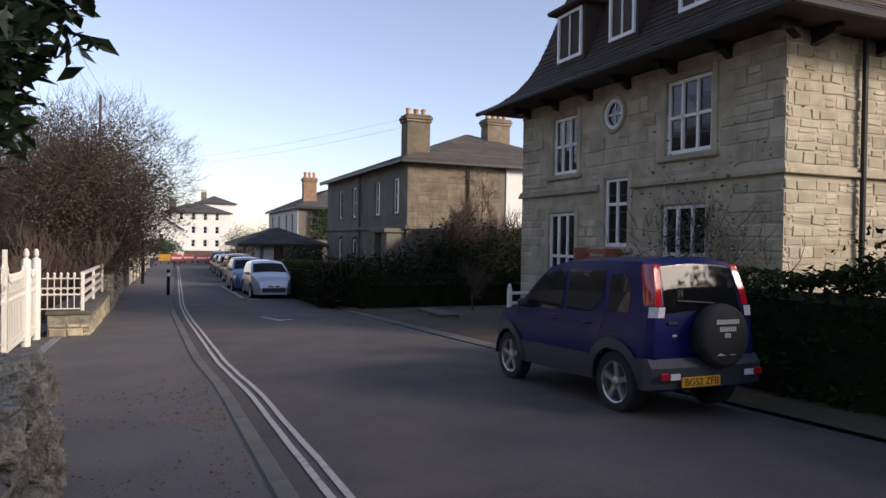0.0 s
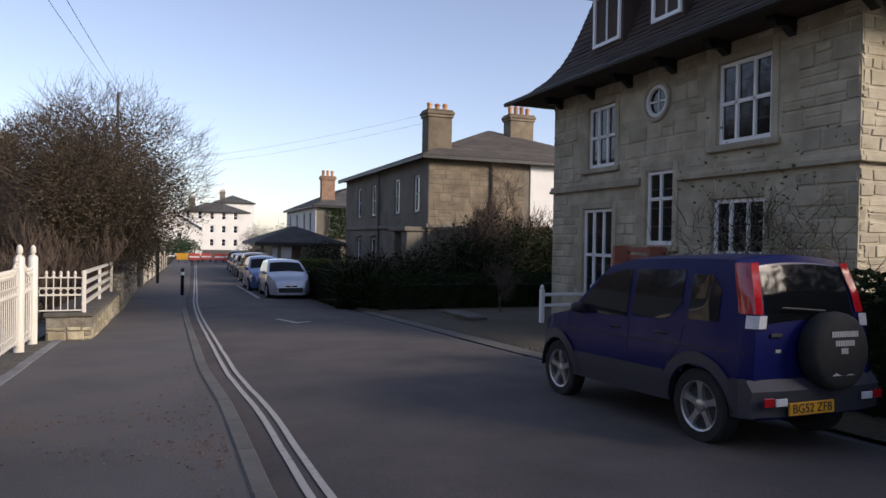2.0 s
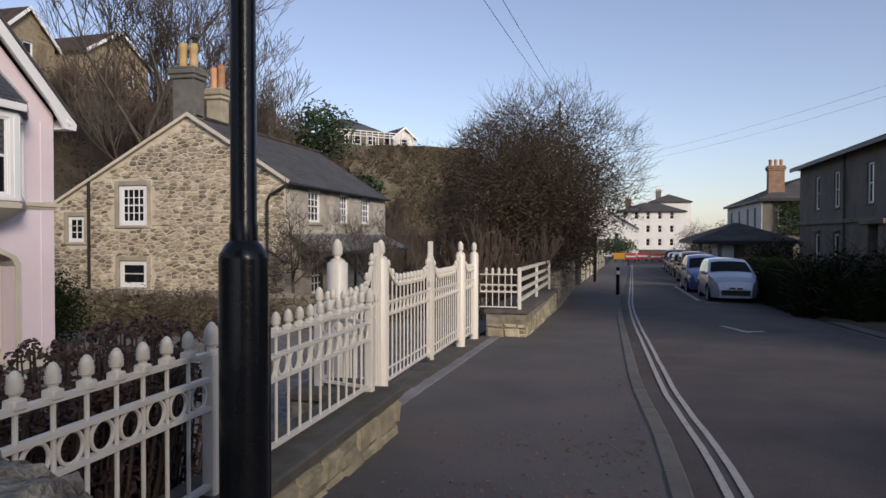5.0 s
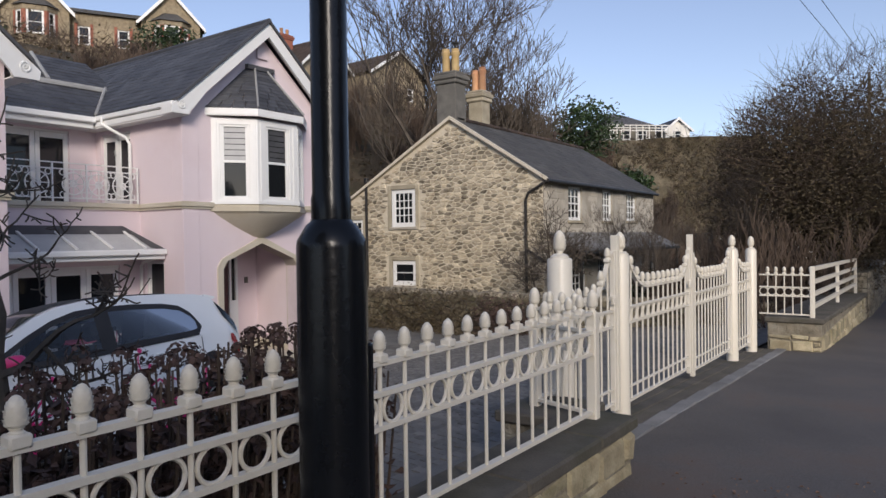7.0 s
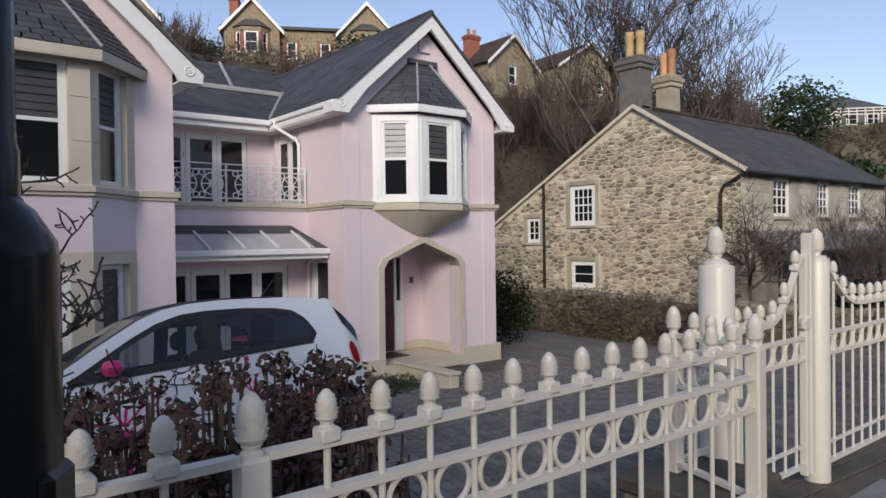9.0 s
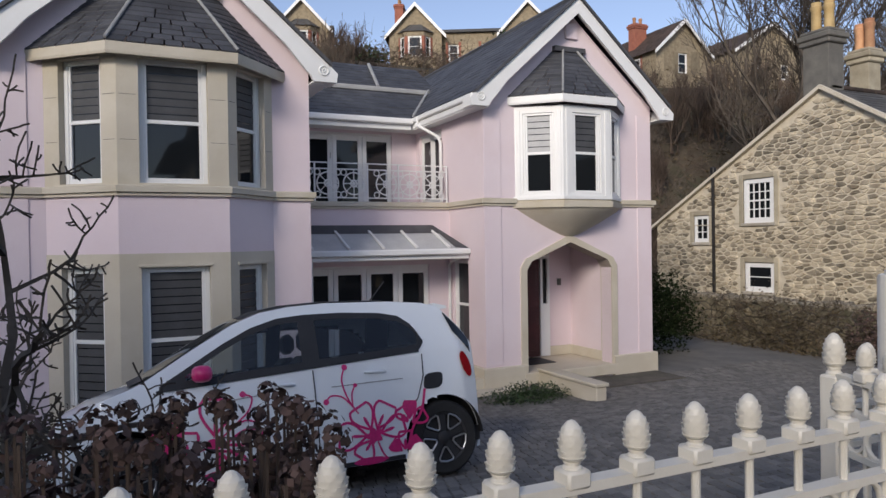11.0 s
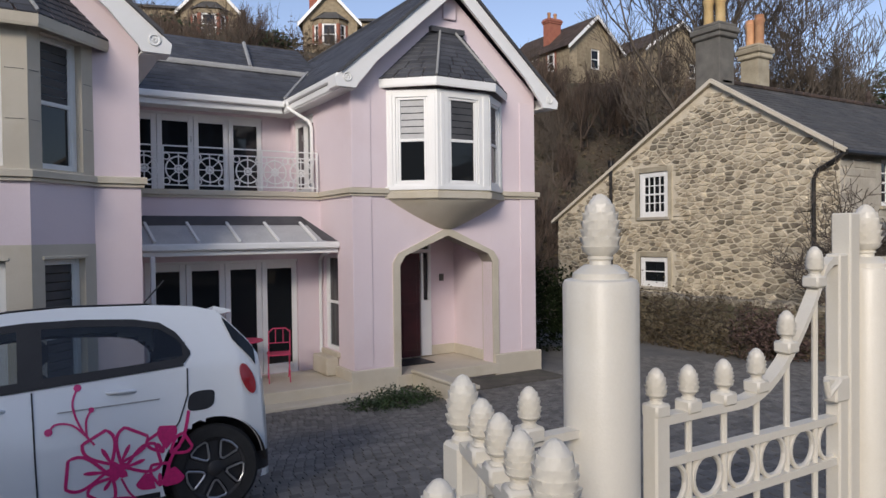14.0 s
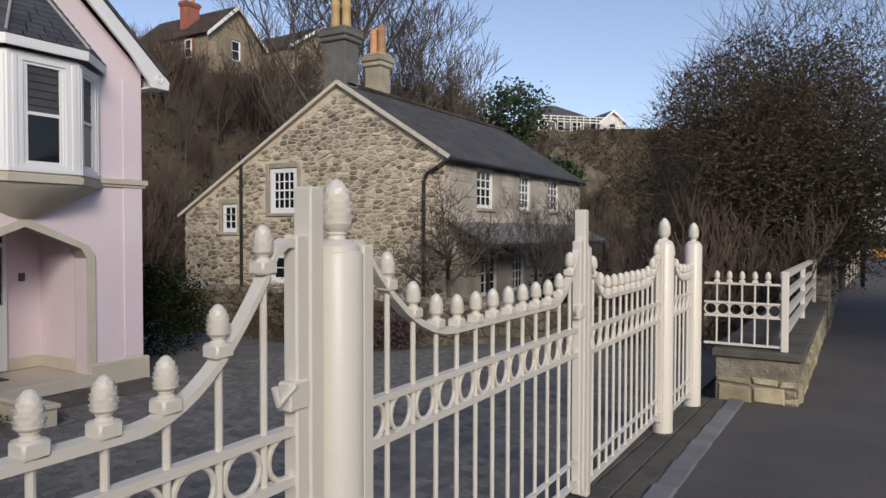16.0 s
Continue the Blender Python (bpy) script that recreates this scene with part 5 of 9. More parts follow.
# balcony railing of cast circles
bal = thing("balcony_railing", FX + 0.02, 8.18, 2.06, label="cream cast iron balcony railing of linked circles", category="railing")
for z in (0.07, 0.59, 0.70):
    part("rail", rail(Shape(), (0, 0, z), (0, 3.18, z), 0.026, 0.020), WHITE, bal)
for yy in (0.0, 0.56, 1.55, 2.16, 3.16):
    part("post", Shape().cbox(-0.014, 0.014, yy - 0.014, yy + 0.014, 0, 0.71, 0.003), WHITE, bal)
for yy in (0.28, 0.80, 1.29, 1.92, 2.39, 2.86):
    part("roundel", Shape().ring((0, yy, 0.33), 0.20, 0.013, "x", 20, 5).ring((0, yy, 0.33), 0.06, 0.014, "x", 12, 5).tube([(0, yy - 0.2, 0.33), (0, yy + 0.2, 0.33)], 0.010, 5).tube([(0, yy, 0.08), (0, yy, 0.58)], 0.010, 5).tube([(0, yy - 0.14, 0.19), (0, yy + 0.14, 0.47)], 0.009, 5).tube([(0, yy - 0.14, 0.47), (0, yy + 0.14, 0.19)], 0.009, 5), WHITE, bal, smooth=60)
    for a in (-1, 1):
        for b in (0.13, 0.53):
            part("circle", Shape().ring((0, yy + a * 0.19, b), 0.052, 0.010, "x", 12, 5), WHITE, bal, smooth=60)

# planter with low shrub beside the porch, bistro set on the terrace
planter = thing("planter_wall", 0, 0, 0, label="low cream stone planter edge beside the porch step", category="planter")
part("side_wall", Shape().cbox(-10.74, -9.05, 12.45, 12.66, -1.60, -1.08, 0.015), CREAM_STONE, planter)
part("cap", Shape().cbox(-10.74, -9.02, 12.42, 12.69, -1.08, -1.02, 0.012), CREAM_STONE, planter)
part("drain_cover", Shape().box(-10.72, -9.92, 12.9, 15.2, -1.345, -1.318), COPING, planter)


def bistro_chair(x, y, z, rz):
    t = thing("bistro_chair", x, y, z, rz, "folding pink metal garden chair on the terrace", "chair")
    part("seat", Shape().cbox(-0.19, 0.19, -0.19, 0.19, 0.44, 0.46, 0.004), PINK_METAL, t)
    for a in (-0.17, 0.17):
        part("leg", Shape().tube([(a, -0.22, 0), (a, 0.2, 0.46)], 0.01, 6), PINK_METAL, t)
        part("leg", Shape().tube([(a, 0.24, 0), (a, -0.16, 0.46), (a, -0.22, 0.86)], 0.01, 6), PINK_METAL, t)
    part("backrest", Shape().tube([(-0.17, -0.22, 0.84), (-0.1, -0.23, 0.90), (0.1, -0.23, 0.90), (0.17, -0.22, 0.84)], 0.011, 6).tube([(-0.17, -0.2, 0.66), (0.17, -0.2, 0.66)], 0.009, 6).tube([(-0.06, -0.21, 0.66), (-0.06, -0.23, 0.9)], 0.008, 6).tube([(0.06, -0.21, 0.66), (0.06, -0.23, 0.9)], 0.008, 6), PINK_METAL, t)


bistro_chair(-11.6, 10.40, -1.12, 75)
t = thing("bistro_table", -11.65, 9.85, -1.12, 0, "round pink metal garden table on the terrace", "table")
part("top", Shape().lathe([(0.02, 0.69), (0.29, 0.69), (0.30, 0.70), (0.29, 0.715), (0.02, 0.715)], n=24), PINK_METAL, t)
for a in (0, 120, 240):
    part("leg", Shape().tube([(0.05 * math.cos(radians(a)), 0.05 * math.sin(radians(a)), 0.69), (0.24 * math.cos(radians(a)), 0.24 * math.sin(radians(a)), 0)], 0.011, 6), PINK_METAL, t)

# ---- the stone cottage ----
cot = thing("stone_cottage", 0, 0, 0, label="golden rubble stone cottage with slate roof and tall chimneys", category="house")
CY, CE, CR, CW, CB = 22.49, -9.04, -12.35, -18.6, -1.5
CL = 10.0
gable = [(CW, CB), (CE, CB), (CE, 3.1), (CR, 5.2), (CW, 1.75)]
roof_z = lambda x: 3.1 + (CE - x) * (2.1 / (CE - CR)) if x > CR else 5.2 - (CR - x) * (3.45 / (CR - CW))
W_MAIN, W_LOW, W_SIDE = (-14.95, -13.88, 1.72, 3.02), (-14.93, -13.90, -0.30, 0.56), (-16.92, -16.28, 1.17, 2.02)
s = Shape()
m = facing(CW, CY, CB, 0)
holes = [(a - CW, b - CW, c - CB, d - CB) for a, b, c, d in (W_MAIN, W_LOW, W_SIDE)]
wall_sheet(s, m, CE - CW, 3.2, 0.4, [(a, b, c, min(d, 3.2)) for a, b, c, d in holes])
zc = CB + 3.2
s.prism([(CW, zc), (W_SIDE[0], zc), (W_SIDE[0], roof_z(W_SIDE[0])), (CW, 1.75)], CY, CY + 0.4, "y")
s.prism([(W_SIDE[0], 2.02), (W_SIDE[1], 2.02), (W_SIDE[1], roof_z(W_SIDE[1])), (W_SIDE[0], roof_z(W_SIDE[0]))], CY, CY + 0.4, "y")
s.prism([(W_SIDE[1], zc), (W_MAIN[0], zc), (W_MAIN[0], roof_z(W_MAIN[0])), (W_SIDE[1], roof_z(W_SIDE[1]))], CY, CY + 0.4, "y")
s.prism([(W_MAIN[0], 3.02), (W_MAIN[1], 3.02), (W_MAIN[1], roof_z(W_MAIN[1])), (W_MAIN[0], roof_z(W_MAIN[0]))], CY, CY + 0.4, "y")
s.prism([(W_MAIN[1], zc), (CE, zc), (CE, 3.1), (CR, 5.2), (W_MAIN[1], roof_z(W_MAIN[1]))], CY, CY + 0.4, "y")
gw = part("gable_wall", s, MORTAR, cot, "rubble gable wall with pale mortar")
clipf = lambda u, v: CB + v < roof_z(CW + u) - 0.06
hx = [(a - 0.13, b + 0.13, c - 0.1, d + 0.14) for a, b, c, d in holes]
ok = lambda x, z: clipf(x, z) and not any(q[0] < x < q[1] and q[2] < z < q[3] for q in hx)
lay_rubble(gw, m, rubble_cells(CE - CW, 6.8, 31, 0.175, 0.5, 0.034, ok), STONE_ONE, STONE, 300, key=lambda c: abs(c[0] - 6.6) + 0.9 * abs(c[1] - 3.6))
for a, b, c, d in (W_MAIN, W_LOW, W_SIDE):
    part("surround", Shape().cbox(a - 0.15, a, CY - 0.03, CY + 0.1, c - 0.1, d + 0.15, 0.01).cbox(b, b + 0.15, CY - 0.03, CY + 0.1, c - 0.1, d + 0.15, 0.01).cbox(a, b, CY - 0.03, CY + 0.1, d, d + 0.15, 0.01), ASHLAR, gw)
sash_window(cot, facing(W_MAIN[0], CY, W_MAIN[2], 0), 1.07, 1.30, "sash", 0.14, 0.08, 4, 4, sill=GREY_ASHLAR)
sash_window(cot, facing(W_LOW[0], CY, W_LOW[2], 0), 1.03, 0.86, "plain", 0.14, 0.08, 1, 2, sill=GREY_ASHLAR)
sash_window(cot, facing(W_SIDE[0], CY, W_SIDE[2], 0), 0.64, 0.85, "plain", 0.11, 0.08, 2, 3, sill=GREY_ASHLAR)
# side wall towards the street
s = Shape()
m = facing(CE, CY, CB, 90)
sw = [(24.25, 25.30, 1.84, 2.94), (27.05, 27.97, 1.86, 2.96), (29.4, 30.45, 1.88, 2.97), (24.5, 25.6, -0.6, 0.65), (26.6, 27.5, -0.6, 0.6)]
wall_sheet(s, m @ pose(0.4, 0, 0), CL - 0.4, 3.1 - CB, 0.4, [(a - CY - 0.4, b - CY - 0.4, c - CB, d - CB) for a, b, c, d in sw])
side_wall = part("side_wall", s, GREY_ASHLAR, cot, "dressed stone side wall")
lay_stones(side_wall, m, stones(m, CL, 3.1 - CB, [(a - CY - 0.1, b - CY + 0.1, c - CB - 0.1, d - CB + 0.1) for a, b, c, d in sw], 0.28, (0.4, 0.8), 0.012, 37, 0.01, 0.016), GREY_ASHLAR, GREY_ASHLAR, 60, key=lambda st: st[0])
for a, b, c, d in sw:
    sash_window(cot, facing(CE, a, c, 90), b - a, d - c, "sash", 0.09, 0.12, 3, 4, sill=ASHLAR)
# lean-to verandah
VX, VL = -7.95, 9.6
v = part("verandah_roof", roof_rows(Shape(), pose(VX, CY + 0.2, 0.90, 0, 0, 90), VL, VX - CE, 0.55, 0.2, 0.3, seed=9).add([(VX, CY + 0.2, 0.88), (VX, CY + 0.2 + VL, 0.88), (CE, CY + 0.2 + VL, 1.45), (CE, CY + 0.2, 1.45)], [(0, 1, 2, 3)]), VERANDAH, cot, "low pale grey verandah roof")
part("beam", Shape().cbox(VX - 0.06, VX + 0.04, CY + 0.2, CY + 0.2 + VL, 0.78, 0.88, 0.01), PIPE, v)
for y in (CY + 0.3, CY + 3.3, CY + 6.4, CY + VL):
    part("post", Shape().cbox(VX - 0.05, VX + 0.03, y - 0.04, y + 0.04, -1.5, 0.80, 0.01), PIPE, v)
s = Shape()
roof_rows(s, pose(CE + 0.16, CY - 0.12, 3.02, 0, 0, 90), CL + 0.3, CE + 0.16 - CR, 2.22, 0.2, 0.3, seed=41)
s.add([(CE + 0.16, CY - 0.12, 3.02), (CE + 0.16, CY + CL + 0.2, 3.02), (CR, CY + CL + 0.2, 5.24), (CR, CY - 0.12, 5.24)], [(0, 1, 2, 3)])
roof_rows(s, pose(CW - 0.16, CY + CL + 0.18, 1.68, 0, 0, -90), CL + 0.3, CR - CW + 0.16, 3.56, 0.22, 0.3, seed=42)
s.add([(CW - 0.16, CY - 0.12, 1.66), (CW - 0.16, CY + CL + 0.2, 1.66), (CR, CY + CL + 0.2, 5.22), (CR, CY - 0.12, 5.22)], [(3, 2, 1, 0)])
cr = part("roof", s, SLATE_OLD, cot, "grey slate roof")
s = Shape()
for i in range(22):
    y = CY + 0.2 + i * 0.46
    s.cbox(CR - 0.11, CR + 0.11, y, y + 0.45, 5.2, 5.32, 0.03)
part("ridge_tiles", s, TILE_BROWN, cr, "dark weathered ridge tiles")
part("ridge_finial", Shape().lathe([(0.09, 5.3), (0.06, 5.45), (0.1, 5.55), (0.02, 5.75)], (CR, CY + 7.6, 0), 8), TILE_BROWN, cr)
part("verge", Shape().prism([(CE + 0.18, 3.0), (CE + 0.18, 3.1), (CR, 5.30), (CR, 5.19)], CY - 0.16, CY - 0.02, "y").prism([(CW - 0.2, 1.62), (CW - 0.2, 1.72), (CR, 5.30), (CR, 5.19)], CY - 0.15, CY - 0.02, "y"), CREAM_STONE, cr, "pale mortar verge")
part("gutter", Shape().tube([(CE + 0.2, CY - 0.1, 3.0), (CE + 0.2, CY + CL, 3.0)], 0.06, 6), PIPE, cot)
part("downpipe", Shape().tube([(CE + 0.16, CY - 0.08, 3.0), (CE - 0.05, CY - 0.12, 2.85), (CE - 0.45, CY - 0.1, 2.65), (CE - 0.55, CY - 0.08, 2.45), (CE - 0.55, CY - 0.08, CB)], 0.045, 8).tube([(CE - 0.55, CY - 0.09, 0.95), (CE + 0.1, CY - 0.09, 0.55)], 0.035, 6), PIPE, cot, "black cast iron downpipe")
part("downpipe", Shape().tube([(-16.02, CY - 0.1, 3.45), (-16.02, CY - 0.1, CB)], 0.05, 8).cbox(-16.1, -15.94, CY - 0.16, CY - 0.02, 3.3, 3.5, 0.02), PIPE, cot, "black cast iron downpipe")


def chimney(parent, x, y, w, d, z0, z1, pots, mat, pot_mat=None, pot_h=0.75, cap=True, name="chimney"):
    s = Shape().cbox(x - w / 2, x + w / 2, y - d / 2, y + d / 2, z0, z1, 0.015)
    if cap:
        s.cbox(x - w / 2 - 0.07, x + w / 2 + 0.07, y - d / 2 - 0.07, y + d / 2 + 0.07, z1 - 0.30, z1 - 0.16, 0.03)
        s.cbox(x - w / 2 - 0.11, x + w / 2 + 0.11, y - d / 2 - 0.11, y + d / 2 + 0.11, z1 - 0.16, z1, 0.03)
        s.cbox(x - w / 2 - 0.05, x + w / 2 + 0.05, y - d / 2 - 0.05, y + d / 2 + 0.05, z1, z1 + 0.1, 0.03)
    c = part(name, s, mat, parent)
    k = len(pots)
    for i, p in enumerate(pots):
        px, py = (x + (i - (k - 1) / 2) * w / max(k, 1), y) if w >= d else (x, y + (i - (k - 1) / 2) * d / max(k, 1))
        h = pot_h * p
        part("chimney_pot", Shape().lathe([(0.13, 0.05), (0.125, h * 0.75), (0.15, h * 0.8), (0.15, h * 0.88), (0.125, h * 0.9), (0.13, h), (0.09, h)], (px, py, z1), 12), pot_mat or BUFF_POT, c, smooth=40)
    return c


c1 = chimney(cot, -12.62, CY + 0.40, 0.76, 0.62, 4.6, 6.72, (1.0, 0.95), CHIMNEY_RENDER, BUFF_POT, 0.92)
part("cowl", Shape().lathe([(0.04, 7.62), (0.04, 7.78), (0.13, 7.78), (0.12, 7.83)], (-12.43, CY + 0.40, 0), 8), PIPE, c1)
chimney(cot, -12.62, CY + 2.15, 0.56, 0.52, 4.8, 6.40, (1.0, 1.1), ASHLAR, TERRA, 0.85)

# stone garden wall before the cottage, with ivy
gwall = thing("garden_wall_far", 0, 0, 0, label="mossy rubble garden wall overgrown with ivy", category="wall", kind="structure")
part("core", Shape().box(-15.5, -2.2, 19.55, 19.95, -1.7, -0.28), COPING, gwall)
m = facing(-15.5, 19.55, -1.55, 0)
lay_rubble(gwall, m, rubble_cells(13.3, 1.3, 51, 0.24, 0.6, 0.03), MOSS_STONE, MOSS_STONE, 280, key=lambda c: abs(c[0] - 3), proud=0.035)
rnd = random.Random(8)
x = -15.5
while x < -2.3:
    w = rnd.uniform(0.2, 0.4)
    boulder(x + w / 2, 19.74, -0.25, w / 2 * 1.1, 0.22, rnd.uniform(0.07, 0.13), x, RUBBLE_GREY, gwall, "cap_stone")
    x += w

# ---- the tall stone house across the road ----
hA = thing("stone_villa", 0, 0, 0, label="large sandstone house with brown mansard roof and white windows", category="house")
AX, AY0, AY1, AZ, AE = 9.9, 8.43, 17.1, -0.75, 5.12
s = Shape()
m = facing(AX, AY1, AZ, -90)
A_WIN = [(10.05, 11.28, 3.30, 4.76), (14.43, 15.50, 3.24, 4.66), (12.46, 13.30, 1.45, 2.98), (14.48, 15.67, 0.10, 2.27), (10.15, 11.36, 0.35, 2.30)]
holes = [(AY1 - b, AY1 - a, c - AZ, d - AZ) for a, b, c, d in A_WIN] + [(AY1 - 13.28, AY1 - 12.72, 4.14 - AZ, 4.70 - AZ)]
wall_sheet(s, m, AY1 - AY0, AE - AZ, 0.4, holes)
m2 = facing(AX + 0.401, AY0, AZ, 0)
wall_sheet(s, m2, 9.5, AE - AZ, 0.4, [])
s.box(AX + 0.4, 19.8, AY1 - 0.4, AY1, AZ, AE).box(19.4, 19.8, AY0 + 0.4, AY1 - 0.4, AZ, AE)
wA = part("wall", s, ASHLAR, hA, "coursed sandstone wall")
out = [(a - 0.16, b + 0.16, c - 0.14, d + 0.18) for a, b, c, d in holes]
band_z = 2.72 - AZ
sts = stones(m, AY1 - AY0, AE - AZ, out + [(0, 99, band_z, band_z + 0.16)], 0.27, (0.28, 0.75), 0.02, 61, 0.02, 0.024)
lay_stones(wA, m, sts, ASHLAR_ONE, ASHLAR, 200, key=lambda st: -st[0])
m2b = facing(AX, AY0, AZ, 0)
bandfree = lambda x, z: not band_z - 0.01 < z < band_z + 0.17
lay_stones(wA, m2b, stones(m2b, 9.8, AE - AZ, [(0, 99, band_z, band_z + 0.16)], 0.19, (0.18, 0.5), 0.014, 67, 0.035, 0.03), ASHLAR_ONE, ASHLAR, 220, key=lambda st: st[0])
part("wall_end", Shape().box(AX + 0.002, AX + 0.4, AY0 + 0.006, AY0 + 0.4, AZ, AE), ASHLAR, wA)
part("string_course", Shape().cbox(AX - 0.10, AX - 0.002, AY0 - 0.1, 12.28, 2.72, 2.80, 0.01).cbox(AX - 0.06, AX - 0.002, AY0 - 0.06, 12.28, 2.80, 2.88, 0.01).cbox(AX - 0.10, AX - 0.002, 13.48, AY1 + 0.05, 2.72, 2.80, 0.01).cbox(AX - 0.06, AX - 0.002, 13.48, AY1 + 0.05, 2.80, 2.88, 0.01).cbox(AX, 19.8, AY0 - 0.10, AY0 - 0.002, 2.72, 2.80, 0.01).cbox(AX, 19.8, AY0 - 0.06, AY0 - 0.002, 2.80, 2.88, 0.01), ASHLAR, hA)
for (a, b, c, d), (cols, rows) in zip(A_WIN, ((3, 2), (3, 2), (2, 3), (3, 2), (3, 2))):
    w = sash_window(hA, facing(AX, b, c, -90), b - a, d - c, "plain", 0.075, 0.10, cols, 1, glass=GLASS)
    mm = facing(AX, b, c, -90)
    tr = Shape()
    f = 0.5 if rows == 2 else 0.62
    tr.cbox(0.05, b - a - 0.05, 0.03, 0.095, (d - c) * f - 0.035, (d - c) * f + 0.035, 0.005, mm)
    for i in range(1, cols):
        xx = (b - a) * i / cols
        tr.cbox(xx - 0.03, xx + 0.03, 0.03, 0.095, 0.06, d - c - 0.06, 0.005, mm)
    part("mullions", tr, WHITE, w, "white mullion and transom")
    sur = Shape()
    sur.cbox(-0.15, -0.005, -0.03, 0.1, -0.02, d - c + 0.15, 0.01, mm).cbox(b - a + 0.005, b - a + 0.15, -0.03, 0.1, -0.02, d - c + 0.15, 0.01, mm).cbox(-0.005, b - a + 0.005, -0.03, 0.1, d - c + 0.005, d - c + 0.15, 0.01, mm)
    part("surround", sur, ASHLAR, w, "stone window surround")
    part("sill", Shape().cbox(-0.2, b - a + 0.2, -0.09, 0.06, -0.14, -0.02, 0.02, mm), ASHLAR, w)
    lead = Shape()
    for k in range(1, 4):
        zz = (d - c) * k / 4
        lead.box(0.08, b - a - 0.08, 0.078, 0.082, zz - 0.006, zz + 0.006, mm)
    part("leading", lead, LEAD_DARK, w)
rw = part("round_window", Shape().ring((AX + 0.02, 13.0, 4.42), 0.30, 0.05, "x", 28, 8), WHITE, hA, "round white window", smooth=60)
part("pane", Shape().loft([[(xx, 13.0 + 0.28 * math.cos(2 * math.pi * j / 24), 4.42 + 0.28 * math.sin(2 * math.pi * j / 24)) for j in range(24)] for xx in (AX + 0.05, AX + 0.06)]), GLASS, rw)
part("glazing_bar", Shape().cbox(AX + 0.03, AX + 0.05, 12.985, 13.015, 4.15, 4.69, 0.003).cbox(AX + 0.03, AX + 0.05, 12.73, 13.27, 4.40, 4.44, 0.003), WHITE, rw)
part("surround", Shape().ring((AX - 0.005, 13.0, 4.42), 0.39, 0.055, "x", 28, 6), ASHLAR, rw)
part("arch_head", Shape().prism([(12.46 + 0.84 * i / 12, 2.98 + 0.14 * math.sin(math.pi * i / 12)) for i in range(13)], AX - 0.02, AX + 0.08, "x"), WHITE, hA)
# overhanging eave, brackets and swept mansard roof
part("soffit", Shape().box(AX - 0.85, 20.6, AY0 - 0.85, AY1 + 0.85, AE + 0.06, AE + 0.12), WHITE_RENDER, hA, "pale plaster soffit")
for y in [AY0 - 0.2 + i * 1.42 for i in range(7)]:
    part("bracket", Shape().prism([(AX - 0.5, AE + 0.06), (AX - 0.5, AE - 0.06), (AX - 0.42, AE - 0.16), (AX - 0.2, AE - 0.12), (AX, AE - 0.25), (AX, AE + 0.06)], y - 0.08, y + 0.08, "y"), PIPE, hA, "dark carved eave bracket")
for x in [AX + 0.6 + i * 1.6 for i in range(6)]:
    part("bracket", Shape().prism([(AY0 - 0.5, AE + 0.06), (AY0 - 0.5, AE - 0.06), (AY0 - 0.42, AE - 0.16), (AY0, AE - 0.25), (AY0, AE + 0.06)], x - 0.08, x + 0.08, "x"), PIPE, hA, "dark carved eave bracket")
prof = [(0.95, 5.14), (0.88, 5.22), (0.50, 5.42), (0.16, 5.70), (-0.10, 6.05), (-0.29, 6.45), (-0.45, 6.9), (-0.60, 7.4), (-0.74, 7.85), (-1.0, 8.8), (-2.5, 9.7)]
fine = []
for (o0, z0), (o1, z1) in zip(prof, prof[1:]):
    k = max(1, int(math.hypot(o1 - o0, z1 - z0) / 0.13))
    for i in range(k):
        f = i / k
        fine += [(o0 + (o1 - o0) * f + 0.018, z0 + (z1 - z0) * f), (o0 + (o1 - o0) * (i + 1) / k, z0 + (z1 - z0) * (i + 1) / k)]
rnd = random.Random(4)
rings = []
for o, z in fine:
    x0, x1, y0, y1 = AX - o, 19.8 + o, AY0 - o, AY1 + o
    n = 30
    ring = [(x0, y1 + (y0 - y1) * i / n) for i in range(n)] + [(x0 + (x1 - x0) * i / n, y0) for i in range(n)] + [(x1, y0 + (y1 - y0) * i / n) for i in range(n)] + [(x1 + (x0 - x1) * i / n, y1) for i in range(n)]
    rings.append([(x, y, z + rnd.uniform(-0.006, 0.006)) for x, y in ring])
rA = part("roof", Shape().loft(rings), TILE_BROWN, hA, "swept brown tiled mansard roof")
for y0, y1 in ((14.3, 15.35), (12.3, 13.2), (10.05, 10.95)):
    zb = 6.05
    part("dormer", Shape().box(AX + 0.0, AX + 1.3, y0 - 0.08, y1 + 0.08, zb - 0.1, zb + 1.25), TILE_BROWN, hA)
    part("dormer_roof", Shape().cbox(AX - 0.22, AX + 1.3, y0 - 0.25, y1 + 0.25, zb + 1.25, zb + 1.36, 0.03), TILE_BROWN, hA)
    sash_window(hA, facing(AX - 0.02, y1, zb, -90), y1 - y0, 1.2, "plain", 0.08, 0.06, 2, 1, proud=0.03)
part("gutter", Shape().tube([(AX - 0.98, AY0 - 0.95, 5.13), (AX - 0.98, AY1 + 0.95, 5.13)], 0.06, 6).tube([(AX - 0.98, AY0 - 0.97, 5.13), (20.6, AY0 - 0.97, 5.13)], 0.06, 6), PIPE, hA)
part("downpipe", Shape().tube([(AX + 1.75, AY0 - 0.1, 5.1), (AX + 1.75, AY0 - 0.1, AZ)], 0.05, 8), PIPE, hA)

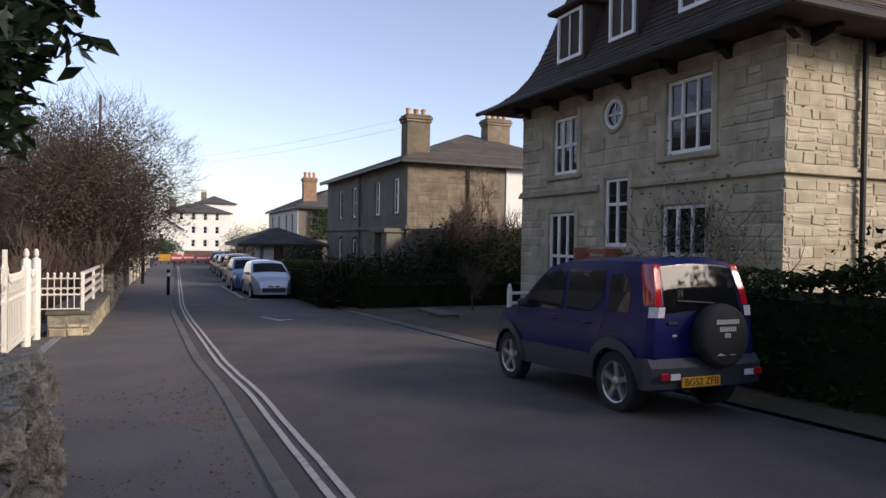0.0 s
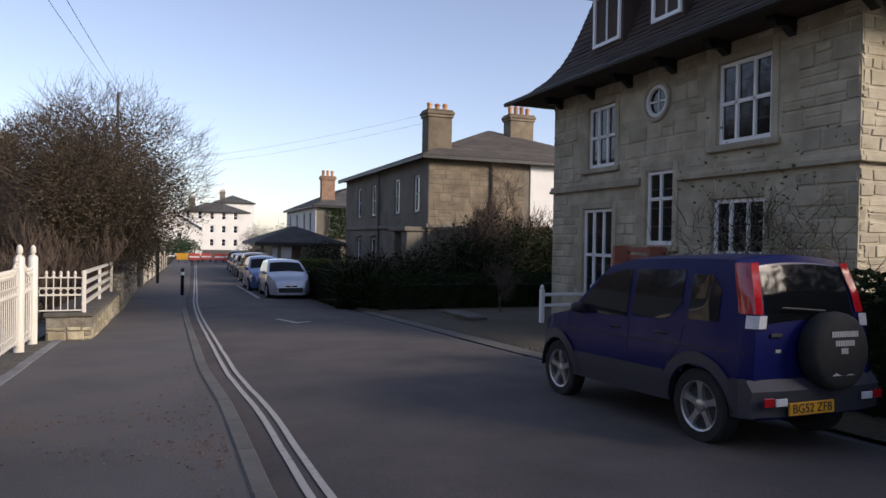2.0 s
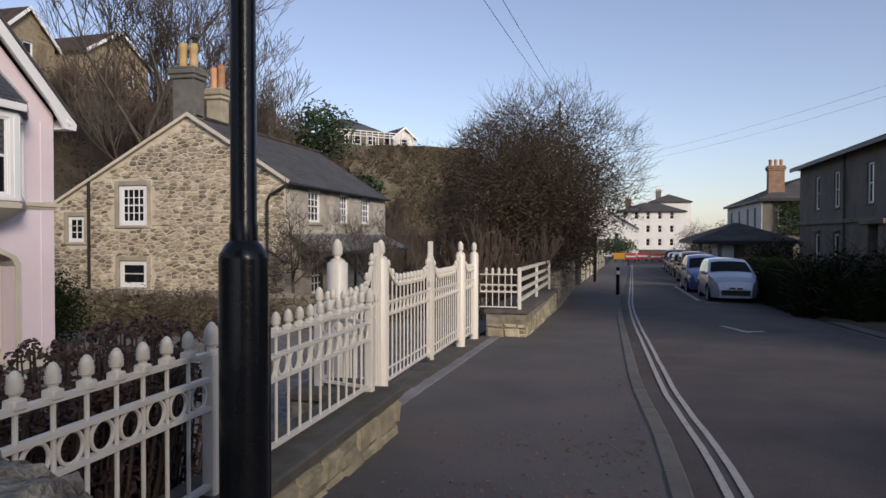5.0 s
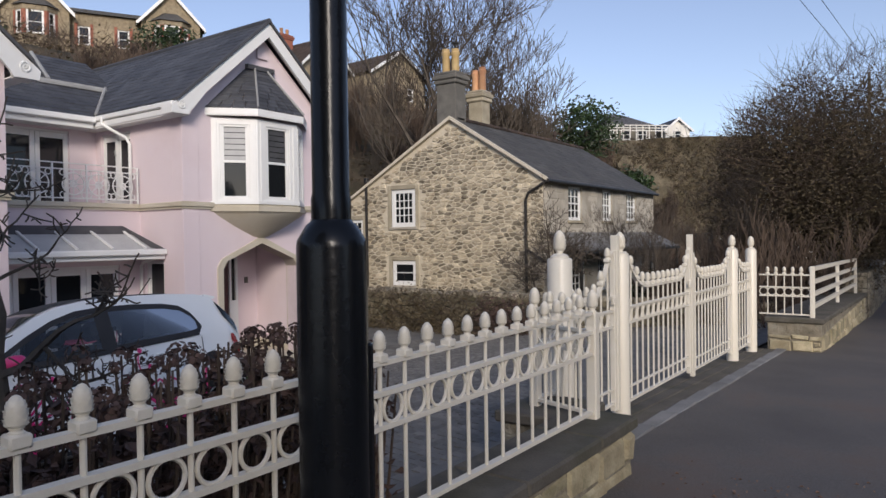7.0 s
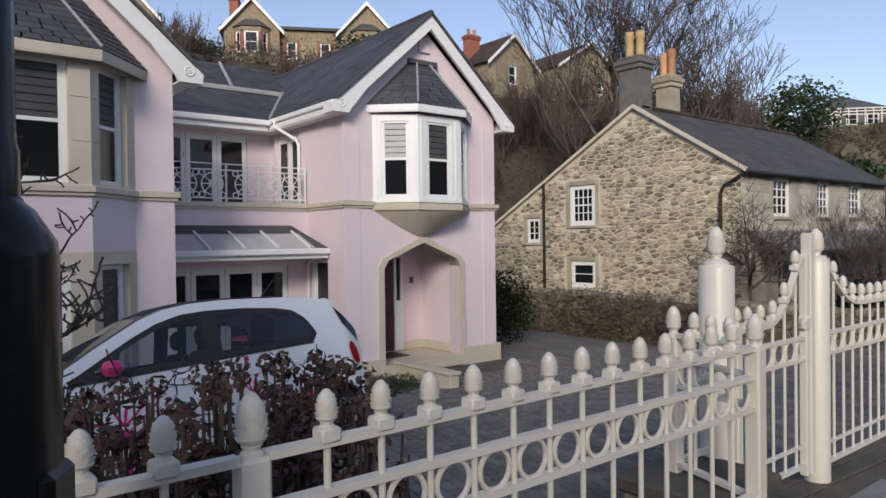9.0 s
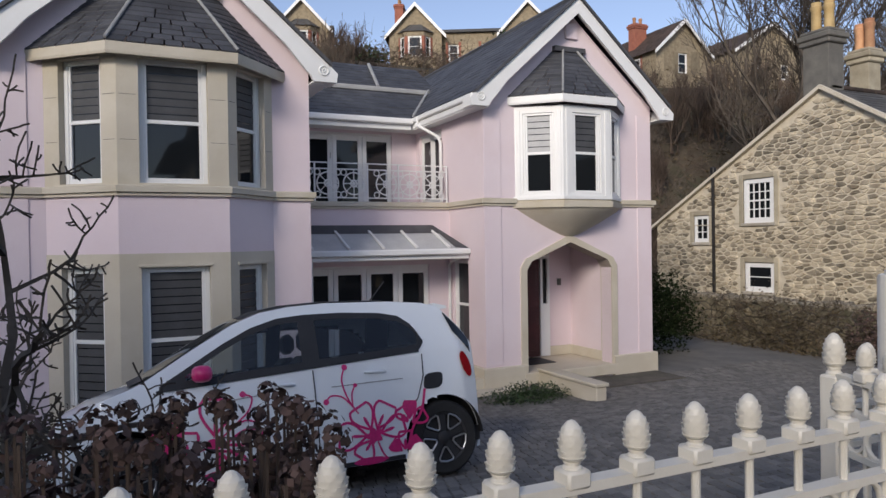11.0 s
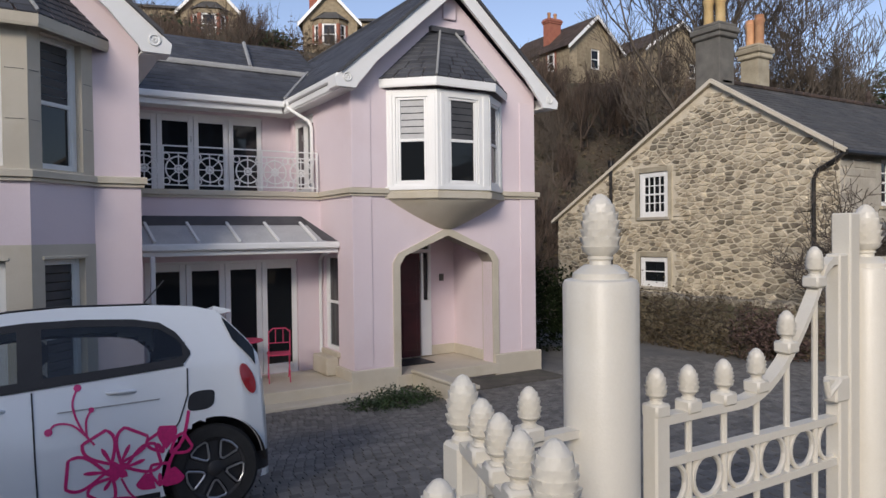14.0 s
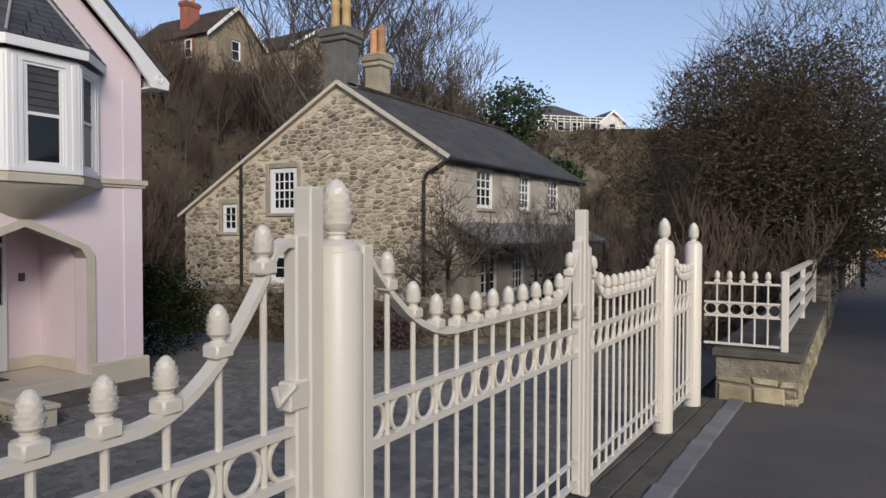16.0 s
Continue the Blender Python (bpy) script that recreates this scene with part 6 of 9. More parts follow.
# white low fence and planter before the stone house, red rack by the wall
lf = thing("white_fence", 0, 0, 0, label="low white timber fence before the stone house", category="fence")
for x, y in ((8.3, 14.8), (9.6, 14.8)):
    part("post", Shape().cbox(x - 0.05, x + 0.05, y - 0.05, y + 0.05, -0.45, 0.42, 0.015).lathe([(0.03, 0.42), (0.05, 0.46), (0.02, 0.52)], (x, y, 0), 8), WHITE, lf)
for z in (0.02, 0.26):
    part("rail", Shape().cbox(8.3, 9.6, 14.77, 14.83, z, z + 0.07, 0.01), WHITE, lf)
rack = thing("red_bench", 9.2, 12.6, 0, label="faded red timber bench against the stone house", category="bench")
for y in (-0.55, 0.55):
    part("leg", Shape().cbox(-0.2, 0.2, y - 0.04, y + 0.04, -0.55, 1.42, 0.01), BRICK_RED, rack)
for z in (1.0, 1.14, 1.30):
    part("back_slat", Shape().cbox(0.1, 0.14, -0.7, 0.7, z, z + 0.1, 0.008), BRICK_RED, rack)
part("seat", Shape().cbox(-0.2, 0.2, -0.7, 0.7, 0.3, 0.36, 0.01), BRICK_RED, rack)
stone_wall("planter_kerb", 6.9, 7.3, 15.6, 17.2, -0.6, -0.26, "low dark stone planter edge on the drive", 71, coping=COPING, sides=("s",), mat=WALL_STONE)

# ---- houses further along ----
STOCK_BRICK = material("stock_brick", (0.22, 0.13, 0.085), (0.32, 0.20, 0.13), 0.3, 0.9, 0.4, 0.03)
hB = thing("villa_grey", 0, 0, 0, label="two-storey stuccoed stone villa with hipped slate roof", category="house")
BX, BY0, BY1, BZ, BE = 12.1, 32.5, 49.0, -1.2, 5.45
BROWN_STONE = material("brown_villa_stone", (0.15, 0.118, 0.078), (0.25, 0.20, 0.135), 0.5, 0.9, 0.5, 0.02, island=0.2, objvar=0.15, stain=(0.10, 0.08, 0.055), stain_size=1.2)
STUCCO = material("weathered_stucco", (0.128, 0.115, 0.092), (0.195, 0.175, 0.14), 0.9, 0.9, 0.4, 0.03, stain=(0.15, 0.13, 0.09), stain_size=1.6)
s = Shape()
m = facing(BX, BY1, BZ, -90)
bw = []
for y in (34.2, 37.4, 42.1, 45.4):
    bw += [(y - 0.45, y + 0.45, 2.9, 4.75), (y - 0.45, y + 0.45, -0.6, 1.55)]
wall_sheet(s, m, BY1 - BY0, BE - BZ, 0.4, [(BY1 - b, BY1 - a, c - BZ, d - BZ) for a, b, c, d in bw])
wall_sheet(s, facing(BX + 0.401, BY0, BZ, 0), 11.5, BE - BZ, 0.4, [])
s.box(23.6, 24.0, BY0 + 0.4, BY1, BZ, BE).box(BX + 0.4, 23.6, BY1 - 0.4, BY1 - 0.002, BZ, BE)
wB = part("wall", s, STUCCO, hB)
mB = facing(BX, BY0, 2.25, 0)
lay_stones(wB, mB, stones(mB, 5.2, 3.2, [], 0.34, (0.5, 0.95), 0.015, 81, 0.008, 0.02), BROWN_STONE, BROWN_STONE, 80, key=lambda st: st[0])
part("white_panel", Shape().box(17.6, 19.6, BY0 - 0.06, BY0 - 0.004, 2.2, BE), WHITE_RENDER, hB)
part("downpipe", Shape().tube([(15.4, BY0 - 0.1, BE), (15.4, BY0 - 0.1, BZ)], 0.06, 6), PIPE, hB)
part("downpipe", Shape().tube([(BX - 0.1, 40.6, BE), (BX - 0.1, 40.6, BZ)], 0.06, 6), CONCRETE, hB)
for a, b, c, d in bw:
    sash_window(hB, facing(BX, b, c, -90), 0.9, d - c, "sash", 0.09, 0.14, 1, 1, sill=STUCCO)
    part("hood", Shape().cbox(BX - 0.16, BX - 0.002, a - 0.18, b + 0.18, d + 0.10, d + 0.22, 0.02), STUCCO, hB) if c < 0 else None
part("string_course", Shape().cbox(BX - 0.12, BX - 0.002, BY0 - 0.1, BY1, 2.08, 2.28, 0.02).cbox(BX, 24, BY0 - 0.12, BY0 - 0.002, 2.08, 2.28, 0.02), STUCCO, hB)
part("bay_porch", Shape().cbox(BX - 1.0, BX - 0.002, 32.7, 33.5, BZ, 1.9, 0.03).cbox(BX - 1.15, BX - 0.002, 32.6, 35.2, 1.9, 2.12, 0.03).cbox(BX - 1.0, BX - 0.002, 34.6, 35.0, BZ, 1.9, 0.02), STUCCO, hB)
part("side_wing", Shape().box(BX + 0.6, 24, 29.4, BY0 - 0.004, BZ, 1.95).cbox(BX + 0.45, 24, 29.2, BY0 - 0.01, 1.95, 2.12, 0.03), STUCCO, hB)


def hip_roof(parent, x0, x1, y0, y1, z0, z1, over, mat, name="roof", label="hipped slate roof"):
    """A hipped roof with courses of slates."""
    a, b, c, d = x0 - over, x1 + over, y0 - over, y1 + over
    h = min(b - a, d - c) / 2
    s = Shape()
    n = 22
    for i in range(n):
        f0, f1 = i / n, (i + 1.1) / n
        r0 = [(a + h * f0, c + h * f0), (b - h * f0, c + h * f0), (b - h * f0, d - h * f0), (a + h * f0, d - h * f0)]
        f1 = min(1, f1)
        r1 = [(a + h * f1, c + h * f1), (b - h * f1, c + h * f1), (b - h * f1, d - h * f1), (a + h * f1, d - h * f1)]
        za, zb = z0 + (z1 - z0) * f0, z0 + (z1 - z0) * f1
        s.loft([[(x, y, za) for x, y in r0], [(x, y, za + 0.03) for x, y in r0], [(x, y, zb) for x, y in r1]], True, False)
    r = part(name, s, mat, parent, label)
    part("fascia", Shape().cbox(a, b, c, c + 0.1, z0 - 0.2, z0 - 0.002, 0.02).cbox(a, a + 0.1, c + 0.1, d, z0 - 0.2, z0 - 0.002, 0.02).box(a + 0.1, b, c + 0.1, d, z0 - 0.1, z0 - 0.06), PIPE, r)
    return r


hip_roof(hB, BX, 24, BY0, BY1, BE + 0.1, 8.0, 0.5, SLATE_BROWN)
chimney(hB, 12.95, 33.7, 1.25, 0.9, 5.5, 7.85, (1, 0.95, 1), BROWN_STONE, TERRA, 0.45)
chimney(hB, 19.5, 37.5, 1.5, 0.9, 6.0, 8.75, (1, 1, 1, 0.9), BROWN_STONE, TERRA, 0.6)
g = thing("garage", 0, 0, 0, label="low garage with dark hipped roof beside the villa", category="garage")
part("wall", Shape().box(9.2, 12.0, 50, 58, -1.3, 1.15).box(6.4, 6.6, 50, 50.2, -1.3, 1.0).box(7.6, 7.8, 50, 50.2, -1.3, 1.0), STUCCO, g)
part("window", Shape().cbox(7.3, 8.6, 50.5, 50.6, -0.4, 0.9, 0.02).cbox(7.3, 9.2, 50.5, 50.6, -1.3, -0.5, 0.02), WHITE, g)
hip_roof(g, 6.4, 12.0, 50, 58, 1.15, 2.35, 0.4, SLATE_OLD)


def plain_house(name, x, y, z, w, d, h, rz, label, wall, roof, wins, ridge=2.2, ch=(), gable=False, stock=None, win_size=(0.8, 1.3), group=""):
    """A house seen from far: walls with real openings, roof, chimneys. Front looks to local -y."""
    t = thing(name, x, y, z, rz, label, "house", group)
    s = Shape()
    holes = [(a - win_size[0] / 2, a + win_size[0] / 2, b, b + win_size[1]) for a, b in wins]
    wall_sheet(s, pose(0, 0, 0), w, h, 0.35, holes)
    s.box(0, 0.35, 0.351, d, -3, h).box(w - 0.35, w, 0.351, d, -3, h).box(0.35, w - 0.35, d - 0.35, d - 0.001, -3, h).box(0, w, 0, 0.35, -3, -0.002)
    part("wall", s, wall, t)
    for a, b in wins:
        sash_window(t, pose(a - win_size[0] / 2, 0, b), win_size[0], win_size[1], "sash", 0.1, 0.15)
    if gable:
        part("gable", Shape().prism([(0, h), (w, h), (w / 2, h + ridge)], 0.0, 0.35, "y"), wall, t)
        s = Shape()
        half = w / 2 + 0.35
        k = ridge / (w / 2)
        for sg in (-1, 1):
            m = pose(w / 2 + sg * half, -0.35 if sg > 0 else d + 0.3, h + ridge - half * k, 0, 0, 90 if sg > 0 else -90)
            roof_rows(s, m, d + 0.65, half, half * k, 0.3, 0.5, seed=3)
            s.add([m @ Vector(p) for p in ((0, 0, 0), (d + 0.65, 0, 0), (d + 0.65, half, half * k), (0, half, half * k))], [(0, 1, 2, 3)])
        part("roof", s, roof, t)
        part("barge_board", Shape().prism([(-0.35, h - 0.35 * k - 0.25), (-0.35, h - 0.35 * k), (w / 2, h + ridge + 0.05), (w + 0.35, h - 0.35 * k), (w + 0.35, h - 0.35 * k - 0.25), (w / 2, h + ridge - 0.25)], -0.42, -0.34, "y"), WHITE, t)
    else:
        hip_roof(t, 0, w, 0, d, h, h + ridge, 0.4, roof)
    for cx, cy, cz, n in ch:
        chimney(t, cx, cy, 1.2, 0.7, h, cz, (1,) * n, stock or wall, TERRA, 0.6)
    return t


plain_house("house_far", 12.6, 62, -1.2, 9, 16, 5.6, 0, "pale rendered house with slate hip roof and brick chimney", STUCCO, SLATE_OLD, [(1.5, 3.4), (4.5, 3.4)], 2.2, [(1.2, 1.2, 8.2, 3)], stock=STOCK_BRICK)
part("rendered_front", wall_sheet(Shape(), pose(-0.06, 16, 0, 0, 0, -90), 16, 5.6, 0.05, [(a, a + 0.9, b, b + 1.6) for a in (2, 6, 10, 13) for b in (0.8, 3.4)]), WHITE_RENDER, bpy.data.objects["house_far"])
for x, y, w, h, nf in ((3.0, 150, 13, 8.0, 3), (10.5, 172, 9, 11.0, 3)):
    wins = [(1.2 + i * 2.3, 1.0 + 2.7 * f) for i in range(int((w - 1) / 2.3)) for f in range(nf) if 1.0 + 2.7 * f + 1.5 < h]
    plain_house("white_terrace", x, y, -1.4, w, 10, h, 0, "white painted seaside terrace at the end of the street", WHITE_RENDER, SLATE_OLD, wins, 2.0, [(2, 3, h + 2.6, 3)], win_size=(0.9, 1.5), stock=STUCCO, group="far terrace")
plain_house("white_cottage", -3, 104, -1.5, 8, 8, 4.4, 0, "small white gabled house at the end of the street", WHITE_RENDER, SLATE_OLD, [(2, 2.2), (5, 2.2)], 2.4, gable=True, group="far terrace")

# ---- houses on the hill ----


def hill_villa(x, y, z, rz, w=14.6, label="tall golden stone hillside villa with gabled bays and red dressings"):
    t = thing("hill_villa", x, y, z, rz, label, "house", "hill villas")
    h = 5.8
    s = Shape()
    bays = (2.4, w - 2.4)
    wins = [(w / 2 - 1.6, 3.3), (w / 2 + 1.3, 3.3), (w / 2 - 1.6, -0.4), (w / 2 + 1.3, -0.4)]
    wall_sheet(s, pose(0, 0, -1.6), w, h + 1.6, 0.4, [(a - 0.45, a + 0.45, b + 1.6, b + 3.1) for a, b in wins])
    s.box(0, 0.4, 0.401, 9, -5, h).box(w - 0.4, w, 0.401, 9, -5, h).box(0.4, w - 0.4, 8.6, 9, -5, h).box(0, w, 0.05, 0.4, -5, -1.602)
    part("wall", s, HILL_STONE, t)
    for a, b in wins:
        sash_window(t, pose(a - 0.45, 0, b), 0.9, 1.5, "sash", 0.1, 0.15)
        part("dressing", Shape().cbox(a - 0.68, a - 0.46, -0.03, 0.1, b - 0.1, b + 1.7, 0.01).cbox(a + 0.46, a + 0.68, -0.03, 0.1, b - 0.1, b + 1.7, 0.01), BRICK_RED, t)
    for c in bays:
        half = 2.3
        part("gable_front", Shape().prism([(c - half, -1.6), (c + half, -1.6), (c + half, h), (c, h + 2.3), (c - half, h)], -0.8, -0.002, "y"), HILL_STONE, t)
        part("gable_roof", Shape().add([(c, -1.1, h + 2.5), (c, 4.5, h + 2.5), (c - half - 0.4, 4.5, h - 0.4), (c - half - 0.4, -1.1, h - 0.4), (c + half + 0.4, 4.5, h - 0.4), (c + half + 0.4, -1.1, h - 0.4)], [(0, 1, 2, 3), (1, 0, 5, 4)]).add([(c, -1.1, h + 2.38), (c, 4.5, h + 2.38), (c - half - 0.4, 4.5, h - 0.52), (c - half - 0.4, -1.1, h - 0.52), (c + half + 0.4, 4.5, h - 0.52), (c + half + 0.4, -1.1, h - 0.52)], [(3, 2, 1, 0), (4, 5, 0, 1)]), TILE_BROWN, t)
        k = (h + 2.5 - (h - 0.4)) / (half + 0.4)
        part("barge_board", Shape().prism([(c - half - 0.4, h - 0.75), (c - half - 0.4, h - 0.42), (c, h + 2.5), (c + half + 0.4, h - 0.42), (c + half + 0.4, h - 0.75), (c, h + 2.15)], -1.18, -1.1, "y"), WHITE, t)
        pts = [(c - 1.5, -0.8), (c - 0.8, -1.6), (c + 0.8, -1.6), (c + 1.5, -0.8)]
        for z0 in (0.2, 3.3):
            part("bay", Shape().loft([[(px, py, zz) for px, py in pts] for zz in (z0 - 1.0, z0 + 0.1)]).loft([[(px, py, zz) for px, py in pts] for zz in (z0 + 1.9, z0 + 2.3)]), HILL_STONE, t)
            for i in range(3):
                p, q = pts[i], pts[i + 1]
                L = math.hypot(q[0] - p[0], q[1] - p[1])
                m = pose(p[0], p[1], z0 + 0.1, 0, 0, math.degrees(math.atan2(q[1] - p[1], q[0] - p[0])))
                part("bay_dressing", Shape().box(0, 0.2, 0, 0.15, 0, 1.8, m).box(L - 0.2, L, 0, 0.15, 0, 1.8, m), BRICK_RED, t)
                sash_window(t, m @ pose(0.2, 0, 0), L - 0.4, 1.8, "sash", 0.12, 0.12)
        part("bay_roof", Shape().loft([[(px + (px - c) * 0.1, py - 0.15, 5.6) for px, py in pts], [(c + (px - c) * 0.35, -0.8, 6.4) for px, py in pts]]), SLATE_OLD, t)
    s = Shape()
    for sg in (0, 1):
        m = pose(0 - 0.3, -0.3, h) if sg == 0 else pose(w + 0.3, 9.3, h, 0, 0, 180)
        roof_rows(s, m, w + 0.6, 4.8, 1.7, 0.3, 0.6, seed=6)
        s.add([m @ Vector(p) for p in ((0, 0, 0), (w + 0.6, 0, 0), (w + 0.6, 4.8, 1.7), (0, 4.8, 1.7))], [(0, 1, 2, 3)])
    s.prism([(0.2, h), (8.8, h), (4.5, h + 1.55)], 0, 0.4, "x").prism([(0.2, h), (8.8, h), (4.5, h + 1.55)], w - 0.4, w, "x")
    part("roof", s, SLATE_OLD, t)
    chimney(t, 0.6, 3.5, 0.8, 1.4, h, h + 3.6, (1, 1), BRICK_RED, TERRA, 0.7)
    part("verandah", Shape().cbox(2.4 - 2.3, w - 2.0, -2.4, -0.9, -1.1, -0.9, 0.03), SLATE_OLD, t)
    return t


hill_villa(-57.96, 27.9, 14.0, 62)
hill_villa(-65.0, 9.3, 14.7, 72)
t = plain_house("hill_house", -38.9, 41.1, 11.2, 5.0, 8, 4.0, 90, "gabled golden stone house with a red chimney on the hillside", HILL_STONE, TILE_BROWN, [(2.6, 2.3), (1.2, -0.4), (3.8, -0.4)], 2.2, [(1.3, 3.4, 6.6, 2)], gable=True, win_size=(0.9, 1.5), stock=BRICK_RED)
for y, z in ((1.6, 2.2), (3.6, 2.2), (4.8, 2.2), (2.0, -0.5)):
    sash_window(t, pose(-0.13, y + 0.75, z, 0, 0, -90), 0.75, 1.35, "sash", 0.1, 0.12)
    part("dressing", Shape().cbox(-0.05, -0.004, y - 0.2, y - 0.01, z - 0.1, z + 1.5, 0.01).cbox(-0.05, -0.004, y + 0.76, y + 0.95, z - 0.1, z + 1.5, 0.01), BRICK_RED, t)
plain_house("hill_house", -39.2, 49.4, 12.9, 7, 9, 3.2, 85, "hillside stone house with dark tiled roof", HILL_STONE, TILE_BROWN, [(2, 1.0), (5, 1.0)], 2.2, gable=True, win_size=(0.8, 1.2))
plain_house("hill_house", -31.0, 79.0, 12.0, 7.0, 6, 1.9, 44, "modern pale house with grey roof on the cliff", STUCCO, SLATE, [(1.5, 0.4), (3.5, 0.4), (5.5, 0.4)], 1.9, win_size=(1.2, 1.2))
plain_house("hill_house", -24.9, 84.4, 12.1, 3.0, 5, 1.6, 44, "small pale house with gabled grey roof on the cliff", WHITE_RENDER, SLATE, [(1.5, 0.4)], 1.2, gable=True, win_size=(1.2, 1.0))
plain_house("hill_house", -15.5, 70, 1.0, 8, 7, 4.2, 18, "white house among the trees below the cliff", WHITE_RENDER, SLATE_OLD, [(2, 2.0), (5, 2.0)], 2.0, [(1, 2, 7.4, 2)], win_size=(0.9, 1.3), stock=STUCCO)
crail = thing("cliff_railing", -29.6, 77.6, 12.8, label="pale railing along the cliff top", category="railing")
for i in range(14):
    part("post", Shape().box(i * 0.55 - 0.05, i * 0.55 + 0.05, -0.05 + i * 0.53, 0.05 + i * 0.53, -1.5, 1.0), WHITE_RENDER, crail)
for z in (0.3, 0.6, 0.9):
    part("rail", Shape().loft([[(0, 0, z), (0, 0.06, z), (0, 0.06, z + 0.1), (0, 0, z + 0.1)], [(7.15, 6.9, z), (7.15, 6.96, z), (7.15, 6.96, z + 0.1), (7.15, 6.9, z + 0.1)]]), WHITE_RENDER, crail)

# street walls further along the pavement
stone_wall("rubble_wall_far", -1.1, -0.60, 21.1, 31.0, -1.3, 0.45, "tall rough rubble wall along the pavement", 91, sides=("e", "s"), mat=RUBBLE_GREY, course=0.2, lens=(0.2, 0.45))
for i in range(8):
    y = 33.0 + i * 3.3
    f = thing("fence_panel", -0.75 + bend(y), y, street(y), -2, "pale weathered timber fence panel along the pavement", "fence", "pavement fence panels")
    part("board_panel", Shape().cbox(-0.03, 0.03, 0.08, 3.1, 0.05, 1.35 - 0.3 * (i % 2), 0.01), MORTAR, f)
    part("post", Shape().cbox(-0.06, 0.06, -0.06, 0.06, 0, 1.6, 0.01), CONCRETE, f)
b = thing("sign_post", 0.1, 36, street(36), label="slim black pole on the pavement", category="pole")
part("pole", Shape().tube([(0, 0, 0), (0, 0, 2.05)], 0.07, 10), BLACK_IRON, b)
b = thing("bollard", 1.02, 27.5, street(27.5), label="thin dark bollard with pale band at the kerb", category="bollard")
part("post", Shape().tube([(0, 0, 0), (0, 0, 0.95)], 0.06, 10), BLACK_IRON, b)
part("band", Shape().tube([(0, 0, 0.7), (0, 0, 0.82)], 0.064, 10), WHITE, b)

# unseen houses added to close the place behind the walker
# the 12.5 m one is that tall to keep sun off the pink house's left wing
for x, y, w, d, rz in ((-26, -20, 12, 10, 0), (6.5, -25, 9, 14, 0), (30, -4, 12, 10, -90), (32, 22, 12, 10, -90)):
    plain_house("unseen_rear_house", x, y, -0.2, w, d, 12.5 if x == 6.5 else 5.5, rz, "unseen plain stone house added behind the start of the walk", STUCCO, SLATE_OLD, [(2.5, 0.9), (8.5, 0.9), (2.5, 3.6), (8.5, 3.6)], 2.4, group="rear houses")

# ---- vehicles ----


def interp(pts, x):
    if x <= pts[0][0]:
        return pts[0][1]
    for (a, b), (c, d) in zip(pts, pts[1:]):
        if x <= c:
            return b + (d - b) * (x - a) / (c - a)
    return pts[-1][1]


